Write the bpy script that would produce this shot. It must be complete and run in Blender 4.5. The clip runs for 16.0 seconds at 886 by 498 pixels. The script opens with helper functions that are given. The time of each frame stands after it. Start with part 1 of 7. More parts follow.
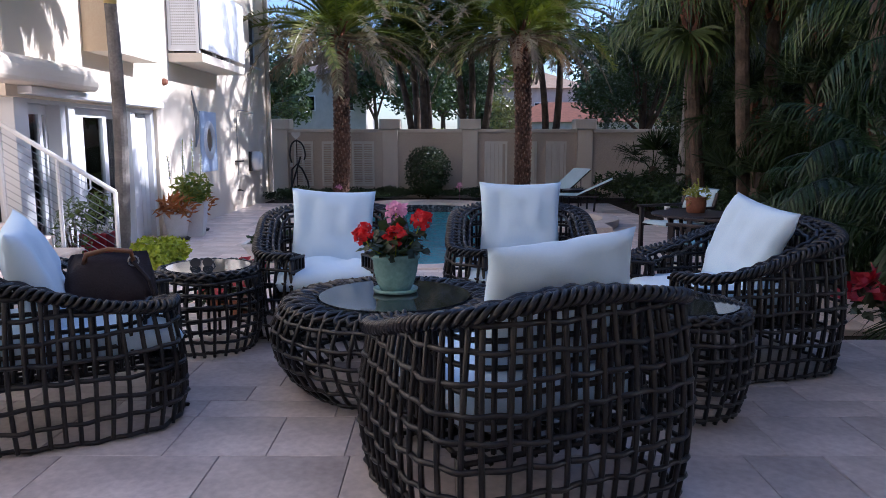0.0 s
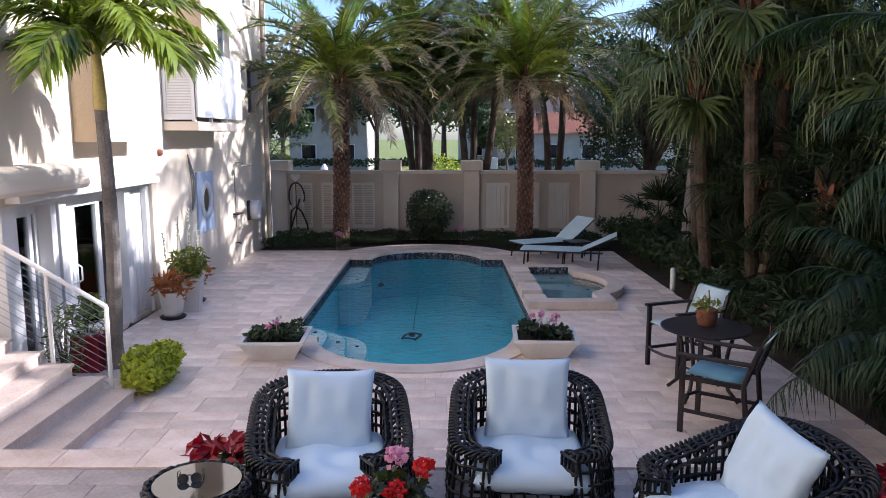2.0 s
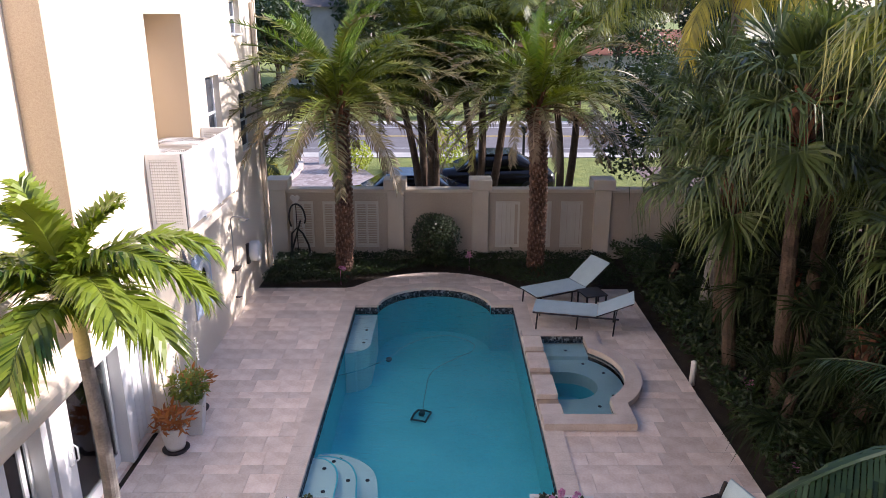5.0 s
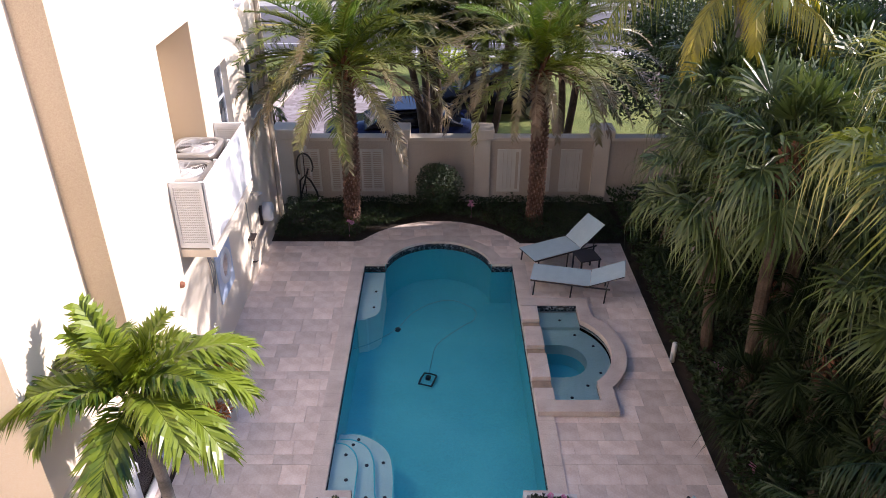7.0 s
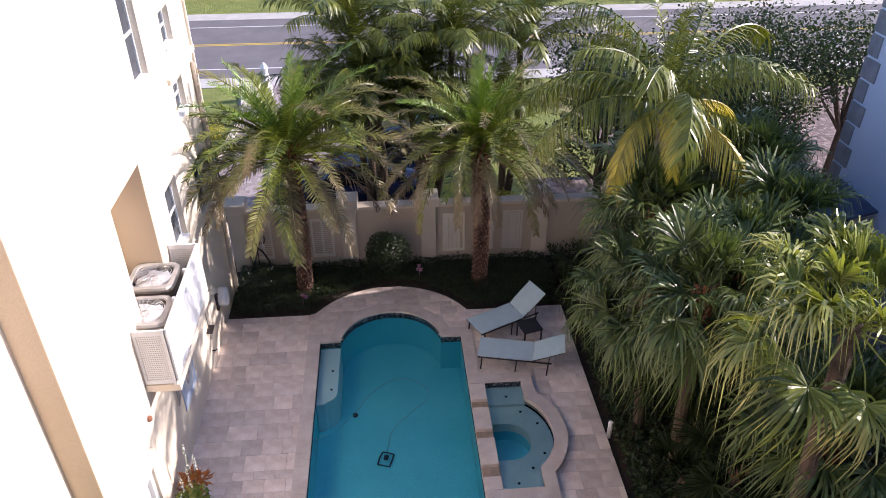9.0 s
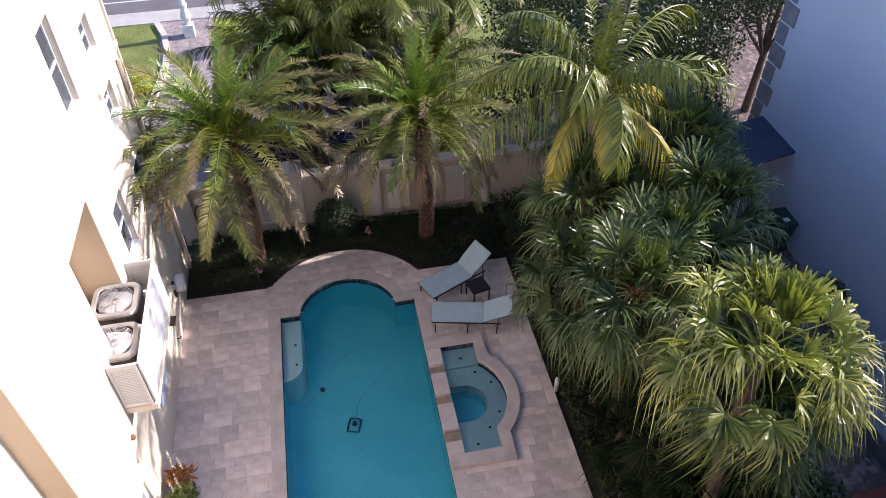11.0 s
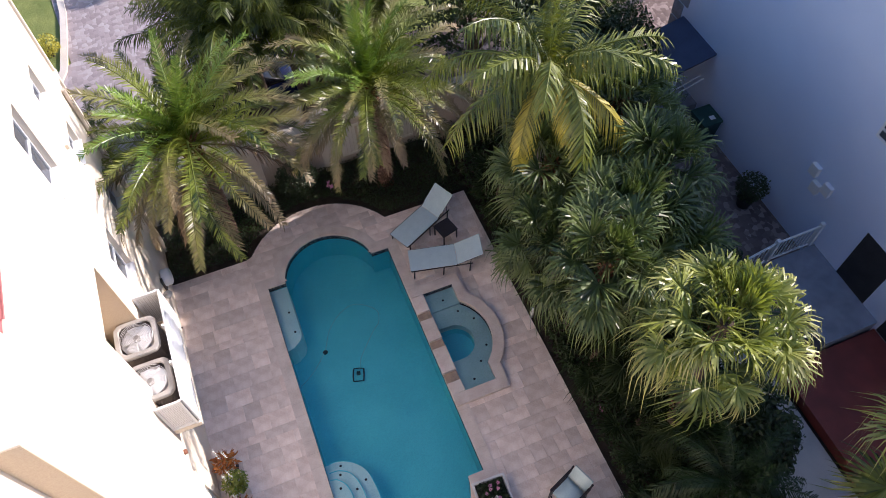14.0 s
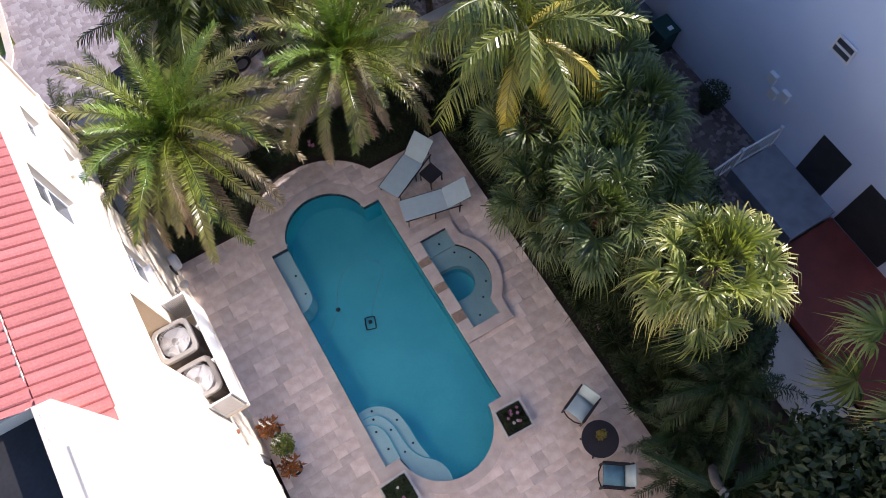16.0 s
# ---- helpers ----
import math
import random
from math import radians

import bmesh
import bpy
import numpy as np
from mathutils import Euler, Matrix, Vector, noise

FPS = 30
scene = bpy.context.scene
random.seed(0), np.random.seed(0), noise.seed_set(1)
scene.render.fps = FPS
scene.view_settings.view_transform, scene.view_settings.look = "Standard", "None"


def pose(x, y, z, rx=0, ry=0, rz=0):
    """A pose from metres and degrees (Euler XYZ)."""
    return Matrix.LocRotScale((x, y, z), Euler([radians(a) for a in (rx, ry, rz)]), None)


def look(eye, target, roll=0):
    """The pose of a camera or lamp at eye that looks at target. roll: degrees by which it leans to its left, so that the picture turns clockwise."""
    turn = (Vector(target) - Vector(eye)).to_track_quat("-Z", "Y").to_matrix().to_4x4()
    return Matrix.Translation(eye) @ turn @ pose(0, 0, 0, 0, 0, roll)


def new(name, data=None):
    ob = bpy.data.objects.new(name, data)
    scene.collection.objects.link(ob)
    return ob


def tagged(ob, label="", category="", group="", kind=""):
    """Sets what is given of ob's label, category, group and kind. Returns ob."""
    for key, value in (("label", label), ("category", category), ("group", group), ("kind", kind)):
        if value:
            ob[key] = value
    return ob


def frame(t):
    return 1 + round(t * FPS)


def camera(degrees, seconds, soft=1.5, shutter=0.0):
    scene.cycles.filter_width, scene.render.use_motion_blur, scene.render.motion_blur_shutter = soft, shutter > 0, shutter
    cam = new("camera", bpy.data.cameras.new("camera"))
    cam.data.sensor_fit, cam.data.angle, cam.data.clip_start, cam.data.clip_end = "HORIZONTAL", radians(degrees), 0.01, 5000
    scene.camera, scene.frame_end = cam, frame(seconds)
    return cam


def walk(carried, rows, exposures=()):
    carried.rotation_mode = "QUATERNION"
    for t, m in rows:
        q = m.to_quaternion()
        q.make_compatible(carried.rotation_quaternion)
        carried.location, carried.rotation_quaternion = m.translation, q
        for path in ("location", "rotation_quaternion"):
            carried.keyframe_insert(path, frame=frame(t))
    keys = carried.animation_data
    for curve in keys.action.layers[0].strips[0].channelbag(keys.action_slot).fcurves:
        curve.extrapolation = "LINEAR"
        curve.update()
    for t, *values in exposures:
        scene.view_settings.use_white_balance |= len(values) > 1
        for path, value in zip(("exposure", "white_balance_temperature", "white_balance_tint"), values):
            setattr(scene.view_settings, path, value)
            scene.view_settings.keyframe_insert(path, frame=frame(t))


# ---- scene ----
cam = camera(62.2, 16.0, soft=0.5)
METRES, BACK, EYE, TILT, LEAN, TURN = 19.0, -0.073, 1.495, -8.5, 0.0, 0.0
ROWS = [
    (0.0, 0.0, 0.0, 0.0, 0.0, 0.0, -0.0),
    (0.5, 0.0006, 0.0018, 0.0111, 0.02, -0.03, 0.02),
    (1.0, 0.0008, 0.0039, 0.0239, 0.03, -0.0, 0.01),
    (1.5, 0.0001, 0.008, 0.0411, 0.04, -0.01, 0.02),
    (2.0, -0.0008, 0.0136, 0.0624, 0.05, -0.21, -0.02),
    (2.5, -0.0027, 0.0212, 0.0867, 0.02, -1.34, -0.02),
    (3.0, -0.0041, 0.031, 0.1133, 0.01, -2.57, -0.07),
    (3.5, -0.0057, 0.0417, 0.142, 0.05, -3.73, -0.06),
    (4.0, -0.0077, 0.0526, 0.1738, 0.06, -4.92, -0.03),
    (6.5, -0.0157, 0.0612, 0.3513, -0.06, -18.63, -0.09),
    (7.0, -0.0174, 0.0572, 0.3877, -0.1, -21.65, -0.09),
    (7.5, -0.0184, 0.057, 0.424, -1.02, -23.49, 0.09),
    (8.0, -0.0167, 0.0599, 0.4612, -2.29, -23.57, 0.32),
    (8.5, -0.0137, 0.0646, 0.4999, -3.38, -23.77, 0.53),
    (9.0, -0.0107, 0.0713, 0.5371, -4.5, -24.94, 0.8),
    (9.5, -0.0099, 0.0784, 0.5704, -5.71, -27.38, 1.03),
    (12.0, -0.017, 0.1217, 0.7181, -13.96, -39.95, 3.0),
    (12.5, -0.0251, 0.1339, 0.7466, -15.49, -42.28, 3.35),
    (13.0, -0.0337, 0.1458, 0.7762, -17.34, -44.66, 3.75),
    (13.5, -0.0425, 0.1597, 0.8059, -19.41, -47.08, 4.18),
    (14.0, -0.0505, 0.1749, 0.8345, -21.5, -49.56, 4.56),
    (14.5, -0.0562, 0.1913, 0.8621, -23.62, -52.16, 5.0),
    (15.0, -0.0612, 0.2085, 0.889, -25.73, -54.85, 5.4),
    (15.5, -0.0655, 0.2259, 0.9167, -27.9, -57.68, 5.74),
    (16.0, -0.0676, 0.2429, 0.9447, -30.11, -60.48, 6.12),
]
walk(cam, [(t, pose(0, BACK, EYE, TILT, LEAN, TURN) @ pose(METRES * x, METRES * y, METRES * z, 90 + pitch, roll, yaw)) for t, x, y, z, yaw, pitch, roll in ROWS],
     exposures=[(0.0, 0.58, 4930, 20), (1.5, 0.71, 5130, 19), (4.0, 0.73, 5600, 22), (8.0, 0.64, 5720, 24), (16.0, 0.60, 5690, 21)])

# ---- world and sun ----
SUN_DIR = Vector((0.545, 0.07, 0.30)).normalized()  # towards the sun
world = bpy.data.worlds.new("sky")
scene.world = world
world.use_nodes = True
wn = world.node_tree
sky = wn.nodes.new("ShaderNodeTexSky")
sky.sky_type = "NISHITA"
sky.sun_disc = False
sky.sun_elevation = math.asin(SUN_DIR.z)
sky.sun_rotation = math.atan2(SUN_DIR.x, SUN_DIR.y)
wn.nodes["Background"].inputs["Strength"].default_value = 0.15
wn.links.new(sky.outputs["Color"], wn.nodes["Background"].inputs["Color"])
sun_data = bpy.data.lights.new("sun", "SUN")
sun_data.energy, sun_data.angle, sun_data.color = 5.0, radians(0.6), (1.0, 0.87, 0.70)
sun = new("sun", sun_data)
sun.matrix_world = look(SUN_DIR * 60, (0, 0, 0))


# ---- materials ----
def material(name, color, rough=0.6, metal=0.0, color2=None, scale=3.0, fine=60.0, bump=0.15, bump_dist=0.01, random_amount=0.0,
             spec=0.5, kind="noise", island=False, sub=0.0):
    """Principled with two scales of colour noise, and bump."""
    m = bpy.data.materials.new(name)
    m.use_nodes = True
    nt = m.node_tree
    n, l = nt.nodes, nt.links
    b = n["Principled BSDF"]
    b.inputs["Roughness"].default_value, b.inputs["Metallic"].default_value = rough, metal
    b.inputs["Specular IOR Level"].default_value = spec
    co = n.new("ShaderNodeTexCoord")
    big, small = n.new("ShaderNodeTexNoise"), n.new("ShaderNodeTexNoise")
    big.inputs["Scale"].default_value, big.inputs["Detail"].default_value = scale, 5
    small.inputs["Scale"].default_value, small.inputs["Detail"].default_value = fine, 3
    for t in (big, small):
        l.new(co.outputs["Object"], t.inputs["Vector"])
    ramp = n.new("ShaderNodeValToRGB")
    c2 = color2 or tuple(c * 0.72 for c in color)
    ramp.color_ramp.elements[0].position, ramp.color_ramp.elements[1].position = 0.33, 0.68
    ramp.color_ramp.elements[0].color, ramp.color_ramp.elements[1].color = (*c2, 1), (*color, 1)
    l.new(big.outputs["Fac"], ramp.inputs["Fac"])
    mix = n.new("ShaderNodeMix")
    mix.data_type, mix.blend_type = "RGBA", "OVERLAY"
    mix.inputs["Factor"].default_value = 0.35
    l.new(ramp.outputs["Color"], mix.inputs["A"])
    l.new(small.outputs["Fac"], mix.inputs["B"])
    last = mix.outputs["Result"]
    if random_amount:
        info = n.new("ShaderNodeNewGeometry" if island else "ShaderNodeObjectInfo")
        hsv = n.new("ShaderNodeHueSaturation")
        rng = n.new("ShaderNodeMapRange")
        rng.inputs["To Min"].default_value, rng.inputs["To Max"].default_value = 1 - random_amount, 1 + random_amount
        l.new(info.outputs["Random Per Island" if island else "Random"], rng.inputs["Value"])
        l.new(rng.outputs["Result"], hsv.inputs["Value"])
        l.new(last, hsv.inputs["Color"])
        last = hsv.outputs["Color"]
    l.new(last, b.inputs["Base Color"])
    bp = n.new("ShaderNodeBump")
    bp.inputs["Strength"].default_value, bp.inputs["Distance"].default_value = bump, bump_dist
    if kind == "voronoi":
        v = n.new("ShaderNodeTexVoronoi")
        v.inputs["Scale"].default_value = fine
        l.new(co.outputs["Object"], v.inputs["Vector"])
        l.new(v.outputs["Distance"], bp.inputs["Height"])
    else:
        l.new(small.outputs["Fac"], bp.inputs["Height"])
    l.new(bp.outputs["Normal"], b.inputs["Normal"])
    if sub:
        b.inputs["Subsurface Weight"].default_value = sub
    return m


def leaf_material(name, color, color2, rough=0.42, through_light=0.22, spec=0.5, dry=None):
    """Leaf: glossy skin, light through the blade, variation leaf by leaf and blade by blade; dry: (from, to, colour)
    for withered date tips and the sunlit sabal's pale tips.
    """
    m = bpy.data.materials.new(name)
    m.use_nodes = True
    nt = m.node_tree
    n, l = nt.nodes, nt.links
    b = n["Principled BSDF"]
    b.inputs["Roughness"].default_value = rough
    b.inputs["Specular IOR Level"].default_value = spec
    co, geo, info = n.new("ShaderNodeTexCoord"), n.new("ShaderNodeNewGeometry"), n.new("ShaderNodeObjectInfo")
    noise_tex = n.new("ShaderNodeTexNoise")
    noise_tex.inputs["Scale"].default_value = 2.5
    l.new(co.outputs["Object"], noise_tex.inputs["Vector"])
    add = n.new("ShaderNodeMath")
    add.operation = "ADD"
    l.new(geo.outputs["Random Per Island"], add.inputs[0])
    l.new(info.outputs["Random"], add.inputs[1])
    add2 = n.new("ShaderNodeMath")
    add2.operation = "MULTIPLY_ADD"
    l.new(add.outputs[0], add2.inputs[0])
    add2.inputs[1].default_value = 0.48
    l.new(noise_tex.outputs["Fac"], add2.inputs[2])
    ramp = n.new("ShaderNodeValToRGB")
    ramp.color_ramp.elements[0].position, ramp.color_ramp.elements[1].position = 0.45, 1.2
    ramp.color_ramp.elements[0].color, ramp.color_ramp.elements[1].color = (*color, 1), (*color2, 1)
    l.new(add2.outputs[0], ramp.inputs["Fac"])
    tone = ramp.outputs["Color"]
    if dry:
        far, span, spot, mul, wither = n.new("ShaderNodeVectorMath"), n.new("ShaderNodeMapRange"), n.new("ShaderNodeMapRange"), n.new("ShaderNodeMath"), n.new("ShaderNodeMix")
        far.operation, mul.operation, wither.data_type = "LENGTH", "MULTIPLY", "RGBA"
        l.new(co.outputs["Object"], far.inputs[0])
        span.inputs["From Min"].default_value, span.inputs["From Max"].default_value = dry[0], dry[1]
        l.new(far.outputs["Value"], span.inputs["Value"])
        spot.inputs["From Min"].default_value, spot.inputs["From Max"].default_value = 0.10, 0.55
        l.new(info.outputs["Random"], spot.inputs["Value"])
        l.new(span.outputs["Result"], mul.inputs[0])
        l.new(spot.outputs["Result"], mul.inputs[1])
        l.new(mul.outputs[0], wither.inputs["Factor"])
        l.new(tone, wither.inputs["A"])
        wither.inputs["B"].default_value = (*dry[2], 1)
        tone = wither.outputs["Result"]
    l.new(tone, b.inputs["Base Color"])
    tr = n.new("ShaderNodeBsdfTranslucent")
    hsv = n.new("ShaderNodeHueSaturation")
    hsv.inputs["Saturation"].default_value, hsv.inputs["Value"].default_value = 1.15, 1.6
    l.new(tone, hsv.inputs["Color"])
    l.new(hsv.outputs["Color"], tr.inputs["Color"])
    mx = n.new("ShaderNodeMixShader")
    mx.inputs["Fac"].default_value = through_light
    l.new(b.outputs[0], mx.inputs[1])
    l.new(tr.outputs[0], mx.inputs[2])
    l.new(mx.outputs[0], n["Material Output"].inputs["Surface"])
    return m


def water_material(name, tint, wave=7.0, strength=0.25):
    m = bpy.data.materials.new(name)
    m.use_nodes = True
    nt = m.node_tree
    n, l = nt.nodes, nt.links
    n.remove(n["Principled BSDF"])
    tr, gl, fr, mx = (n.new(k) for k in ("ShaderNodeBsdfTransparent", "ShaderNodeBsdfGlossy", "ShaderNodeFresnel", "ShaderNodeMixShader"))
    tr.inputs["Color"].default_value = (*tint, 1)
    gl.inputs["Roughness"].default_value = 0.03
    fr.inputs["IOR"].default_value = 1.33
    co, no, bp = n.new("ShaderNodeTexCoord"), n.new("ShaderNodeTexNoise"), n.new("ShaderNodeBump")
    no.inputs["Scale"].default_value, no.inputs["Detail"].default_value, no.inputs["Distortion"].default_value = wave, 3, 0.6
    mp = n.new("ShaderNodeMapping")
    mp.inputs["Scale"].default_value = (0.8, 1.6, 1)
    l.new(co.outputs["Object"], mp.inputs["Vector"])
    l.new(mp.outputs["Vector"], no.inputs["Vector"])
    l.new(no.outputs["Fac"], bp.inputs["Height"])
    bp.inputs["Strength"].default_value, bp.inputs["Distance"].default_value = strength, 0.05
    l.new(bp.outputs["Normal"], gl.inputs["Normal"])
    l.new(bp.outputs["Normal"], fr.inputs["Normal"])
    l.new(fr.outputs[0], mx.inputs["Fac"])
    l.new(tr.outputs[0], mx.inputs[1])
    l.new(gl.outputs[0], mx.inputs[2])
    l.new(mx.outputs[0], n["Material Output"].inputs["Surface"])
    return m


def glass_material(name, tint=(0.85, 0.9, 0.92), rough=0.02):
    m = bpy.data.materials.new(name)
    m.use_nodes = True
    nt = m.node_tree
    n, l = nt.nodes, nt.links
    n.remove(n["Principled BSDF"])
    tr, gl, fr, mx = (n.new(k) for k in ("ShaderNodeBsdfTransparent", "ShaderNodeBsdfGlossy", "ShaderNodeFresnel", "ShaderNodeMixShader"))
    tr.inputs["Color"].default_value = (*tint, 1)
    gl.inputs["Roughness"].default_value = rough
    fr.inputs["IOR"].default_value = 1.6
    l.new(fr.outputs[0], mx.inputs["Fac"])
    l.new(tr.outputs[0], mx.inputs[1])
    l.new(gl.outputs[0], mx.inputs[2])
    l.new(mx.outputs[0], n["Material Output"].inputs["Surface"])
    return m


STUCCO = material("stucco", (0.80, 0.705, 0.565), 0.85, scale=0.7, color2=(0.75, 0.65, 0.51), fine=90, bump=0.25, bump_dist=0.004)
# House stucco with the shade of its sun-averted sides put into the colour.
STUCCO_SHADED = material("stucco toned for side shade", (0.62, 0.50, 0.35), 0.85, scale=0.7, color2=(0.58, 0.465, 0.32), fine=90, bump=0.25, bump_dist=0.004)
STUCCO_GREY = material("fence stucco", (0.54, 0.465, 0.375), 0.88, scale=0.8, color2=(0.46, 0.39, 0.315), fine=80, bump=0.25, bump_dist=0.004)
STUCCO_CAP = material("fence cap", (0.68, 0.61, 0.51), 0.85, scale=1.2, color2=(0.58, 0.51, 0.42), fine=80, bump=0.2, bump_dist=0.004)
# The blue comes from skylight in shade, put into the stucco colour.
STUCCO_SKYLIT = material("neighbour stucco tinted for skylit shade", (0.69, 0.77, 0.93), 0.85, scale=0.5, color2=(0.63, 0.71, 0.88), fine=90, bump=0.2, bump_dist=0.004)
QUOIN = material("quoin", (0.30, 0.31, 0.35), 0.85, fine=60)
WHITE = material("white paint", (0.80, 0.80, 0.79), 0.45, scale=2, color2=(0.74, 0.74, 0.73), fine=120, bump=0.05)
TRAVERTINE = material("travertine", (0.85, 0.73, 0.645), 0.5, scale=3.2, color2=(0.65, 0.515, 0.43), fine=30, bump=0.28, bump_dist=0.006, random_amount=0.17)
# Toned darker and greyer than the deck stone, with stains.
TERRACE_STONE = material("stained grey travertine", (0.53, 0.475, 0.45), 0.5, scale=2.2, color2=(0.33, 0.29, 0.275), fine=26, bump=0.3, bump_dist=0.006, random_amount=0.16)
COPING = material("coping stone", (0.72, 0.62, 0.54), 0.55, scale=3.0, color2=(0.58, 0.48, 0.41), fine=45, bump=0.2, bump_dist=0.006, random_amount=0.08)
LINE_WHITE = material("white road paint", (0.70, 0.70, 0.68), 0.7, scale=6, color2=(0.55, 0.55, 0.54), fine=80, bump=0.1)
LINE_YELLOW = material("yellow road paint", (0.62, 0.44, 0.08), 0.7, scale=6, color2=(0.5, 0.36, 0.08), fine=80, bump=0.1)
GROUT = material("grout", (0.62, 0.52, 0.44), 0.9, fine=80)
SOIL = material("mulch soil", (0.055, 0.040, 0.028), 0.95, scale=5, color2=(0.025, 0.018, 0.012), fine=70, bump=0.9, bump_dist=0.04)
GRASS = material("lawn", (0.27, 0.30, 0.075), 0.9, scale=1.3, color2=(0.18, 0.22, 0.05), fine=120, bump=0.8, bump_dist=0.05)
ASPHALT = material("asphalt", (0.19, 0.175, 0.18), 0.9, scale=1.0, color2=(0.15, 0.14, 0.145), fine=160, bump=0.3)
CONCRETE = material("concrete", (0.55, 0.52, 0.48), 0.9, scale=1.5, color2=(0.45, 0.43, 0.40), fine=90)
PLASTER = material("pool plaster", (0.155, 0.68, 0.73), 0.7, scale=0.9, color2=(0.12, 0.60, 0.665), fine=30, bump=0.05)
PLASTER_PALE = material("pool step plaster", (0.72, 0.82, 0.78), 0.7, scale=2, color2=(0.62, 0.74, 0.72), fine=30, bump=0.05)
SPILL = material("wet tan stone", (0.42, 0.30, 0.20), 0.35, scale=9, color2=(0.28, 0.20, 0.14), fine=60, bump=0.3, bump_dist=0.006)
PLASTER_SPA = material("spa bench plaster", (0.60, 0.72, 0.65), 0.7, scale=2, color2=(0.50, 0.63, 0.58), fine=30, bump=0.05)
RATTAN = material("black rattan", (0.011, 0.010, 0.010), 0.32, spec=0.42, scale=8, color2=(0.006, 0.005, 0.005), fine=150, bump=0.35, bump_dist=0.003)
# White fabric; the blue of sky-lit shade is put into its colour.
CUSHION = material("cushion tinted for blue shade", (0.60, 0.75, 0.89), 0.9, scale=4, color2=(0.55, 0.70, 0.85), fine=300, bump=0.25, bump_dist=0.002)
CERAMIC = material("celadon glaze", (0.22, 0.38, 0.36), 0.25, scale=6, color2=(0.15, 0.28, 0.27), fine=40)
TERRACOTTA = material("terracotta", (0.28, 0.11, 0.06), 0.7, fine=50)
WHITE_POT = material("white pot", (0.72, 0.70, 0.67), 0.6, scale=3, color2=(0.62, 0.60, 0.56), fine=60)
LEATHER = material("dark leather", (0.022, 0.014, 0.016), 0.55, spec=0.25, fine=120, bump=0.3)
LEATHER_TAN = material("tan leather", (0.22, 0.09, 0.035), 0.45, fine=120)
DARK_METAL = material("dark bronze metal", (0.035, 0.026, 0.026), 0.45, metal=0.3, fine=90)
SLING = material("pale blue sling", (0.50, 0.62, 0.65), 0.85, scale=5, color2=(0.45, 0.57, 0.60), fine=400, bump=0.3, bump_dist=0.001)
SLING_BLUE = material("blue sling", (0.18, 0.36, 0.46), 0.85, scale=5, fine=400, bump=0.3, bump_dist=0.001)
STEEL = material("steel", (0.45, 0.45, 0.46), 0.35, metal=0.9, fine=90)
GALV = material("beige metal", (0.52, 0.49, 0.44), 0.5, metal=0.2, fine=90)
BLACK = material("black rubber", (0.012, 0.012, 0.013), 0.5, fine=60)
# Near-black colour that stands in for the shade of unlit spaces.
SHADE_DARK = material("dark tone for unlit space", (0.03, 0.03, 0.033), 0.9, fine=20)
ROOF_TILE = material("red roof tile", (0.48, 0.165, 0.15), 0.75, scale=2, color2=(0.41, 0.135, 0.12), fine=40, random_amount=0.12)
RED_DECK = material("red painted deck", (0.25, 0.050, 0.036), 0.6, scale=2, fine=60)
CAR_BLUE = material("dark blue car paint", (0.012, 0.018, 0.06), 0.12, metal=0.4, fine=200, bump=0.0)
CAR_BLACK = material("black car paint", (0.008, 0.008, 0.01), 0.12, metal=0.3, fine=200, bump=0.0)
CLEANER = material("blue-black plastic", (0.008, 0.035, 0.045), 0.5, fine=60)
HOSE = material("pale blue hose", (0.28, 0.58, 0.62), 0.6, fine=60)
GREEN_BIN = material("green bin plastic", (0.015, 0.06, 0.045), 0.5, fine=90)
BARK_DATE = material("date palm bark", (0.17, 0.085, 0.052), 0.95, scale=6, color2=(0.06, 0.03, 0.02), fine=18, bump=1.0, bump_dist=0.06, kind="voronoi")
BARK_SABAL = material("sabal bark", (0.13, 0.09, 0.06), 0.95, scale=5, color2=(0.06, 0.04, 0.027), fine=25, bump=0.8, bump_dist=0.03)
BOOT = material("palm boot", (0.21, 0.078, 0.035), 0.9, scale=6, color2=(0.10, 0.045, 0.025), fine=40, bump=0.5, random_amount=0.3, island=True)
SCAR = material("leaf scar", (0.27, 0.17, 0.12), 0.95, scale=6, color2=(0.15, 0.085, 0.06), fine=40, bump=0.5, random_amount=0.2, island=True)
BARK_GREY = material("smooth palm bark", (0.25, 0.23, 0.21), 0.85, scale=5, color2=(0.15, 0.135, 0.12), fine=40, bump=0.4)
SHAFT = material("crownshaft", (0.62, 0.50, 0.17), 0.5, scale=4, color2=(0.46, 0.40, 0.12), fine=30)
DATE_LEAF = leaf_material("date palm leaf", (0.010, 0.026, 0.004), (0.17, 0.205, 0.024), rough=0.34, through_light=0.09, spec=0.45, dry=(1.3, 2.5, (0.22, 0.16, 0.085)))
DATE_YOUNG = leaf_material("young date palm leaf", (0.028, 0.080, 0.010), (0.15, 0.23, 0.028), rough=0.36, through_light=0.12, spec=0.45)
DATE_DEAD = leaf_material("dry palm leaf", (0.10, 0.065, 0.038), (0.22, 0.155, 0.095), rough=0.8)
DATE_OLD = leaf_material("ageing date palm leaf", (0.045, 0.048, 0.020), (0.22, 0.19, 0.085), rough=0.5, dry=(1.0, 2.2, (0.23, 0.175, 0.115)))
# Darker copy of the coconut leaf; shade is put into its colour.
COCO_SHADED = leaf_material("coconut leaf toned for shade", (0.016, 0.034, 0.005), (0.10, 0.12, 0.016), rough=0.4, spec=0.35)
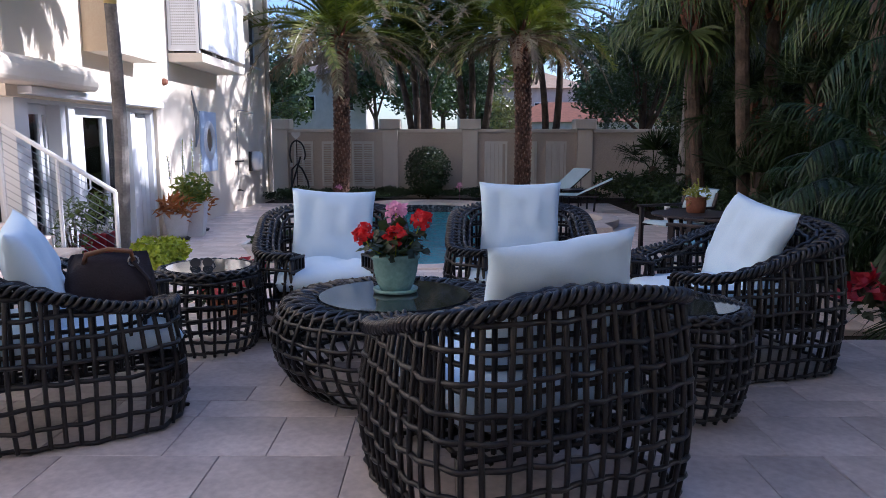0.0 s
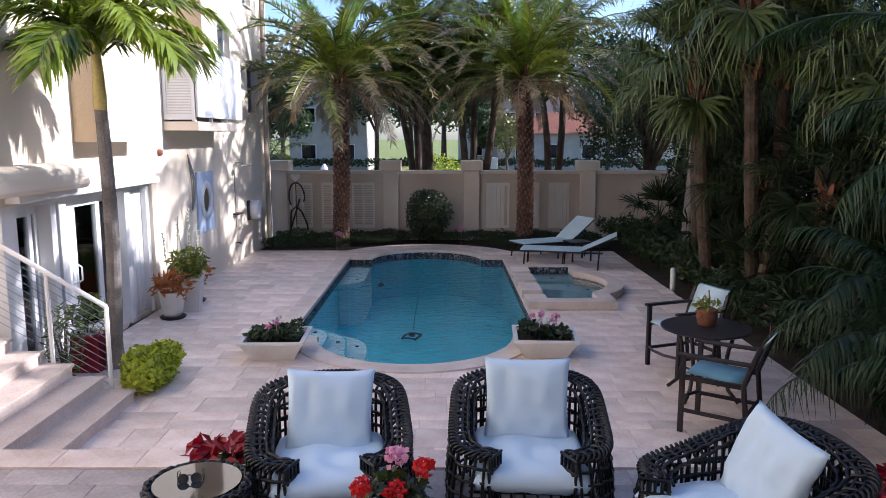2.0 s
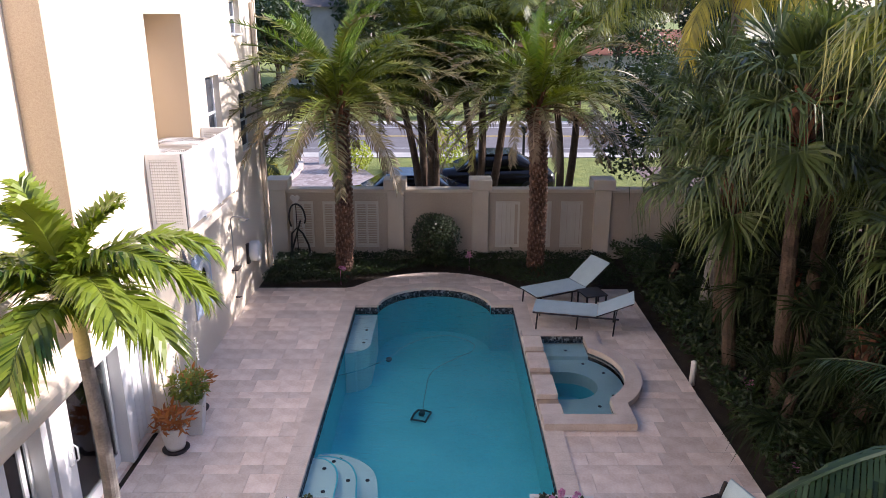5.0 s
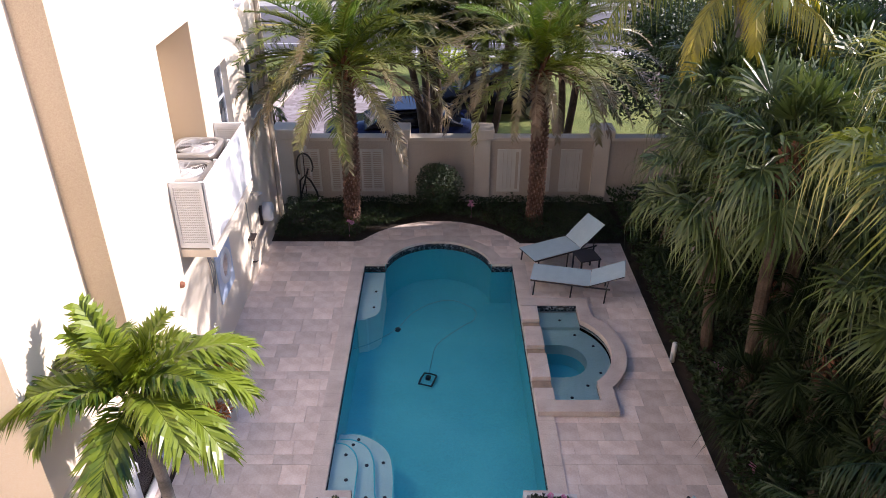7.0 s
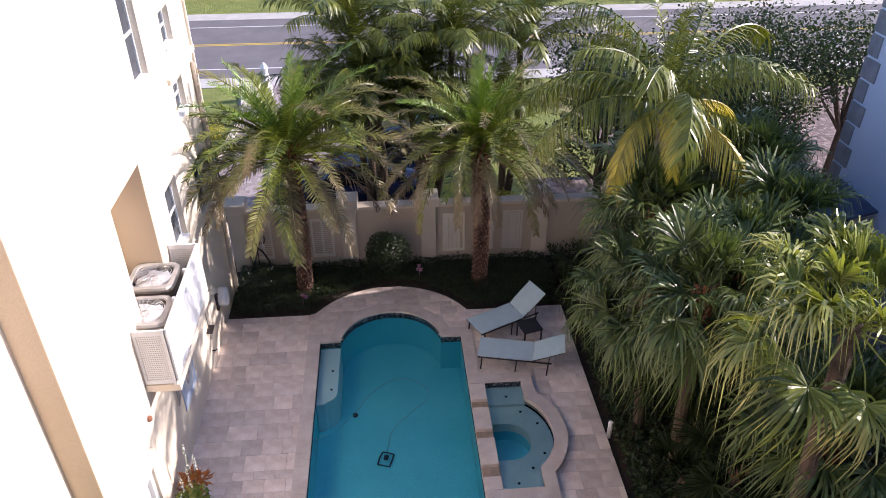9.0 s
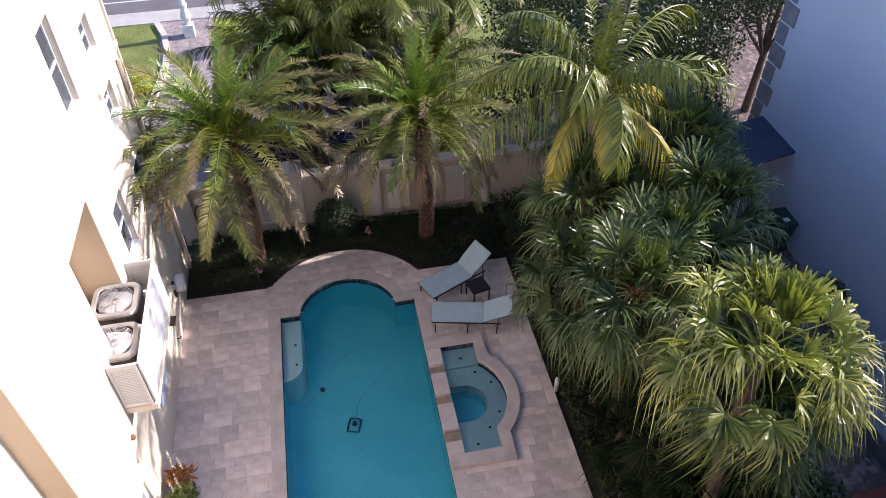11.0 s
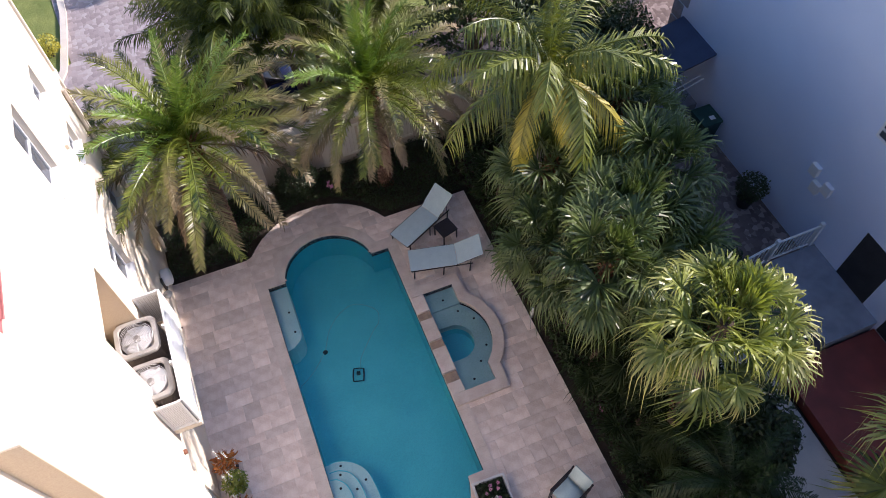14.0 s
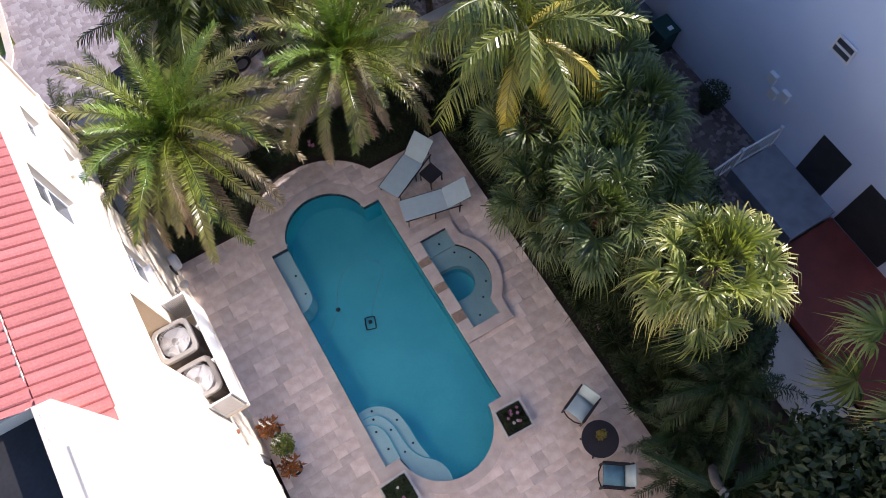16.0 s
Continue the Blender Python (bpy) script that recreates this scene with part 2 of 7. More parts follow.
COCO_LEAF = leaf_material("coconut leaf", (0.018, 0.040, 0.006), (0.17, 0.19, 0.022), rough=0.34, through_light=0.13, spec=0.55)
COCO_YELLOW = leaf_material("yellowing coconut leaf", (0.20, 0.18, 0.025), (0.48, 0.40, 0.06), rough=0.4)
# Darkest coconut copy, its colour lowered for palms standing in shade.
COCO_DEEP_SHADE = leaf_material("coconut leaf toned for deep shade", (0.005, 0.014, 0.005), (0.026, 0.052, 0.014), rough=0.38, spec=0.35)
ADON_LEAF = leaf_material("christmas palm leaf", (0.022, 0.060, 0.007), (0.20, 0.26, 0.022), rough=0.32, spec=0.45)
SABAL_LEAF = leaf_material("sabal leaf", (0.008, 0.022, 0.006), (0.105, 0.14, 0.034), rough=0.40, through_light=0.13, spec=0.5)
# Sunlit copy of the sabal leaf: sunlight is put into the colour, paler at tips.
SABAL_SUNLIT = leaf_material("sabal leaf toned for sun", (0.014, 0.034, 0.007), (0.26, 0.29, 0.05), rough=0.40, through_light=0.2, spec=0.5, dry=(1.15, 1.9, (0.46, 0.41, 0.16)))
SHRUB_LEAF = leaf_material("shrub leaf", (0.010, 0.021, 0.007), (0.036, 0.058, 0.017))
LIME_LEAF = leaf_material("lime shrub leaf", (0.20, 0.27, 0.015), (0.40, 0.45, 0.03))
# Fan leaf for shaded palms, with the shade put into its colour.
SABAL_SHADED = leaf_material("fan palm leaf toned for shade", (0.004, 0.011, 0.004), (0.030, 0.045, 0.014), rough=0.6, spec=0.2)
BROMELIAD = leaf_material("bronze bromeliad leaf", (0.28, 0.07, 0.02), (0.40, 0.16, 0.04))
CROTON = leaf_material("croton leaf", (0.07, 0.13, 0.02), (0.25, 0.26, 0.04))
POINSETTIA = leaf_material("poinsettia bract", (0.13, 0.004, 0.010), (0.27, 0.008, 0.018))
RED_PETAL = leaf_material("red geranium petal", (0.45, 0.010, 0.012), (0.62, 0.02, 0.02))
PINK_PETAL = leaf_material("pink petal", (0.50, 0.16, 0.34), (0.68, 0.35, 0.50))
WHITE_PETAL = leaf_material("white flower", (0.6, 0.6, 0.58), (0.75, 0.75, 0.72))
YELLOW_LEAF = leaf_material("yellow shrub leaf", (0.35, 0.32, 0.03), (0.5, 0.45, 0.08))
WATER = water_material("pool water", (0.85, 0.96, 0.97), 7.0, 0.5)
SPA_WATER = water_material("spa water", (0.85, 0.95, 0.955), strength=0.08)
GLASS = glass_material("window glass")
TABLE_GLASS = material("pebbled dark glass", (0.035, 0.042, 0.046), 0.05, spec=1.0, scale=6, color2=(0.02, 0.024, 0.027), fine=30, bump=0.012, bump_dist=0.004)
CURTAIN = material("dark grey curtain", (0.10, 0.095, 0.10), 0.9, scale=3, color2=(0.07, 0.066, 0.07), fine=200)
PANE = material("grey window pane", (0.085, 0.092, 0.105), 0.15, spec=0.2, scale=1.2, color2=(0.05, 0.056, 0.066), fine=8, bump=0.0)
ROOF_TAN = material("tan roof tile", (0.46, 0.33, 0.235), 0.8, scale=2, color2=(0.38, 0.27, 0.19), fine=30)
ROOF_BROWN = material("brown shingle", (0.20, 0.155, 0.13), 0.85, scale=2, fine=30)
SHED_BLUE = material("dark blue sheet roof", (0.05, 0.07, 0.13), 0.6, scale=2, color2=(0.04, 0.055, 0.10), fine=50)
BED_LEAF = leaf_material("groundcover leaf", (0.007, 0.018, 0.005), (0.030, 0.052, 0.011))


def cobble_material(name, tones, size):
    """Small stones in mixed tones."""
    m = bpy.data.materials.new(name)
    m.use_nodes = True
    n, l = m.node_tree.nodes, m.node_tree.links
    b = n["Principled BSDF"]
    b.inputs["Roughness"].default_value = 0.85
    co, v, e = n.new("ShaderNodeTexCoord"), n.new("ShaderNodeTexVoronoi"), n.new("ShaderNodeTexVoronoi")
    e.feature = "DISTANCE_TO_EDGE"
    for t in (v, e):
        t.inputs["Scale"].default_value, t.inputs["Randomness"].default_value = 1 / size, 0.55
        l.new(co.outputs["Object"], t.inputs["Vector"])
    sep, ramp = n.new("ShaderNodeSeparateColor"), n.new("ShaderNodeValToRGB")
    l.new(v.outputs["Color"], sep.inputs["Color"])
    l.new(sep.outputs["Red"], ramp.inputs["Fac"])
    ramp.color_ramp.elements[0].color, ramp.color_ramp.elements[1].color = (*tones[0], 1), (*tones[1], 1)
    ramp.color_ramp.elements.new(0.6).color = (*tones[2], 1)
    l.new(ramp.outputs["Color"], b.inputs["Base Color"])
    bp = n.new("ShaderNodeBump")
    bp.inputs["Strength"].default_value, bp.inputs["Distance"].default_value = 0.6, 0.02
    l.new(e.outputs["Distance"], bp.inputs["Height"])
    l.new(bp.outputs["Normal"], b.inputs["Normal"])
    return m


COBBLE = cobble_material("mottled cobbles", ((0.12, 0.085, 0.075), (0.33, 0.26, 0.235), (0.18, 0.13, 0.115)), 0.14)
MOSAIC = cobble_material("mosaic tile", ((0.010, 0.012, 0.016), (0.30, 0.33, 0.35), (0.040, 0.052, 0.062)), 0.036)
DRIVE_COBBLE = cobble_material("driveway cobbles", ((0.26, 0.215, 0.21), (0.42, 0.37, 0.36), (0.34, 0.285, 0.275)), 0.16)


# ---- mesh helpers ----
def mesh_of(bm, name, mat, smooth=False):
    me = bpy.data.meshes.new(name)
    bm.normal_update()
    bm.to_mesh(me)
    bm.free()
    me.materials.append(mat)
    if smooth:
        for p in me.polygons:
            p.use_smooth = True
    return me


def part(name, bm, mat=None, parent=None, label="", smooth=False, at=None):
    """A bmesh, or a mesh that is shared, as one object under parent."""
    me = mesh_of(bm, name, mat, smooth) if isinstance(bm, bmesh.types.BMesh) else bm
    ob = new(name, me)
    if parent is not None:
        ob.parent = parent
    if at is not None:
        ob.matrix_basis = at
    if label:
        ob["label"] = label
    return ob


def thing(name, at, label, category, group="", kind=""):
    ob = new(name)
    ob.empty_display_size = 0.1
    ob.matrix_basis = at
    return tagged(ob, label, category, group, kind)


def add_box(bm, x0, x1, y0, y1, z0, z1, bevel=0.0, m=None):
    r = bmesh.ops.create_cube(bm, size=1.0)
    vs = r["verts"]
    bmesh.ops.scale(bm, vec=(x1 - x0, y1 - y0, z1 - z0), verts=vs)
    bmesh.ops.translate(bm, vec=((x0 + x1) / 2, (y0 + y1) / 2, (z0 + z1) / 2), verts=vs)
    if m is not None:
        bmesh.ops.transform(bm, matrix=m, verts=vs)
    if bevel:
        es = list({e for v in vs for e in v.link_edges})
        bmesh.ops.bevel(bm, geom=es, offset=bevel, segments=2, affect="EDGES", profile=0.6)
    return bm


def box(x0, x1, y0, y1, z0, z1, bevel=0.0):
    return add_box(bmesh.new(), x0, x1, y0, y1, z0, z1, bevel)


def add_tube(bm, pts, radii, sides=8, cap=True):
    """A tube along points, with a radius at each."""
    pts = [Vector(p) for p in pts]
    if not isinstance(radii, (list, tuple)):
        radii = [radii] * len(pts)
    rings = []
    side = None
    for i, p in enumerate(pts):
        t = (pts[min(i + 1, len(pts) - 1)] - pts[max(i - 1, 0)]).normalized()
        if side is None:
            side = t.cross(Vector((0, 0, 1)) if abs(t.z) < 0.9 else Vector((1, 0, 0))).normalized()
        else:
            side = (side - t * side.dot(t)).normalized()
        up = t.cross(side)
        rings.append([bm.verts.new(p + (side * math.cos(a) + up * math.sin(a)) * radii[i]) for a in (2 * math.pi * k / sides for k in range(sides))])
    for a, b in zip(rings, rings[1:]):
        for k in range(sides):
            bm.faces.new((a[k], a[(k + 1) % sides], b[(k + 1) % sides], b[k]))
    if cap:
        bm.faces.new(rings[0][::-1])
        bm.faces.new(rings[-1])
    return bm


def tube(pts, radii, sides=8):
    return add_tube(bmesh.new(), pts, radii, sides)


def lathe(profile, sides=24, bm=None, cap=True):
    """A turned body: (radius, z) rows from bottom to top."""
    bm = bm or bmesh.new()
    rings = [[bm.verts.new((r * math.cos(2 * math.pi * k / sides), r * math.sin(2 * math.pi * k / sides), z)) for k in range(sides)] for r, z in profile]
    for a, b in zip(rings, rings[1:]):
        for k in range(sides):
            bm.faces.new((a[k], a[(k + 1) % sides], b[(k + 1) % sides], b[k]))
    if cap:
        bm.faces.new(rings[0][::-1])
        bm.faces.new(rings[-1])
    return bm


def prism(outline, z0, z1, holes=(), bm=None):
    """A flat slab from an outline, with holes through it."""
    bm = bm or bmesh.new()
    loops = [outline, *holes]
    flat = bmesh.new()
    edges = []
    for lp in loops:
        vs = [flat.verts.new((x, y, z1)) for x, y in lp]
        edges += [flat.edges.new((vs[i], vs[(i + 1) % len(vs)])) for i in range(len(vs))]
    bmesh.ops.triangle_fill(flat, use_beauty=True, use_dissolve=False, edges=edges)
    bmesh.ops.recalc_face_normals(flat, faces=flat.faces)
    flat.normal_update()
    for f in flat.faces:
        if f.normal.z < 0:
            f.normal_flip()
    flat.verts.index_update()
    top = [bm.verts.new(v.co) for v in flat.verts]
    for f in flat.faces:
        bm.faces.new([top[v.index] for v in f.verts])
    if z1 > z0:
        low = [bm.verts.new((v.co.x, v.co.y, z0)) for v in flat.verts]
        k = 0
        for lp in loops:
            n = len(lp)
            area = sum(lp[i][0] * lp[(i + 1) % n][1] - lp[(i + 1) % n][0] * lp[i][1] for i in range(n))
            ccw = area > 0
            out = lp is outline
            for i in range(n):
                a, b = k + i, k + (i + 1) % n
                f = (low[a], low[b], top[b], top[a]) if ccw == out else (low[b], low[a], top[a], top[b])
                bm.faces.new(f)
            k += n
        for f in flat.faces:
            bm.faces.new([low[v.index] for v in reversed(f.verts)])
    flat.free()
    return bm


def arc(cx, cy, r, a0, a1, n):
    return [(cx + r * math.cos(radians(a0 + (a1 - a0) * i / n)), cy + r * math.sin(radians(a0 + (a1 - a0) * i / n))) for i in range(n + 1)]


def offset_loop(lp, d):
    """The counter-clockwise loop grown outwards by d."""
    out, n = [], len(lp)
    for i in range(n):
        a, b, c = Vector(lp[i - 1]), Vector(lp[i]), Vector(lp[(i + 1) % n])
        n1, n2 = (b - a).normalized(), (c - b).normalized()
        n1, n2 = Vector((n1.y, -n1.x)), Vector((n2.y, -n2.x))
        m = (n1 + n2).normalized()
        k = d / max(0.5, m.dot(n1))
        out.append((b.x + m.x * k, b.y + m.y * k))
    return out


def inside(x, y, lp):
    c, n = False, len(lp)
    for i in range(n):
        (x0, y0), (x1, y1) = lp[i], lp[(i + 1) % n]
        if (y0 > y) != (y1 > y) and x < (x1 - x0) * (y - y0) / (y1 - y0) + x0:
            c = not c
    return c


def smooth_path(pts, n=6):
    """More points on a curve through the given ones."""
    p = [Vector(q) for q in pts]
    out = []
    for i in range(len(p) - 1):
        a, b, c, d = p[max(0, i - 1)], p[i], p[i + 1], p[min(len(p) - 1, i + 2)]
        for k in range(n):
            t = k / n
            out.append(0.5 * (2 * b + (c - a) * t + (2 * a - 5 * b + 4 * c - d) * t * t + (3 * b - a - 3 * c + d) * t ** 3))
    return out + [p[-1]]


def structure(name, bm, mat, label, category, smooth=False):
    return tagged(part(name, bm, mat, smooth=smooth), label, category, kind="structure")


# ---- outlines of the plan ----
CX = -0.395
POOL = ([(1.27, 9.74), (1.27, 16.22), (0.805, 16.22)] + arc(CX, 16.05, 1.212, 8, 172, 24) + [(-1.595, 16.22), (-2.06, 16.22), (-2.06, 9.74), (-1.66, 9.74)]
        + arc(CX, 9.86, 1.29, 186, 354, 26) + [(0.89, 9.74)])
SPA_OUT = [(1.30, 11.33), (2.64, 11.33), (2.64, 11.90)] + arc(1.62, 13.00, 1.47, -46, 46, 16) + [(2.64, 14.10), (2.64, 14.69), (1.30, 14.69)]
SPA_IN = [(1.61, 11.59), (2.42, 11.59), (2.42, 12.08)] + arc(1.62, 13.00, 1.22, -48, 48, 14) + [(2.42, 13.92), (2.42, 14.43), (1.61, 14.43)]
WALL_X, DECK_E, TERRACE_Y, TERRACE_Z = -4.39, 3.91, 5.60, 0.28
DECK = ([(WALL_X, TERRACE_Y), (DECK_E, TERRACE_Y), (DECK_E, 17.20), (1.55, 17.20)] + arc(CX, 16.12, 2.20, 29.5, 146, 24) + [(-2.35, 17.30), (WALL_X, 17.30)])

# ---- ground ----
HOLE = [(-2.6, 7.9), (3.4, 7.9), (3.4, 15.5), (1.3, 16.8), (0.6, 17.5), (-1.4, 17.5), (-2.2, 16.8), (-2.6, 15.5)]
structure("ground", prism([(-400, -400), (400, -400), (400, 600), (-400, 600)], -0.06, -0.06, [HOLE]), SOIL, "dark mulched garden ground", "ground")
structure("lawn", prism([(-400, 22.5), (400, 22.5), (400, 33.2), (-400, 33.2)], -0.058, -0.05), GRASS, "green lawn strip before the street", "lawn")
structure("lawn_far", prism([(-400, 44.4), (400, 44.4), (400, 600), (-400, 600)], -0.058, -0.05), GRASS, "green lawn across the street", "lawn")
structure("road", prism([(-400, 34.3), (400, 34.3), (400, 43.2), (-400, 43.2)], -0.058, -0.03), ASPHALT, "pale grey asphalt street", "road")
for y0, y1 in ((33.2, 34.3), (43.2, 44.4)):
    structure("pavement", prism([(-400, y0), (400, y0), (400, y1), (-400, y1)], -0.058, -0.02), CONCRETE, "pale concrete pavement along the street", "pavement")
for y, mat, lab in ((35.47, LINE_WHITE, "white edge line on the street"), (38.88, LINE_YELLOW, "yellow centre line on the street"), (39.06, LINE_YELLOW, "yellow centre line on the street"), (41.90, LINE_WHITE, "white edge line on the street")):
    structure("road_line", box(-90, 90, y - 0.055, y + 0.055, -0.032, -0.026), mat, lab, "road line")
structure("driveway", prism([(-9.5, 19.9), (1.0, 19.9), (1.0, 25.6), (-2.0, 27.2), (-4.4, 33.25), (-6.4, 33.25), (-5.9, 27.0), (-9.5, 25.2)], -0.058, -0.02), DRIVE_COBBLE,
          "pinkish paved driveway", "driveway")

# ---- pool deck ----
structure("deck_base", prism(DECK, -0.05, -0.012, [offset_loop(POOL, 0.02), offset_loop(SPA_IN, 0.02)]), GROUT, "mortar bed under the pool deck", "deck")
TERRACE = [(-8.0, -9.0), (6.0, -9.0), (6.0, 4.30), (2.45, 4.30), (2.45, TERRACE_Y), (-8.0, TERRACE_Y)]
structure("terrace_base", prism(TERRACE, -0.05, TERRACE_Z - 0.03), STUCCO_GREY, "raised terrace base with rendered face", "terrace")
COPING_OUT = ([(1.56, 9.45), (1.56, 16.51), (1.028, 16.51)] + arc(CX, 16.05, 1.50, 18.5, 161.5, 24)[1:-1] + [(-1.818, 16.51), (-2.35, 16.51), (-2.35, 9.45), (-1.932, 9.45)]
              + arc(CX, 9.86, 1.58, 195, 345, 26)[1:-1] + [(1.142, 9.45)])
coping = structure("pool_coping", prism(COPING_OUT, -0.04, 0.02, [POOL]), COPING, "pale travertine coping round the pool", "coping")

# pool basin
basin = bmesh.new()
DEPTH = -1.05
top = [basin.verts.new((x, y, 0.0)) for x, y in offset_loop(POOL, 0.012)]
low = [basin.verts.new((x, y, DEPTH)) for x, y in offset_loop(POOL, 0.012)]
for i in range(len(top)):
    j = (i + 1) % len(top)
    basin.faces.new((top[j], top[i], low[i], low[j]))
prism(offset_loop(POOL, 0.012), DEPTH, DEPTH, bm=basin)
structure("pool_basin", basin, PLASTER, "blue-green plastered pool basin", "pool")
band = bmesh.new()
top = [band.verts.new((x, y, 0.0)) for x, y in offset_loop(POOL, 0.004)]
low = [band.verts.new((x, y, -0.20)) for x, y in offset_loop(POOL, 0.004)]
for i in range(len(top)):
    j = (i + 1) % len(top)
    band.faces.new((top[j], top[i], low[i], low[j]))
structure("waterline_tiles", band, MOSAIC, "dark mosaic tile band at the waterline", "tiles")
structure("pool_water", prism(offset_loop(POOL, 0.008), -0.10, -0.10), WATER, "clear turquoise pool water with small ripples", "water")

# entry steps and ledge under water
STEP_EDGES = (
    (-0.38, [(-2.06, 11.30), (-1.75, 11.31), (-1.42, 11.15), (-1.18, 10.85), (-1.09, 10.36), (-1.07, 9.86), (-1.00, 9.47)], [(-1.12, 9.32), (-1.55, 9.72)]),
    (-0.27, [(-2.06, 11.07), (-1.80, 11.06), (-1.55, 10.90), (-1.42, 10.60), (-1.38, 10.25), (-1.33, 9.85), (-1.16, 9.53), (-0.90, 9.28), (-0.76, 8.95), (-0.78, 8.60)], [(-1.05, 8.70), (-1.35, 8.95), (-1.55, 9.30), (-1.64, 9.72)]),
    (-0.16, [(-2.06, 10.88), (-1.88, 10.84), (-1.72, 10.66), (-1.65, 10.40), (-1.645, 10.05), (-1.64, 9.76)], []))
for z0, edge, back in STEP_EDGES:
    line = [(p.x, p.y) for p in smooth_path([(x, y, 0) for x, y in edge], 4)]
    structure("step_trim", tube([(x, y, z0 + 0.002) for x, y in line[1:]], 0.012, 5), PLASTER, "blue trim on the edge of a pool step", "trim")
    structure("pool_step", prism((line + back + [(-1.67, 9.745), (-2.06, 9.745)])[::-1], DEPTH, z0), PLASTER_PALE, "pale curved entry step under the pool water", "pool step")
structure("pool_ledge", prism([(-2.06, 14.38), (-1.88, 14.42)] + arc(-1.97, 14.80, 0.36, -70, 0, 6) + [(-1.60, 16.22), (-2.06, 16.22)], DEPTH, -0.22), PLASTER_PALE,
          "pale bench ledge under the pool water", "pool ledge")

# spa: low raised wall, its west side of alternating blocks with low spill gaps
structure("spa_wall", prism(SPA_OUT, -0.05, 0.02, [SPA_IN]), COPING, "travertine-clad raised spa wall", "spa wall")
SPA_C = [(1.285, 11.315), (2.655, 11.315), (2.655, 11.89)] + arc(1.62, 13.00, 1.485, -45.8, 45.8, 16) + [(2.655, 14.11), (2.655, 14.705), (1.285, 14.705), (1.285, 14.43), (2.408, 14.43), (2.408, 13.915)] + arc(1.62, 13.00, 1.208, 48, -48, 14) + [(2.408, 12.085), (2.408, 11.60), (1.285, 11.60)]
structure("spa_coping", prism(SPA_C, 0.02, 0.13), COPING, "pale stone coping round the spa", "coping")
for y0, y1, z in ((11.605, 11.92, 0.128), (11.925, 12.20, 0.05), (12.205, 12.88, 0.128), (12.885, 13.11, 0.05), (13.115, 13.72, 0.128), (13.725, 13.95, 0.05), (13.955, 14.425, 0.128)):
    structure("spill_block", box(1.27, 1.615, y0, y1, 0.018, z, 0.012), COPING if z > 0.1 else SPILL, "stone block of the stepped spa spillway" if z > 0.1 else "wet tan stone in a spa spill gap", "coping")
band = bmesh.new()
top = [band.verts.new((x, y, 0.115)) for x, y in offset_loop(SPA_IN, -0.004)]
low = [band.verts.new((x, y, -0.02)) for x, y in offset_loop(SPA_IN, -0.004)]
for i in range(len(top)):
    j = (i + 1) % len(top)
    if not (SPA_IN[i][0] < 1.65 and SPA_IN[j][0] < 1.65):
        band.faces.new((top[j], top[i], low[i], low[j]))
structure("spa_tiles", band, MOSAIC, "dark mosaic tile band round the spa", "tiles")
structure("spa_seat", prism([(1.61, 12.08), (2.42, 12.08)] + arc(1.62, 13.00, 1.22, -48, 48, 14)[1:-1] + [(2.42, 13.92), (1.61, 13.92), (1.61, 13.44), (1.92, 13.44)] + arc(1.92, 12.96, 0.48, 90, -90, 14) + [(1.61, 12.48)], -0.34, -0.12), PLASTER_SPA,
          "pale plaster bench in the spa", "spa")
for y0, y1 in ((11.59, 12.08), (13.92, 14.43)):
    structure("spa_step", box(1.61, 2.42, y0, y1, -0.62, -0.05), PLASTER_SPA, "pale plaster step at the end of the spa", "spa")
structure("spa_basin", prism(offset_loop(SPA_IN, 0.01), -0.74, -0.60), PLASTER, "blue plastered spa floor", "spa")
well = bmesh.new()
wl = [(1.61, 12.48), (1.92, 12.48)] + arc(1.92, 12.96, 0.48, -90, 90, 14) + [(1.61, 13.44)]
wt, wb = [[well.verts.new((x, y, z)) for x, y in wl] for z in (-0.34, -0.61)]
for i in range(len(wl)):
    well.faces.new((wt[i - 1], wt[i], wb[i], wb[i - 1]))
structure("spa_well", well, PLASTER, "blue plastered footwell of the spa", "spa")
structure("spa_water", prism(SPA_IN, 0.035, 0.035), SPA_WATER, "clear still spa water", "water")
# ---- house ----
BRONZE_BODY = material("brown metal", (0.17, 0.14, 0.115), 0.5, metal=0.2, fine=90)
H_TOP = 9.9


def wall_blocks(name, spans, mat, label):
    """Walls as blocks (x0, x1, y0, y1, z0, z1) that butt end to end."""
    bm = bmesh.new()
    for b in spans:
        add_box(bm, *b)
    return structure(name, bm, mat, label, "wall")


def pierced(x0, x1, y0, y1, z0, z1, holes):
    """Blocks of a wall along y that leave out the holes (y0, y1, z0, z1)."""
    out = []
    ys = sorted({y0, y1, *(h[0] for h in holes), *(h[1] for h in holes)})
    for a, b in zip(ys, ys[1:]):
        zs, z = sorted((h[2], h[3]) for h in holes if h[0] < b and h[1] > a), z0
        for lo, hi in zs:
            out.append((x0, x1, a, b, z, lo))
            z = hi
        out.append((x0, x1, a, b, z, z1))
    return out


W, HEAD, WIN_D = WALL_X, 1.93, 0.16
WINDOWS = ((14.88, 15.66, 6.83, 8.42), (16.90, 17.60, 6.83, 7.55), (16.90, 17.62, 5.45, 6.14), (15.00, 15.80, 3.42, 4.80), (17.05, 17.95, 3.12, 4.30))
RECESS = (12.55, 14.10, 2.88, 5.87)
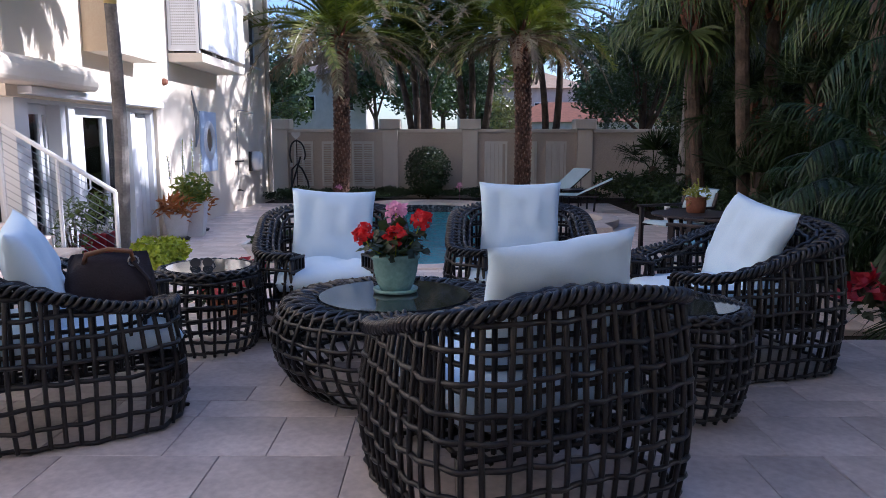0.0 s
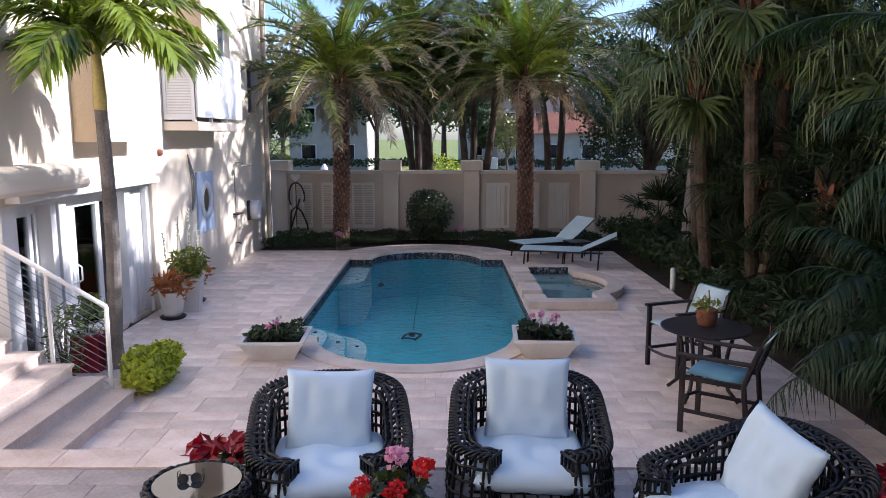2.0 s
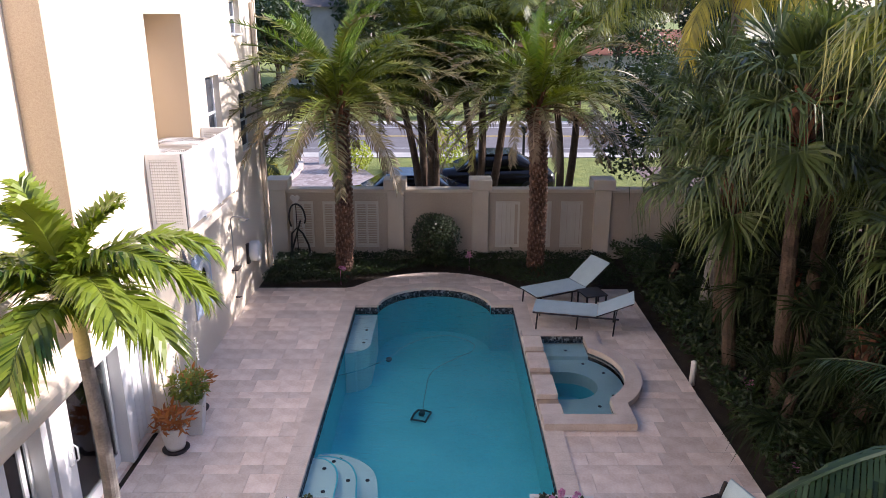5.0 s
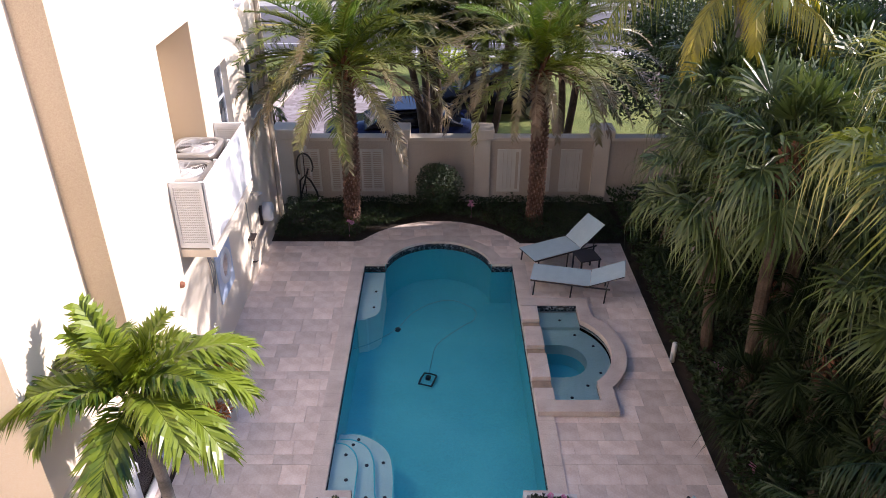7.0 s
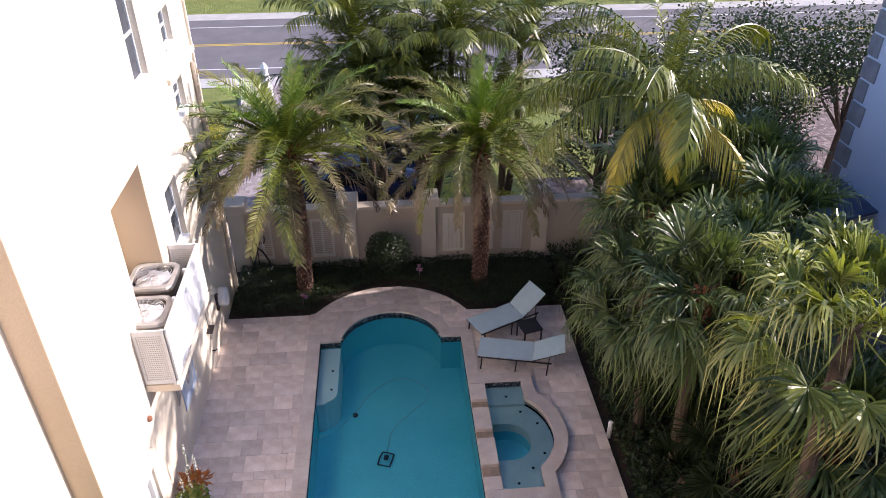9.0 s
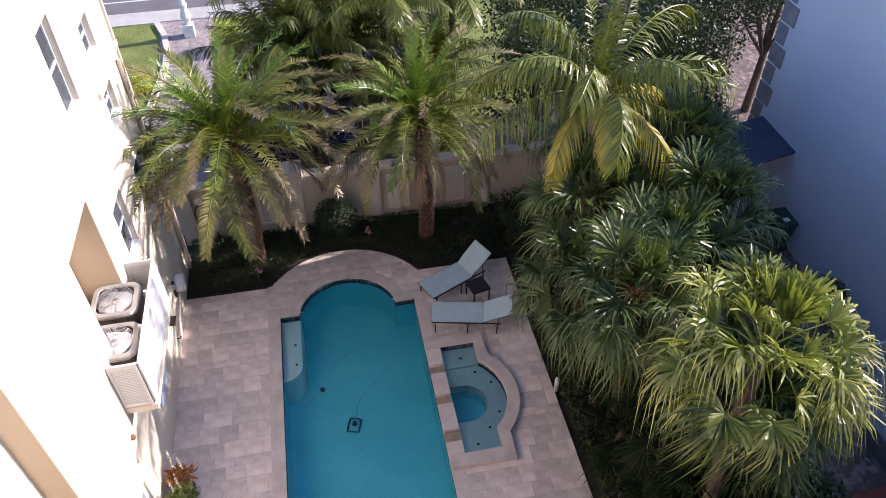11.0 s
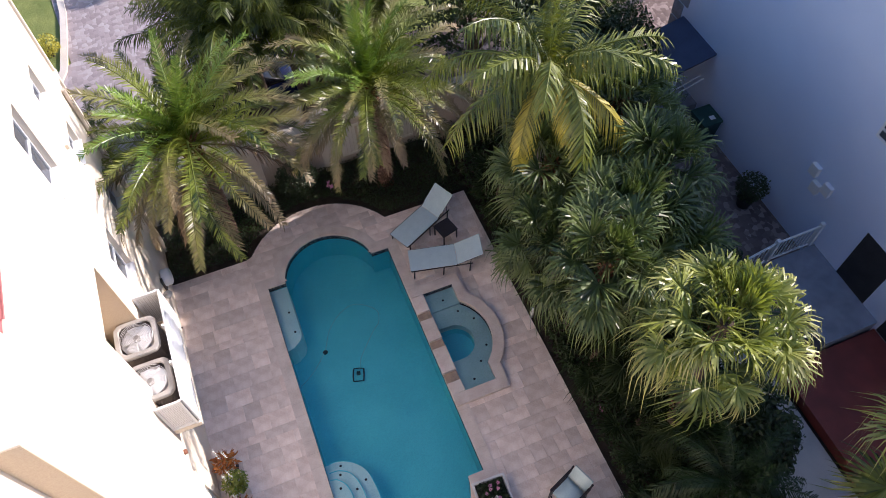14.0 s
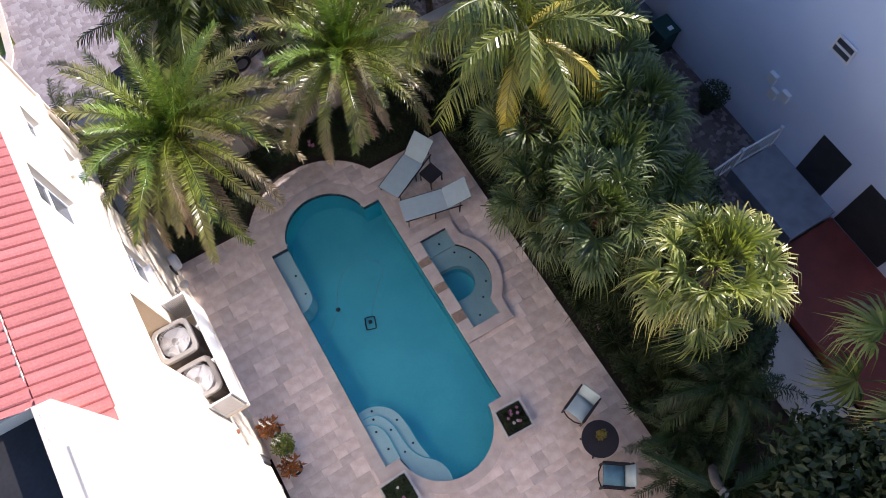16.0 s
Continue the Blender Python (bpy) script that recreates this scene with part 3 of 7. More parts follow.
wall_blocks("wall_east", [(-9, -4.80, 7.45, 7.65, -0.05, HEAD), (-9, W, 7.45, 11.36, HEAD, H_TOP), (-9, -5.12, 11.36, 18.70, -0.05, H_TOP)]
            + pierced(-5.12, W - WIN_D, 11.36, 18.70, -0.05, H_TOP, (RECESS,)) + pierced(W - WIN_D, W, 11.36, 18.70, -0.05, H_TOP, WINDOWS + (RECESS,)), STUCCO, "white stucco house wall with sun and palm shadows")
wall_blocks("wall_south_wing", [(-14, -5.9, -1.2, 7.45, -0.05, H_TOP)], STUCCO, "cream stucco wall of the house wing")
wall_blocks("wall_south", [(-14, 9, -9, -1.2, -0.05, H_TOP)], STUCCO, "cream stucco house wall behind the terrace")
wall_blocks("wall_room", [(-9, -7.4, 7.65, 11.36, -0.05, HEAD)], SHADE_DARK, "room behind the sliding doors, coloured dark for shade")
structure("room_floor", box(-7.4, W - 0.10, 7.65, 11.36, -0.05, 0.02), TRAVERTINE, "tiled room floor behind the doors", "floor")
structure("wall_bay", box(W, -4.03, 9.15, 10.62, 2.56, H_TOP, 0.01), STUCCO, "projecting white stucco bay of the upper storeys", "wall")
# Thin tan sheets that put shade on the side faces of bay and recess.
structure("bay_side", box(W + 0.004, -4.034, 9.138, 9.1496, 2.564, H_TOP - 0.01), STUCCO_SHADED, "side of the projecting bay toned tan for shade", "wall")
structure("recess_side", box(-5.11, W - 0.004, 14.085, 14.0996, RECESS[2] + 0.01, RECESS[3] - 0.01), STUCCO_SHADED, "side of the condenser recess toned tan for shade", "wall")
corner_trim = structure("trim_corner", box(W - 0.05, W + 0.05, 18.70, 18.78, -0.05, 9.5), STUCCO_CAP, "cream corner trim of the house", "trim")
structure("trim_cornice", box(W, W + 0.07, 16.6, 18.78, 6.26, 6.38, 0.01), STUCCO, "thin stucco band on the upper wall", "trim")
# rounded canopy over the doors
bm = bmesh.new()
prof = [(W, 2.05), (-4.14, 2.05), (-4.11, 2.065), (-4.09, 2.10), (-4.085, 2.16), (-4.09, 2.22), (-4.12, 2.28), (-4.17, 2.315), (-4.24, 2.335), (W, 2.345)]
rows = [[bm.verts.new((x, y, z)) for x, z in prof] for y in (6.60, 8.84)]
for i in range(len(prof) - 1):
    bm.faces.new((rows[0][i], rows[0][i + 1], rows[1][i + 1], rows[1][i]))
bm.faces.new(rows[0][::-1])
bm.faces.new(rows[1])
bmesh.ops.recalc_face_normals(bm, faces=bm.faces)
structure("door_canopy", bm, STUCCO, "rounded stucco canopy over the sliding doors", "canopy")
structure("trim_canopy", box(W - 0.25, -4.24, 7.66, 11.30, 1.96, 2.045, 0.008), WHITE, "white fascia under the canopy", "trim")

# roof: tiled slope with rows of tiles, white flat part beside it
SLOPE = math.tan(radians(21))
roof = tagged(new("roof"), "red clay tile roof with bright eave", "roof", kind="structure")
part("roof_deck", prism([(-4.09, 10.42), (-4.12, 18.9), (-9.0, 18.9), (-9.0, 11.18), (-4.6, 10.97)], H_TOP - 0.05, H_TOP - 0.02), ROOF_TILE, roof)
tile_bm = bmesh.new()
L, Wt = 0.74, 0.16
secs = 5
top_v = []
for k in range(secs + 1):
    a = math.pi * k / secs
    top_v.append((math.cos(a) * Wt / 2, math.sin(a) * 0.045))
ra = [tile_bm.verts.new((0, y, z)) for y, z in top_v]
rb = [tile_bm.verts.new((-L, y * 0.85, z * 0.9)) for y, z in top_v]
for k in range(secs):
    tile_bm.faces.new((ra[k], ra[k + 1], rb[k + 1], rb[k]))
TILE_MESH = mesh_of(tile_bm, "roof_tile", ROOF_TILE)
for i in range(6):
    for j in range(53):
        x, y = -4.10 - i * 0.70, 10.52 + j * 0.16
        if y - 10.45 < min(1.1 * (-4.1 - x), 0.62 + 0.10 * (-4.1 - x)) or y > 18.8:
            continue
        part("roof_tile", TILE_MESH, None, roof, at=pose(x, y, H_TOP + (-4.1 - x) * SLOPE + 0.012 * (i % 2), 0, math.degrees(math.atan(SLOPE)), 0))
bm = bmesh.new()
v = [bm.verts.new(p) for p in ((-4.12, 10.42, H_TOP), (-4.12, 18.9, H_TOP), (-9.0, 18.9, H_TOP + 4.88 * SLOPE), (-9.0, 11.18, H_TOP + 4.88 * SLOPE), (-4.6, 10.97, H_TOP + 0.48 * SLOPE))]
bm.faces.new(v)
part("roof_slope", bm, ROOF_TILE, roof)
for i in range(1, 6):
    x = -4.10 - i * 0.70
    part("mortar_line", tube([(x, 11.2 + 0.1 * i, H_TOP + i * 0.70 * SLOPE + 0.045), (x, 18.8, H_TOP + i * 0.70 * SLOPE + 0.045)], 0.014, 5), STUCCO_CAP, roof, "pale mortar line between tile courses")
structure("roof_terrace_wall", prism([(-9.0, 7.45), (W, 7.45), (W, 10.17), (-4.09, 10.42), (-4.6, 10.97), (-5.19, 11.03), (-9.0, 11.18)], H_TOP, H_TOP + 0.30, [[(-8.0, 8.69), (-4.84, 8.69), (-4.84, 9.84), (-4.84, 10.99), (-8.0, 11.01)]]), STUCCO,
          "white parapet of the roof terrace", "wall")
# Grey strip laid on the parapet as the shadow line of its groove.
structure("roof_groove_shade", box(-4.62, -4.595, 9.3, 10.35, H_TOP + 0.300, H_TOP + 0.304), GALV, "thin grey strip for the shadow in the parapet groove", "drain")
# Dark sheet: the shade of the sunken terrace is put into its colour.
structure("roof_terrace_floor", box(-8.1, -4.85, 8.6, 11.3, H_TOP + 0.002, H_TOP + 0.01), SHADE_DARK, "roof terrace floor coloured dark for its shade", "floor")


def wall_window(name, y0, y1, z0, z1, label, x=WALL_X, face=1, deep=WIN_D):
    """Double-hung window set back in its opening: frame, meeting rail, sill and two panes; the wall looks along face x."""
    w = tagged(new(name), label, "window", kind="structure")
    g = x - face * deep
    def slab(d0, d1):
        return min(g + face * d0, g + face * d1), max(g + face * d0, g + face * d1)
    f, t, zm = bmesh.new(), 0.045, (z0 + z1) / 2
    for b in ((y0, y1, z0, z0 + t), (y0, y1, z1 - t, z1), (y0, y0 + t, z0 + t, z1 - t), (y1 - t, y1, z0 + t, z1 - t), (y0 + t, y1 - t, zm - 0.025, zm + 0.025)):
        add_box(f, *slab(0.002, 0.05), *b)
    part("window_frame", f, WHITE, w)
    for a, b in ((z0 + t, zm - 0.025), (zm + 0.025, z1 - t)):
        part("pane", box(*slab(0.004, 0.024), y0 + t, y1 - t, a, b), PANE, w)
    part("window_sill", box(*slab(0.052, deep + 0.05), y0 + 0.004, y1 - 0.004, z0 + 0.002, z0 + 0.035, 0.005), WHITE, w)
    return w


for k, (hole, lab) in enumerate(zip(WINDOWS, ("tall white-framed window", "small white-framed window", "white-framed window high on the wall", "white-framed window beside the condenser ledge", "white-framed window over the planting bed"))):
    wall_window("window_%d" % (k + 1), *hole, lab + " set deep in the stucco")

# sliding doors
def glazed_leaf(name, y0, y1, x, stile, label, handle=False, lock=None):
    d = tagged(new(name), label, "door", kind="structure")
    f = bmesh.new()
    lock = lock or stile
    for b in ((y0, y0 + lock, 0.03, 1.88), (y1 - stile, y1, 0.03, 1.88), (y0 + lock, y1 - stile, 0.03, 0.20), (y0 + lock, y1 - stile, 1.77, 1.88)):
        add_box(f, x - 0.025, x + 0.025, *b, 0.004)
    part("door_frame", f, WHITE, d)
    part("pane", box(x - 0.004, x + 0.004, y0 + lock, y1 - stile, 0.20, 1.77), GLASS, d)
    if handle:
        for yy in (y0 + lock * 0.62, y0 + lock * 0.94):
            part("door_handle", tube([(x + 0.03, yy, 0.84), (x + 0.075, yy, 0.87), (x + 0.075, yy, 1.03), (x + 0.03, yy, 1.06)], 0.011, 6), WHITE, d, "white pull handle")
    return d


glazed_leaf("door_1", 7.93, 8.37, W - 0.18, 0.07, "white sliding glass door")
glazed_leaf("door_2", 8.33, 8.58, W - 0.24, 0.05, "white sliding glass door behind")
glazed_leaf("door_3", 8.97, 9.98, W - 0.18, 0.11, "white french door with glass and pull handles", True, 0.36)
glazed_leaf("door_4", 10.02, 10.50, W - 0.24, 0.06, "white sliding glass door leaf")
for y0, y1 in ((7.655, 7.92), (8.585, 8.70), (8.77, 8.93), (10.52, 10.68), (11.243, 11.361)):
    structure("door_post", box(W - 0.28, W - 0.05, y0, y1, 0.0, HEAD, 0.006), WHITE, "white upright post of the door wall", "door frame")
structure("door_head", box(W - 0.28, W - 0.052, 7.655, 11.361, 1.885, HEAD - 0.002), WHITE, "white head rail of the sliding doors", "door frame")
sh = tagged(new("door_5"), "white louvred shutter panel beside the doors", "shutter", kind="structure")
part("shutter_frame", box(W - 0.22, W - 0.16, 10.774, 11.243, 0.03, 1.88), WHITE, sh)
for k in range(3):
    part("board", box(W - 0.16, W - 0.13, 10.81 + k * 0.15, 10.95 + k * 0.15, 0.06, 1.85, 0.008), WHITE, sh)
def pleated(y0, y1, x, z0, z1, fold=0.11, deep=0.035):
    bm = bmesh.new()
    n = int((y1 - y0) / fold * 6)
    top = [(x + deep * math.sin(i * math.pi / 3) + 0.01 * math.sin(i * 1.7), y0 + (y1 - y0) * i / n) for i in range(n + 1)]
    rows = [[bm.verts.new((px + off, py, z)) for px, py in top] for off, z in ((0, z0), (0, z1), (-0.006, z1), (-0.006, z0))]
    for a, b in zip(rows, rows[1:]):
        for k in range(n):
            bm.faces.new((a[k], a[k + 1], b[k + 1], b[k]))
    return bm


for y0, y1 in ((7.72, 8.70), (9.30, 10.62)):
    structure("curtain", pleated(y0, y1, W - 0.40, 0.03, 1.90), CURTAIN, "dark grey pleated curtain inside the doors", "curtain", smooth=True)
structure("door_ledge", box(W, W + 0.07, 8.845, 11.42, 1.955, 2.0, 0.006), STUCCO, "thin drip ledge over the doors", "ledge")

# condenser ledge
ledge = structure("condenser_ledge", box(W, -3.84, 11.98, 14.54, 2.72, 2.86, 0.01), STUCCO, "projecting stucco ledge under the air conditioners", "ledge")
screen = thing("condenser_screen", pose(0, 0, 0), "white metal screen round the air conditioners", "screen")
part("front_panel", box(-3.88, -3.84, 12.0, 14.52, 2.93, 4.0, 0.004), WHITE, screen, "white solid panel")
for y in (12.0, 12.84, 13.67, 14.50):
    part("post", box(-3.935, -3.885, y - 0.025, y + 0.025, 2.86, 4.01), WHITE, screen)
for yy in (12.0, 14.50):
    f = bmesh.new()
    for b in ((W + 0.01, W + 0.06, 2.89, 4.0), (-3.94, -3.885, 2.89, 4.0), (W + 0.06, -3.94, 2.89, 2.98), (W + 0.06, -3.94, 3.92, 4.0)):
        add_box(f, b[0], b[1], yy - 0.02, yy + 0.02, b[2], b[3])
    part("end_frame", f, WHITE, screen)
    g = bmesh.new()
    for k in range(22):
        z = 2.995 + k * 0.0425
        add_box(g, W + 0.06, -3.94, yy - 0.006, yy + 0.006, z, z + 0.024)
    for k in range(11):
        x = W + 0.075 + k * 0.034
        add_box(g, x, x + 0.012, yy - 0.009, yy + 0.009, 2.98, 3.92)
    part("end_grille", g, WHITE, screen, "white perforated grille")
    part("end_sheet", box(W + 0.055, -3.935, yy - 0.004, yy + 0.004, 2.98, 3.92), GALV, screen)


def condenser(x, y, label):
    c = thing("air_conditioner", pose(x, y, 2.86) @ Matrix.Diagonal((1, 1, 1.2, 1)), label, "air conditioner", "air conditioners on the ledge")
    n, e = 28, 6.0
    def ring(r, z):
        out = []
        for k in range(n):
            a = 2 * math.pi * k / n
            q = (abs(math.cos(a)) ** e + abs(math.sin(a)) ** e) ** (-1 / e)
            out.append((r * q * math.cos(a), r * q * math.sin(a), z))
        return out
    def skin(rows):
        bm = bmesh.new()
        rv = [[bm.verts.new(p) for p in r] for r in rows]
        for a, b in zip(rv, rv[1:]):
            for k in range(n):
                bm.faces.new((a[k], a[(k + 1) % n], b[(k + 1) % n], b[k]))
        return bm
    rows = [ring(0.40, 0.0)]
    for k in range(20):
        z = 0.05 + k * 0.037
        rows += [ring(0.40, z), ring(0.385, z + 0.006), ring(0.385, z + 0.020), ring(0.40, z + 0.026)]
    part("louvred_body", skin(rows), BRONZE_BODY, c, "dark brown louvred body")
    part("top_rim", skin([ring(0.415, 0.80), ring(0.42, 0.84), ring(0.40, 0.87), ring(0.33, 0.875), ring(0.31, 0.86)]), GALV, c, "beige metal top rim")
    part("fan_well", lathe([(0.33, 0.72), (0.33, 0.745)], 24), WHITE_POT, c, "pale pan under the fan")
    for k in range(5):
        bl = bmesh.new()
        m = Matrix.Rotation(k * math.pi / 2.5 + 0.4, 4, "Z")
        bl.faces.new([bl.verts.new(m @ Vector(p)) for p in ((0.05, -0.06, 0.80), (0.24, -0.15, 0.775), (0.29, 0.02, 0.80), (0.26, 0.14, 0.825), (0.06, 0.06, 0.81))])
        part("fan_blade", bl, WHITE, c, "pale fan blade")
    part("fan_hub", lathe([(0.0, 0.79), (0.075, 0.79), (0.075, 0.835), (0.0, 0.84)], 14, cap=False), GALV, c)
    g = bmesh.new()
    for r in [0.06 + 0.029 * i for i in range(10)]:
        add_tube(g, [(r * math.cos(2 * math.pi * k / 24), r * math.sin(2 * math.pi * k / 24), 0.872) for k in range(25)], 0.0045, 3, False)
    for k in range(8):
        a = 2 * math.pi * k / 8
        add_tube(g, [(0.05 * math.cos(a), 0.05 * math.sin(a), 0.875), (0.33 * math.cos(a), 0.33 * math.sin(a), 0.872)], 0.004, 4, False)
    part("fan_guard", g, WHITE_POT, c, "pale wire fan guard")["kind"] = "stuff"
    return c


condenser(-4.46, 13.66, "beige air conditioner with round fan guard")
condenser(-4.36, 12.66, "beige air conditioner with worn fan guard")

# ---- garden wall ----
SHUTTER = material("shutter paint", (0.70, 0.67, 0.60), 0.6, scale=2, color2=(0.62, 0.59, 0.52), fine=90)
structure("garden_wall", box(-4.33, 9.0, 19.52, 19.72, -0.06, 1.67), STUCCO_GREY, "grey stucco garden wall", "wall")
for x0, x1 in ((-4.08, -1.59), (-1.19, 0.50), (0.92, 3.51), (3.95, 9.0)):
    structure("wall_cap", box(x0, x1, 19.46, 19.78, 1.67, 1.76, 0.012), STUCCO_CAP, "pale cap along the garden wall", "wall cap")
for x in (-4.28, -1.39, 0.71, 3.73):
    p = tagged(new("pillar"), "pale stucco pillar with a block cap", "pillar", "pillars of the garden wall", "structure")
    part("shaft", box(x - 0.20, x + 0.20, 19.40, 19.80, -0.06, 1.75, 0.012), STUCCO_CAP, p)
    part("cap", box(x - 0.28, x + 0.28, 19.32, 19.88, 1.75, 2.02, 0.03), STUCCO_CAP, p)
for k, (x0, x1) in enumerate(((-3.94, -3.44), (-3.20, -2.66), (-2.40, -1.82), (1.10, 1.70), (1.95, 2.48), (2.72, 3.26))):
    s = tagged(new("shutter_panel"), "pale louvred shutter panel on the garden wall" if k < 3 else "pale boarded shutter panel on the garden wall", "shutter", "shutter panels", "structure")
    f = bmesh.new()
    for b in ((x0, x0 + 0.05, 0.26, 1.44), (x1 - 0.05, x1, 0.26, 1.44), (x0 + 0.05, x1 - 0.05, 0.26, 0.33), (x0 + 0.05, x1 - 0.05, 1.37, 1.44), ((x0 + x1) / 2 - 0.025, (x0 + x1) / 2 + 0.025, 0.33, 1.37)):
        add_box(f, b[0], b[1], 19.485, 19.522, b[2], b[3])
    part("frame", f, SHUTTER, s)
    if k < 3:
        g = box(x0 + 0.05, (x0 + x1) / 2 - 0.025, 0, 0.035, -0.006, 0.006)
        me = mesh_of(g, "slat", SHUTTER)
        for i in range(17):
            for sx in (0, (x1 - x0) / 2 - 0.025):
                part("slat", me, None, s, at=pose(sx, 19.492, 0.36 + i * 0.0605, -38, 0, 0))
    else:
        me = mesh_of(box(0, 0.10, 0, 0.02, 0, 1.04, 0.006), "board", SHUTTER)
        n = int((x1 - x0 - 0.1) / 0.105)
        for i in range(n):
            part("board", me, None, s, at=pose(x0 + 0.05 + i * 0.108, 19.50, 0.33))
    part("backing", box(x0 + 0.04, x1 - 0.04, 19.512, 19.519, 0.28, 1.42), STUCCO_GREY, s)

# ---- stairs from the terrace to the deck ----
stairs = tagged(new("stairs"), "pale travertine steps from the terrace to the deck", "stairs", kind="structure")
for k in range(5):
    z, x = 0.13 * (k + 1), -3.10 - 0.30 * k
    part("riser", box(-5.9, x - 0.02, TERRACE_Y + 0.02, 7.41, -0.05 + 0.13 * k, z - 0.03), COPING, stairs)
    part("tread", box(x - (0.33 if k < 4 else 1.6), x, TERRACE_Y + 0.02, 7.43, z - 0.03, z, 0.006), COPING, stairs)

rail = thing("stair_railing", pose(0, 0, 0), "white metal stair railing with thin wires", "railing")
P0, P1 = Vector((-3.36, 7.46, 0.96)), Vector((-4.50, 7.46, 1.66))
part("handrail", tube([P0, P1], 0.026, 8), WHITE, rail, smooth=True)
for f in (0.0, 0.5, 1.0):
    p = P0.lerp(P1, f)
    part("post", tube([(p.x, p.y, p.z - 0.96 if f else 0.0), p], 0.022, 6), WHITE, rail)
for k in range(10):
    dz = -0.09 - k * 0.08
    part("wire", tube([P0 + Vector((0, 0, dz)), P1 + Vector((0, 0, dz))], 0.0035, 4), STEEL, rail)
low_rail = tagged(part("terrace_post", tube([(-5.2, 5.5, 0.28), (-5.2, 5.5, 1.25)], 0.025, 8), WHITE), "white terrace post", "post", kind="structure")

# ---- neighbouring house ----
NX = 11.4
structure("wall_neighbour", box(NX, 24, 2.0, 19.3, -0.06, 8.40), STUCCO_SKYLIT, "pale stucco wall of the neighbouring house in shade", "wall")
for k in range(15):
    z = -0.06 + k * 0.56
    structure("quoin", box(NX - 0.03, NX + (0.42 if k % 2 else 0.30), 18.72 if k % 2 else 18.9, 19.33, z, z + 0.50, 0.01), QUOIN, "grey corner block of the neighbouring house", "quoin")
structure("eave_neighbour", box(NX - 0.25, 24.2, 1.8, 19.55, 8.40, 8.53, 0.02), WHITE, "white eave of the neighbouring house", "eave")
wall_window("window_6", 11.42, 11.98, 4.48, 4.98, "small window in the neighbouring wall", NX, -1, -0.03)
structure("side_path", box(8.6, NX, 8.8, 30, -0.058, -0.02), COBBLE, "mottled paved side path in shade", "path")
structure("red_deck", box(8.7, NX + 1.0, 3.0, 9.2, -0.05, 0.30, 0.01), RED_DECK, "dark red painted deck of the neighbouring house", "deck")
# Flat dark panels on the wall, painted for the shade inside its openings.
structure("opening_shade", box(NX - 0.006, NX + 0.05, 9.80, 10.80, 0.45, 2.30), SHADE_DARK, "dark panel for the shade in a porch opening", "opening")
structure("opening_shade", box(NX - 0.006, NX + 0.05, 7.5, 9.15, 0.32, 2.32), SHADE_DARK, "dark panel for the shade in a wide wall opening", "opening")

# ---- foliage ----
def blade(bm, base, mid, tip, side, w):
    """A leaf blade: narrow base, widest at the middle, pointed tip."""
    a, b = bm.verts.new(base - side * w * 0.35), bm.verts.new(base + side * w * 0.35)
    c, d = bm.verts.new(mid + side * w * 0.5), bm.verts.new(mid - side * w * 0.5)
    e = bm.verts.new(tip)
    bm.faces.new((a, b, c, d))
    bm.faces.new((d, c, e))


def frond_mesh(name, mat, length, elev, droop, pairs, leaflet, width, vee=0.5, sag=0.5, seed=1, bare=0.12, forward=0.75, power=1.4, plume=0.18, taper=0.0):
    """A feather frond that leaves the crown along +x at elev degrees and bends down by droop degrees."""
    rnd = random.Random(seed)
    bm = bmesh.new()
    steps = 14
    p, pts, dirs = Vector((0, 0, 0)), [], []
    for i in range(steps + 1):
        s = i / steps
        a = radians(elev - droop * s ** power)
        d = Vector((math.cos(a), 0, math.sin(a)))
        pts.append(p.copy())
        dirs.append(d)
        p = p + d * length / steps
    wob = rnd.uniform(-0.12, 0.12) * length
    for i, q in enumerate(pts):
        q.y += wob * (i / steps) ** 2
    add_tube(bm, pts, [0.022 * length * 0.45 * (1 - 0.85 * i / steps) + 0.003 for i in range(steps + 1)], 4, cap=False)
    for k in range(pairs):
        s = bare + (1 - bare) * (k + 0.5) / pairs
        f = s * steps
        i = min(int(f), steps - 1)
        base = pts[i].lerp(pts[i + 1], f - i)
        t = dirs[i].lerp(dirs[i + 1], f - i).normalized()
        up = Vector((-t.z, 0, t.x))
        size = leaflet * (0.35 + 0.65 * math.sin(math.pi * min(1.0, 0.18 + 0.78 * s)) ** 0.7) * rnd.uniform(0.85, 1.12)
        for sgn in (-1, 1):
            d = (t * (forward + 0.5 * s + rnd.uniform(-0.12, 0.12)) + Vector((0, sgn, 0)) * 0.95 + up * (vee + rnd.uniform(-plume, plume))).normalized()
            mid = base + d * size * 0.5
            tip = base + d * size + Vector((0, 0, -1)) * size * sag * rnd.uniform(0.6, 1.3)
            side = d.cross(up)
            side = (side.normalized() if side.length > 0.01 else t) * 1.0
            if rnd.random() < 0.35:
                side = (side + up * rnd.uniform(-0.6, 0.6)).normalized()
            blade(bm, base, mid - Vector((0, 0, 1)) * size * sag * 0.2, tip, side, width)
    return mesh_of(bm, name, mat)


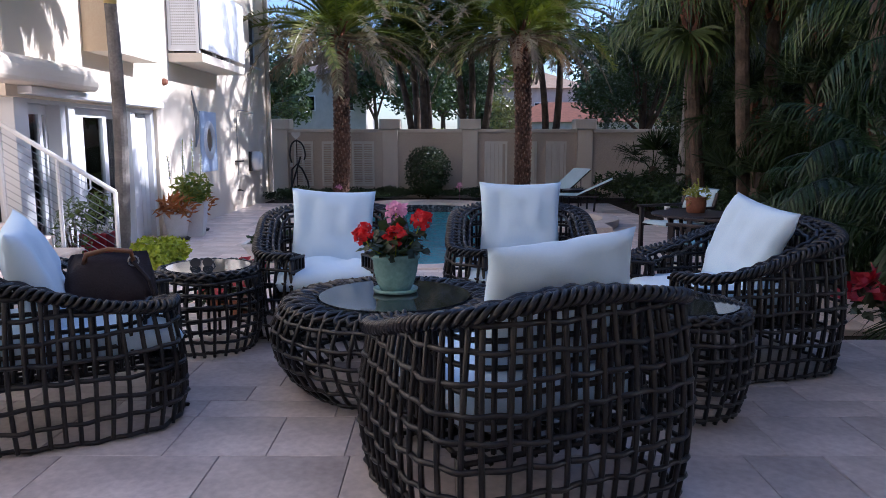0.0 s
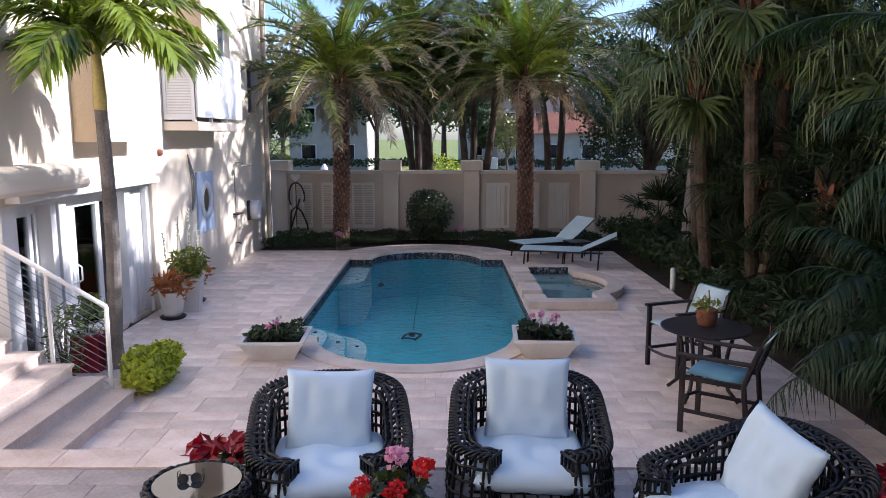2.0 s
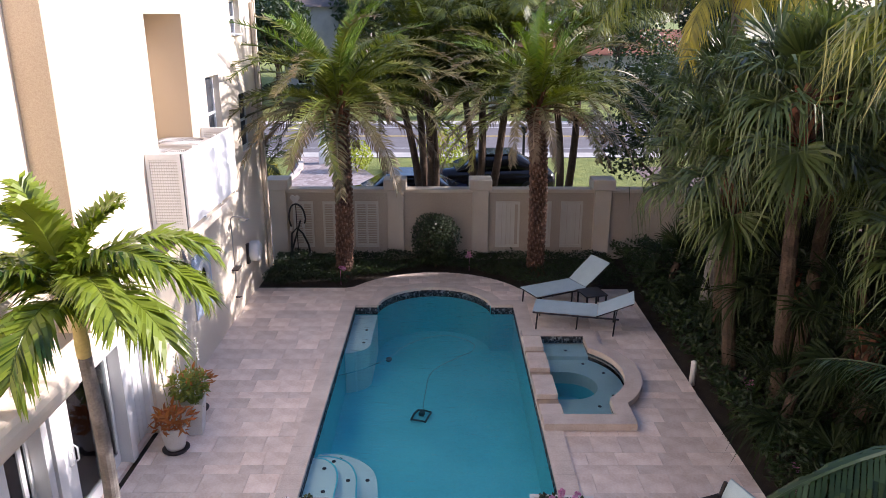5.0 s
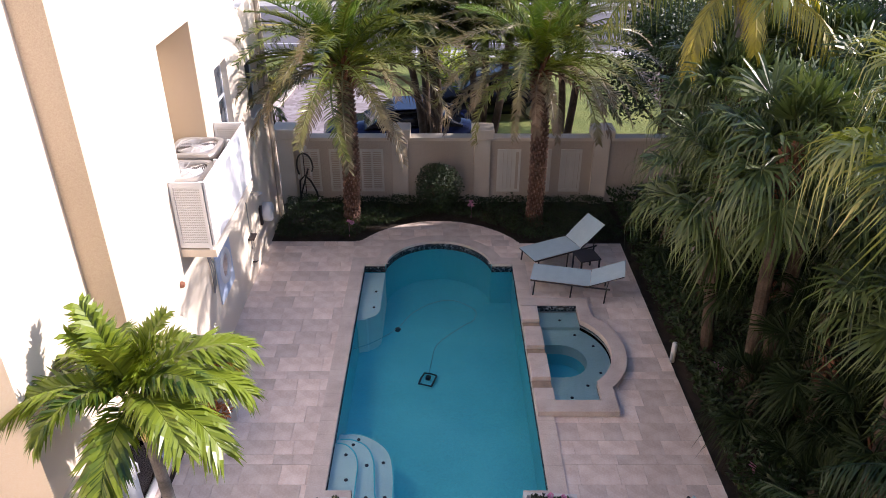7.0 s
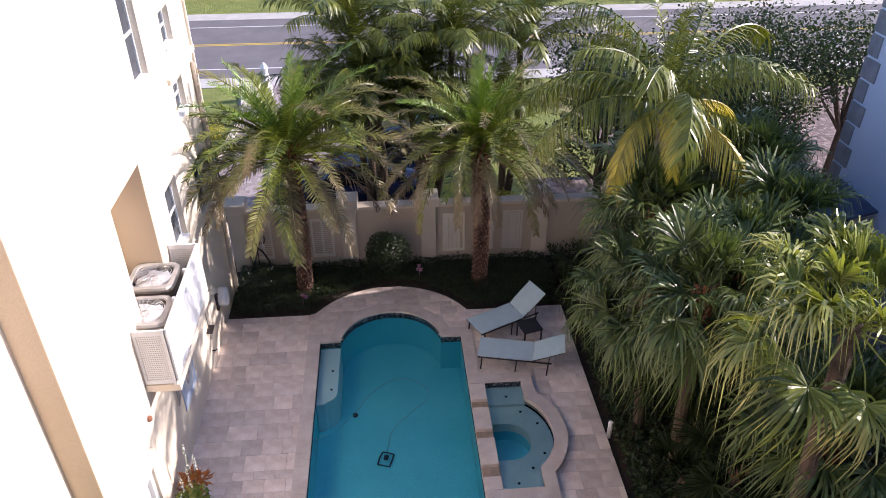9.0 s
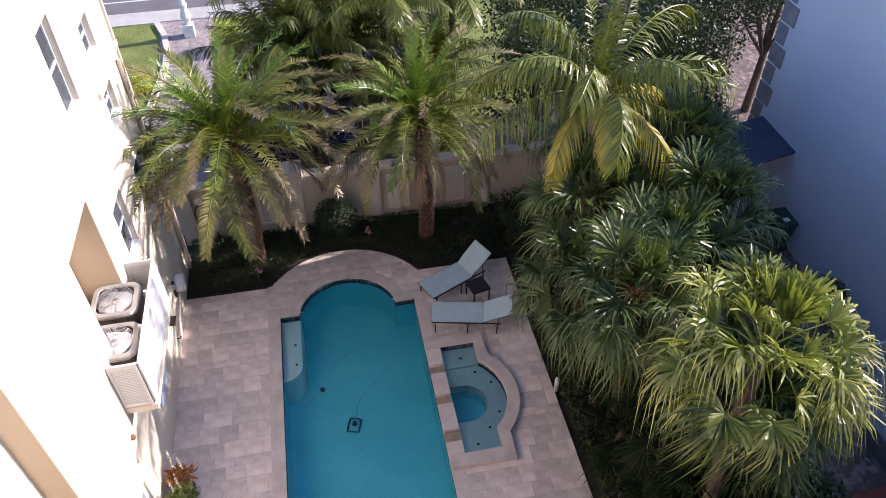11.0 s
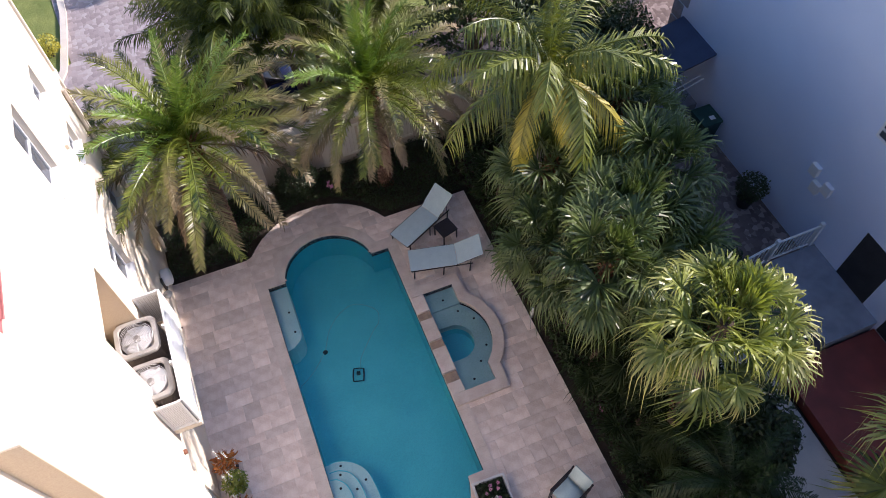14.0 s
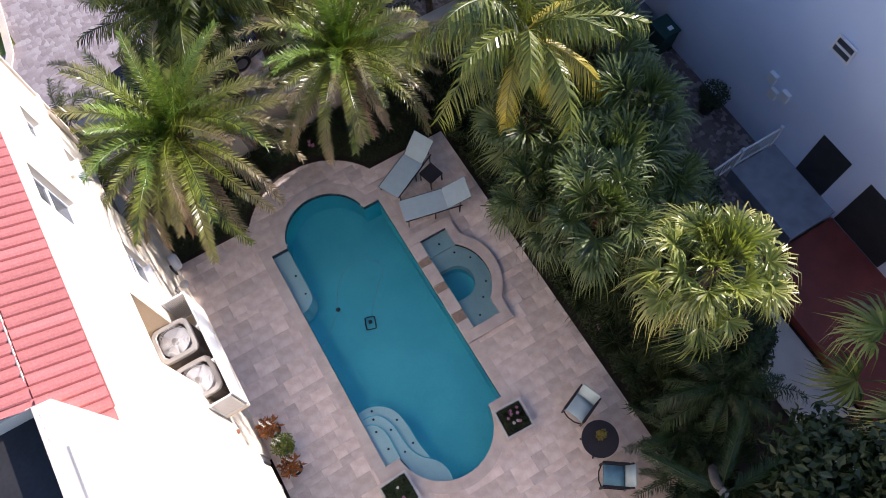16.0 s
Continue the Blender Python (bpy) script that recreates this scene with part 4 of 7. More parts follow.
def fan_mesh(name, mat, stalk, radius, elev, segs=38, seed=1, droop=0.55, spread=150, width=0.036):
    """A fan leaf on a stalk along +x: many narrow segments with hanging tips."""
    rnd = random.Random(seed)
    bm = bmesh.new()
    a = radians(elev)
    hub_dir = Vector((math.cos(a), 0, math.sin(a)))
    bend = Vector((math.cos(a - 0.35), 0, math.sin(a - 0.35)))
    hub = hub_dir * stalk * 0.6 + bend * stalk * 0.4
    add_tube(bm, [(0, 0, 0), hub_dir * stalk * 0.6, hub], [0.018, 0.013, 0.009], 4, cap=False)
    up = Vector((-bend.z, 0, bend.x))
    for k in range(segs):
        f = (k + 0.5) / segs * 2 - 1
        ang = radians(spread) * f
        fold = 0.42 * abs(math.sin(ang)) + 0.10
        d = (bend * math.cos(ang) + Vector((0, 1, 0)) * math.sin(ang) + up * (fold + rnd.uniform(-0.26, 0.26))).normalized()
        size = radius * (1 - 0.30 * abs(f) ** 2) * rnd.uniform(0.66, 1.14)
        side = (d.cross(up).normalized() + up * rnd.uniform(-0.7, 0.7)).normalized()
        p0, p1 = hub + d * size * 0.04, hub + d * size * 0.55 - Vector((0, 0, 1)) * size * 0.05
        p2 = hub + d * size * 0.82 - Vector((0, 0, 1)) * size * droop * 0.35 * rnd.uniform(0.6, 1.3)
        p3 = hub + d * size * 0.97 - Vector((0, 0, 1)) * size * droop * rnd.uniform(0.7, 1.5) + side * rnd.uniform(-0.05, 0.05)
        w = width
        v = [bm.verts.new(q) for q in (p0 - side * w * 0.25, p0 + side * w * 0.25, p1 + side * w * 0.62, p1 - side * w * 0.62, p2 + side * w * 0.33, p2 - side * w * 0.33, p3)]
        bm.faces.new((v[0], v[1], v[2], v[3]))
        bm.faces.new((v[3], v[2], v[4], v[5]))
        bm.faces.new((v[5], v[4], v[6]))
    return mesh_of(bm, name, mat)


def crown(tree, hub, meshes, count, seed, spread=0.10, scale=(0.85, 1.1), name="frond", tilt=9):
    """Leaves set round the crown by the golden angle, from the youngest mesh to the oldest."""
    rnd = random.Random(seed)
    for k in range(count):
        age = k / max(1, count - 1)
        me = meshes[min(len(meshes) - 1, int(age * len(meshes)))]
        az = k * 137.508 + rnd.uniform(-14, 14)
        s = rnd.uniform(*scale)
        r = spread * (0.3 + age)
        m = pose(hub[0] + r * math.cos(radians(az)), hub[1] + r * math.sin(radians(az)), hub[2] - age * spread * 2.2, rnd.uniform(-tilt, tilt), rnd.uniform(-tilt * 0.8, tilt * 0.8), az)
        part(name, me, None, tree, at=m @ Matrix.Scale(s, 4))


def trunk_points(base, top, bow=0.0, n=10, side=(1, 0)):
    b, t = Vector(base), Vector(top)
    out = []
    for i in range(n + 1):
        s = i / n
        p = b.lerp(t, s)
        k = bow * math.sin(math.pi * s)
        out.append((p.x + side[0] * k, p.y + side[1] * k, p.z))
    return out


def ringed_trunk(pts, r0, r1, sides=12, swell=0.0, rings=0, flare=0.25, knob=0.0, seed=1):
    """A tapered palm trunk with rings or knobs."""
    rnd = random.Random(seed)
    n = rings or len(pts) * 2
    full = []
    m = len(pts) - 1
    for i in range(n + 1):
        f = i / n * m
        k = min(int(f), m - 1)
        full.append(Vector(pts[k]).lerp(Vector(pts[k + 1]), f - k))
    radii = []
    for i in range(n + 1):
        s = i / n
        r = r0 + (r1 - r0) * s + swell * math.sin(math.pi * s) + flare * r0 * max(0, 1 - s * 9)
        radii.append(r * (1 + (knob if i % 2 else -knob) + rnd.uniform(-0.02, 0.02)))
    return tube(full, radii, sides)


def boots(bm, pts, r, count, seed=1, length=0.17, wide=0.055):
    """Old leaf bases that stand off the trunk in crossing rows."""
    rnd = random.Random(seed)
    for k in range(count):
        s = k / count
        f = s * (len(pts) - 1)
        i = min(int(f), len(pts) - 2)
        p = Vector(pts[i]).lerp(Vector(pts[i + 1]), f - i)
        a = radians(k * 137.5)
        out = Vector((math.cos(a), math.sin(a), 0))
        side = Vector((-math.sin(a), math.cos(a), 0))
        L = length * rnd.uniform(0.7, 1.25)
        q0, q1 = p + out * r * 0.85, p + out * (r + L * 0.42) + Vector((0, 0, L))
        w0, w1 = wide, wide * 0.47
        a0, a1 = bm.verts.new(q0 - side * w0), bm.verts.new(q0 + side * w0)
        a2 = bm.verts.new(q0 + out * 0.05 - Vector((0, 0, 0.04)))
        b0, b1, b2 = bm.verts.new(q1 - side * w1), bm.verts.new(q1 + side * w1), bm.verts.new(q1 + out * 0.03)
        for f3 in ((a0, b0, b1, a1), (a1, b1, b2, a2), (a2, b2, b0, a0), (b0, b2, b1)):
            bm.faces.new(f3)
    return bm


def leaf_cloud(name, mat, centre, radii, count, size, seed=1, hollow=0.45, flat=0.0, narrow=0.5):
    """A crown of small leaves in a lumpy ellipsoid, denser at the outside, with gaps."""
    rnd = random.Random(seed)
    bm = bmesh.new()
    c = Vector(centre)
    lumps = [Vector((rnd.gauss(0, 1), rnd.gauss(0, 1), rnd.gauss(0, 1))).normalized() for _ in range(9)]
    for _ in range(count):
        d = Vector((rnd.gauss(0, 1), rnd.gauss(0, 1), rnd.gauss(0, 1))).normalized()
        lump = max(d.dot(u) for u in lumps)
        r = (hollow + (1 - hollow) * rnd.random() ** 0.5) * (0.78 + 0.28 * lump)
        p = c + Vector((d.x * radii[0], d.y * radii[1], d.z * radii[2])) * r
        leaf(bm, p, d, size * rnd.uniform(0.6, 1.3), rnd, narrow)
    return mesh_of(bm, name, mat)


def leaf(bm, p, d, s, rnd, narrow=0.5):
    """One small folded leaf at p that looks about along d."""
    t = Vector((rnd.gauss(0, 1), rnd.gauss(0, 1), rnd.gauss(0, 0.7)))
    t = (t - d * t.dot(d) * 0.6 + d * 0.4).normalized()
    side = t.cross(d + Vector((rnd.gauss(0, 0.4), rnd.gauss(0, 0.4), rnd.gauss(0, 0.4))))
    if side.length < 0.01:
        side = Vector((1, 0, 0))
    side = side.normalized() * s * narrow * 0.5
    nrm = t.cross(side).normalized() * s * 0.10
    v = [bm.verts.new(q) for q in (p, p + t * s * 0.5 + side - nrm, p + t * s, p + t * s * 0.5 - side - nrm)]
    bm.faces.new((v[0], v[1], v[2]))
    bm.faces.new((v[0], v[2], v[3]))


def leaf_bed(name, mat, outline, z0, z1, count, size, seed=1, narrow=0.5, lump=0.6):
    """Low planting over an outline: leaves in uneven mounds."""
    rnd = random.Random(seed)
    bm = bmesh.new()
    xs, ys = [p[0] for p in outline], [p[1] for p in outline]
    made = 0
    while made < count:
        x, y = rnd.uniform(min(xs), max(xs)), rnd.uniform(min(ys), max(ys))
        if not inside(x, y, outline):
            continue
        made += 1
        h = z0 + (z1 - z0) * (1 - lump + lump * (0.5 + 0.9 * noise.noise((x * 1.7, y * 1.7, seed)))) * rnd.uniform(0.45, 1.0)
        d = Vector((rnd.gauss(0, 0.5), rnd.gauss(0, 0.5), 1)).normalized()
        leaf(bm, Vector((x, y, max(z0, h))), d, size * rnd.uniform(0.6, 1.3), rnd, narrow)
    return mesh_of(bm, name, mat)


# leaf kinds, youngest first
def date_leaf(mat, length, elev, droop, seed, old=0.0):
    return frond_mesh("date_frond", mat, length, elev, droop, int(length * 22), 0.26, 0.025, 0.45 - old * 0.2, 0.14 + old * 0.3, seed, forward=0.5, power=1.25, plume=0.5)


DATE_TOP = [date_leaf(DATE_YOUNG, 1.9, 82, 30, 1), date_leaf(DATE_YOUNG, 2.3, 70, 56, 2)]
DATE_MID = [date_leaf(DATE_LEAF, 2.6, 60, 84, 3), date_leaf(DATE_LEAF, 2.75, 48, 94, 4), date_leaf(DATE_LEAF, 2.8, 34, 92, 5), date_leaf(DATE_LEAF, 2.65, 20, 84, 6)]
DATE = DATE_TOP + [m for m in DATE_MID for _ in (0, 1)] + [date_leaf(DATE_OLD, 2.4, 10, 76, 8, 0.5), date_leaf(DATE_OLD, 2.2, 0, 66, 9, 0.8), date_leaf(DATE_DEAD, 1.9, -8, 56, 7, 1.0)]


def coco_set(mat):
    rows = ((2.3, 82, 30, 0.2, 0.4), (3.0, 64, 78, -0.15, 0.5), (3.2, 48, 100, -0.45, 0.5), (3.2, 28, 100, -0.65, 0.45), (3.0, 8, 85, -0.8, 0.4))
    return [frond_mesh("coconut_frond", mat, ln, el, dr, int(ln * 17), 0.58, 0.036, vee, sag + 0.35, 11 + k, forward=0.55, plume=0.7) for k, (ln, el, dr, vee, sag) in enumerate(rows)]


COCO, COCO_LOW = coco_set(COCO_LEAF), coco_set(COCO_DEEP_SHADE)
# CLUMP holds the shade-toned leaf, CLUMP_SUN the sunlit one.
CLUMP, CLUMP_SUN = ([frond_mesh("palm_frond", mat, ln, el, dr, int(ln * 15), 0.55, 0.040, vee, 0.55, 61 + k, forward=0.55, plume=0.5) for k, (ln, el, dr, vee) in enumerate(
    ((2.6, 80, 45, 0.2), (2.9, 66, 72, 0.0), (3.0, 52, 76, -0.2), (2.9, 38, 66, -0.3)))] for mat in (COCO_SHADED, COCO_LEAF))
ARCH = [frond_mesh("coconut_frond", COCO_DEEP_SHADE, ln, el, dr, int(ln * 24), 0.36, 0.024, -0.25, 0.55, 71 + k, forward=0.75, plume=0.15) for k, (ln, el, dr) in enumerate(((2.35, 26, 52), (2.3, 48, 60)))]
COCO_OLD = frond_mesh("coconut_frond", COCO_YELLOW, 2.9, 10, 105, 52, 0.50, 0.034, -0.1, 0.9, 17)
ADON = [frond_mesh("frond", ADON_LEAF, ln, el, dr, int(ln * 58), lf, 0.046, vee, sag + 0.2, 21 + k, power=1.1, plume=0.4) for k, (ln, el, dr, lf, vee, sag) in enumerate(
    ((1.1, 84, 50, 0.38, 0.6, 0.2), (1.4, 66, 108, 0.42, 0.5, 0.3), (1.45, 52, 112, 0.43, 0.42, 0.35), (1.3, 40, 104, 0.42, 0.35, 0.4)))]


def fan_set(mat, k, stalk=1.0, fan=1.0, hang=0.55, wide=0.030):
    rows = ((0.45, 0.78, 84, 30, 0.15, 55), (0.58, 0.88, 66, 46, 0.5, 95), (0.72, 0.95, 46, 50, 0.75, 110), (0.80, 0.95, 24, 52, 0.95, 115), (0.78, 0.92, 0, 50, 1.05, 115), (0.66, 0.84, -28, 44, 0.8, 110), (0.5, 0.75, -55, 36, 0.35, 100))
    return [fan_mesh("fan_leaf", mat, st * stalk, r * fan, el, n, 31 + k + i, dr * hang, sp, wide) for i, (st, r, el, n, dr, sp) in enumerate(rows)]


FAN, FAN_SUN, FAN_SHADED = fan_set(SABAL_LEAF, 0, 1.1, 0.88, 0.8, 0.033), fan_set(SABAL_SUNLIT, 10, 1.35, 0.82, 0.9, 0.036), fan_set(SABAL_SHADED, 20)


def date_palm(base, hub, seed, size=(0.82, 1.1)):
    tree = thing("date_palm", pose(*base), "date palm with knobbly brown trunk and feathery fronds", "palm tree", "date palms by the garden wall")
    h = (hub[0] - base[0], hub[1] - base[1], hub[2] - base[2])
    pts = trunk_points((0, 0, -0.1), (h[0], h[1], h[2] - 0.2), 0.06, 12)
    part("trunk", ringed_trunk(pts, 0.20, 0.17, 14, rings=58, knob=0.035, flare=0.35, seed=seed), BARK_DATE, tree, "knobbly brown trunk")
    part("leaf_scar", boots(bmesh.new(), pts[:12], 0.178, 420, seed, 0.035, 0.038), SCAR, tree, "pale leaf scars in crossing rows")["kind"] = "stuff"
    bm = boots(bmesh.new(), trunk_points((h[0], h[1], h[2] - 0.75), h, 0, 3), 0.16, 34, seed, 0.26)
    part("boot_sheath", bm, BOOT, tree, "rusty old leaf bases")
    crown(tree, h, DATE, 88, seed, 0.15, size, tilt=18)
    return tree


def sabal(base, hub, seed, leaves=30, mats=None, scale=(0.85, 1.1), booted=0.38, rad=0.11, label="cabbage palm with dark green fan leaves"):
    tree = thing("cabbage_palm", pose(*base), label, "palm tree", "cabbage palms in the side bed")
    h = Vector(hub) - Vector(base)
    rnd = random.Random(seed)
    pts = trunk_points((0, 0, -0.1), h, rnd.uniform(-0.12, 0.12), 10)
    part("trunk", ringed_trunk(pts, rad, rad * 0.9, 10, rings=26, knob=0.02, seed=seed), BARK_SABAL, tree)
    if booted:
        n = int(booted * 10)
        bm = boots(bmesh.new(), pts[10 - n:], rad * 0.9, int(booted * h.z * 34), seed)
        part("boot_sheath", bm, BOOT, tree, "rusty split leaf bases")
    crown(tree, h, mats or FAN, leaves, seed, 0.09, scale, "fan_leaf", 22)
    return tree


def feather_palm(name, label, base, hub, meshes, count, seed, r0, r1, bark, scale=(0.9, 1.1), group="", bow=0.15, tilt=12):
    tree = thing(name, pose(*base), label, "palm tree", group)
    h = Vector(hub) - Vector(base)
    pts = trunk_points((0, 0, -0.1), h, bow, 12)
    part("trunk", ringed_trunk(pts, r0, r1, 12, rings=40, knob=0.015, seed=seed), bark, tree)
    crown(tree, h, meshes, count, seed, 0.08, scale, tilt=tilt)
    return tree


def shrub(name, label, centre, radii, mat, count, size, seed, category="shrub", narrow=0.5, group=""):
    ob = thing(name, pose(centre[0], centre[1], 0 if centre[2] > 0 else centre[2]), label, category, group)
    z = centre[2] if centre[2] > 0 else 0
    part("foliage", leaf_cloud("foliage", mat, (0, 0, z), radii, count, size, seed, narrow=narrow), None, ob)
    bm = bmesh.new()
    rnd = random.Random(seed)
    for k in range(5):
        a = k * 1.3 + rnd.random()
        add_tube(bm, [(0, 0, -0.05), (0.3 * radii[0] * math.cos(a), 0.3 * radii[1] * math.sin(a), z * 0.6 + 0.05), (0.6 * radii[0] * math.cos(a), 0.6 * radii[1] * math.sin(a), z + 0.3 * radii[2])], [0.02, 0.014, 0.005], 5)
    part("stem", bm, BARK_SABAL, ob)
    return ob


date_palm((-2.57, 18.35, -0.05), (-2.52, 18.12, 4.2), 3, (0.95, 1.25))
date_palm((1.97, 18.38, -0.05), (1.85, 18.05, 4.2), 8)

# christmas palm beside the house
adon = thing("christmas_palm", pose(-3.82, 8.55, 0), "christmas palm with ringed grey trunk and arching green fronds", "palm tree")
apts = trunk_points((0, 0, -0.05), (0.34, -0.65, 2.93), 0.05, 12)
part("trunk", ringed_trunk(apts, 0.09, 0.062, 14, rings=60, knob=0.012, flare=0.5), BARK_GREY, adon, "ringed grey trunk")
part("crownshaft", tube([(0.34, -0.65, 2.90), (0.35, -0.67, 3.03), (0.35, -0.68, 3.30), (0.34, -0.68, 3.62)], [0.064, 0.066, 0.052, 0.034], 12), SHAFT, adon, "smooth yellow-green crownshaft", smooth=True)
crown(adon, (0.34, -0.68, 3.53), ADON, 19, 5, 0.05, (0.80, 1.0))

coco = feather_palm("coconut_palm", "coconut palm with long drooping yellow-green fronds", (5.0, 15.4, 0), (4.78, 14.95, 6.35), COCO[:3] + [COCO[1], COCO[2]], 17, 4, 0.16, 0.11, BARK_GREY, (0.7, 1.0), tilt=24)
for az, me, s in ((200, COCO[3], 0.9), (-62, COCO_OLD, 0.95), (-100, COCO_OLD, 0.6), (-135, COCO_OLD, 0.8), (150, COCO[3], 0.85), (12, COCO_OLD, 0.85), (55, COCO[4], 0.8), (-28, COCO[4], 0.75)):
    part("frond", me, None, coco, "yellowing old frond" if me is COCO_OLD else "", at=pose(-0.22, -0.45, 6.2, 4, 0, az) @ Matrix.Scale(s, 4))
feather_palm("coconut_palm", "coconut palm with drooping fronds darkened for shade", (5.6, 7.2, 0), (5.25, 7.1, 2.4), COCO_LOW, 34, 9, 0.14, 0.10, BARK_GREY, (0.42, 0.60))
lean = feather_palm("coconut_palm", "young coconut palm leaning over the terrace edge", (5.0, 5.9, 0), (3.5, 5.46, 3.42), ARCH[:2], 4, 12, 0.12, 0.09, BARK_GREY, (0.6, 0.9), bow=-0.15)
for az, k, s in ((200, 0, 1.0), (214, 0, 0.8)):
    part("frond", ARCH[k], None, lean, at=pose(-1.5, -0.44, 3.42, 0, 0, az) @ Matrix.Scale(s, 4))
feather_palm("feather_palm", "low feather palm beside the terrace, darkened for shade", (3.95, 6.1, 0), (3.75, 6.0, 0.85), COCO_LOW[:4], 22, 15, 0.09, 0.08, BARK_GREY, (0.36, 0.46), bow=0)
feather_palm("feather_palm", "low feather palm beside the terrace, darkened for shade", (4.1, 4.9, 0), (3.8, 4.9, 0.85), COCO_LOW[:4], 16, 16, 0.09, 0.08, BARK_GREY, (0.34, 0.42), bow=0)
feather_palm("feather_palm", "low feather palm beside the terrace, darkened for shade", (4.5, 6.9, 0), (4.3, 6.8, 1.1), COCO_LOW[:4], 20, 17, 0.09, 0.08, BARK_GREY, (0.40, 0.5), bow=0)
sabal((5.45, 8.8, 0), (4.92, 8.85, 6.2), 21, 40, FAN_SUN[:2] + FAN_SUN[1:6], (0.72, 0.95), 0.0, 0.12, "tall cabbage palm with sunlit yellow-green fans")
for i, (b, h) in enumerate((((5.55, 16.0), (5.3, 15.61, 4.28)), ((5.9, 17.0), (6, 16.62, 4.02)), ((5.28, 12.15), (5.25, 12, 4.34)), ((5.75, 11.5), (5.9, 11.52, 3.82)), ((4.95, 11.9), (4.35, 11.19, 4.5)),
                            ((4.9, 14.3), (4.6, 14.01, 4.12)), ((6.5, 13.2), (6.4, 12.8, 4.47)), ((4.6, 12.9), (4.05, 12.44, 3.45)), ((5.9, 9.6), (5.9, 9.55, 3.14)), ((6.6, 14.8), (6.6, 14.7, 4.55)))):
    sabal((*b, 0), (h[0], h[1], h[2] + 0.45), 40 + i, 36)
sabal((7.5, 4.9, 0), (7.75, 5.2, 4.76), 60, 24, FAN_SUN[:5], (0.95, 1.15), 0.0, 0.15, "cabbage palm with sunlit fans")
# Mid and low fan palms take the leaf colour darkened for shade.
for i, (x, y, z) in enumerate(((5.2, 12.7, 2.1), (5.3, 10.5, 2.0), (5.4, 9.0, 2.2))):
    sabal((x + 0.15, y, 0), (x, y, z), 70 + i, 20, FAN_SHADED, (0.7, 0.9), 0.3, 0.10, "young cabbage palm with drooping fans darkened for shade")
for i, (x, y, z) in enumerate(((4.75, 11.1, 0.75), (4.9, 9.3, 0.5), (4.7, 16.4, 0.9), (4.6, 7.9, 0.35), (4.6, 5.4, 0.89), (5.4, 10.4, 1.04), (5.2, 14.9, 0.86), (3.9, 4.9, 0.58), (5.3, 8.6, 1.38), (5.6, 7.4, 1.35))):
    sabal((x, y, 0), (x, y, z), 80 + i, 13, FAN_SHADED, (0.6, 0.85), 0.0, 0.08, "low fan palm with leaves darkened for shade")

for i, (x, y, rx, ry, rz) in enumerate(((4.55, 7.1, 0.55, 0.8, 0.62), (4.5, 6.0, 0.6, 0.6, 0.75), (4.3, 5.0, 0.6, 0.6, 0.8))):
    shrub("bed_shrub", "dense dark green shrub beside the terrace", (x, y, 0.55), (rx, ry, rz), SHRUB_LEAF, 3200, 0.10, 130 + i, group="shrubs beside the terrace")

# planting beds
tagged(part("bed_north_planting", leaf_bed("groundcover", BED_LEAF, [(-4.3, 17.36), (-2.4, 17.36)] + [(x, y + 0.12) for x, y in reversed(arc(CX, 16.12, 2.2, 29, 146, 14))] + [(1.7, 17.22), (3.95, 17.22), (3.9, 19.4), (-4.3, 19.4)],
       0.0, 0.28, 22000, 0.06, 3)), "dark green groundcover along the garden wall", "groundcover", kind="stuff")
tagged(part("bed_side_planting", leaf_bed("groundcover", BED_LEAF, [(3.97, 6.2), (7.0, 6.2), (7.0, 19.3), (3.97, 19.3)], 0.0, 0.75, 26000, 0.11, 5)), "dark green shrubs along the pool deck", "groundcover", kind="stuff")
shrub("clipped_shrub", "upright dark green shrub before the garden wall", (-0.39, 18.85, 0.70), (0.56, 0.42, 0.68), SHRUB_LEAF, 4600, 0.075, 2)

# ---- rattan furniture ----
def smooth01(x):
    x = max(0.0, min(1.0, x))
    return x * x * (3 - 2 * x)


def chair_plan(u, grow=0.0, hw=0.505, hd=0.49, e=4.2):
    """A rounded plan; u runs once round from the middle of the front."""
    a = 2 * math.pi * u - math.pi / 2
    c, s = math.cos(a), math.sin(a)
    r = (abs(c) ** e + abs(s) ** e) ** (-1 / e)
    return Vector(((hw + grow) * r * c, (hd + grow) * r * s, 0))


def chair_height(u):
    """Height of the rim: low seat front, arms, raised back."""
    d = abs(u - 0.5)  # 0 at the back, 0.5 at the front
    arm = 0.53 + 0.25 * (1 - smooth01((d - 0.01) / 0.40))
    return arm if d < 0.425 else 0.27


def pieces(bm, name, mat):
    """One mesh for every separate strand of the weave."""
    bm.verts.index_update()
    seen, out = set(), []
    for v in bm.verts:
        if v.index in seen:
            continue
        stack, comp = [v], []
        seen.add(v.index)
        while stack:
            q = stack.pop()
            comp.append(q)
            for e in q.link_edges:
                o = e.other_vert(q)
                if o.index not in seen:
                    seen.add(o.index)
                    stack.append(o)
        one = bmesh.new()
        new_of = {q.index: one.verts.new(q.co) for q in comp}
        for f in {f for q in comp for f in q.link_faces}:
            one.faces.new([new_of[q.index] for q in f.verts])
        out.append(mesh_of(one, name, mat, True))
    bm.free()
    return out


def strand(bm, pts, r=0.0105):
    add_tube(bm, pts, r, 5, cap=False)


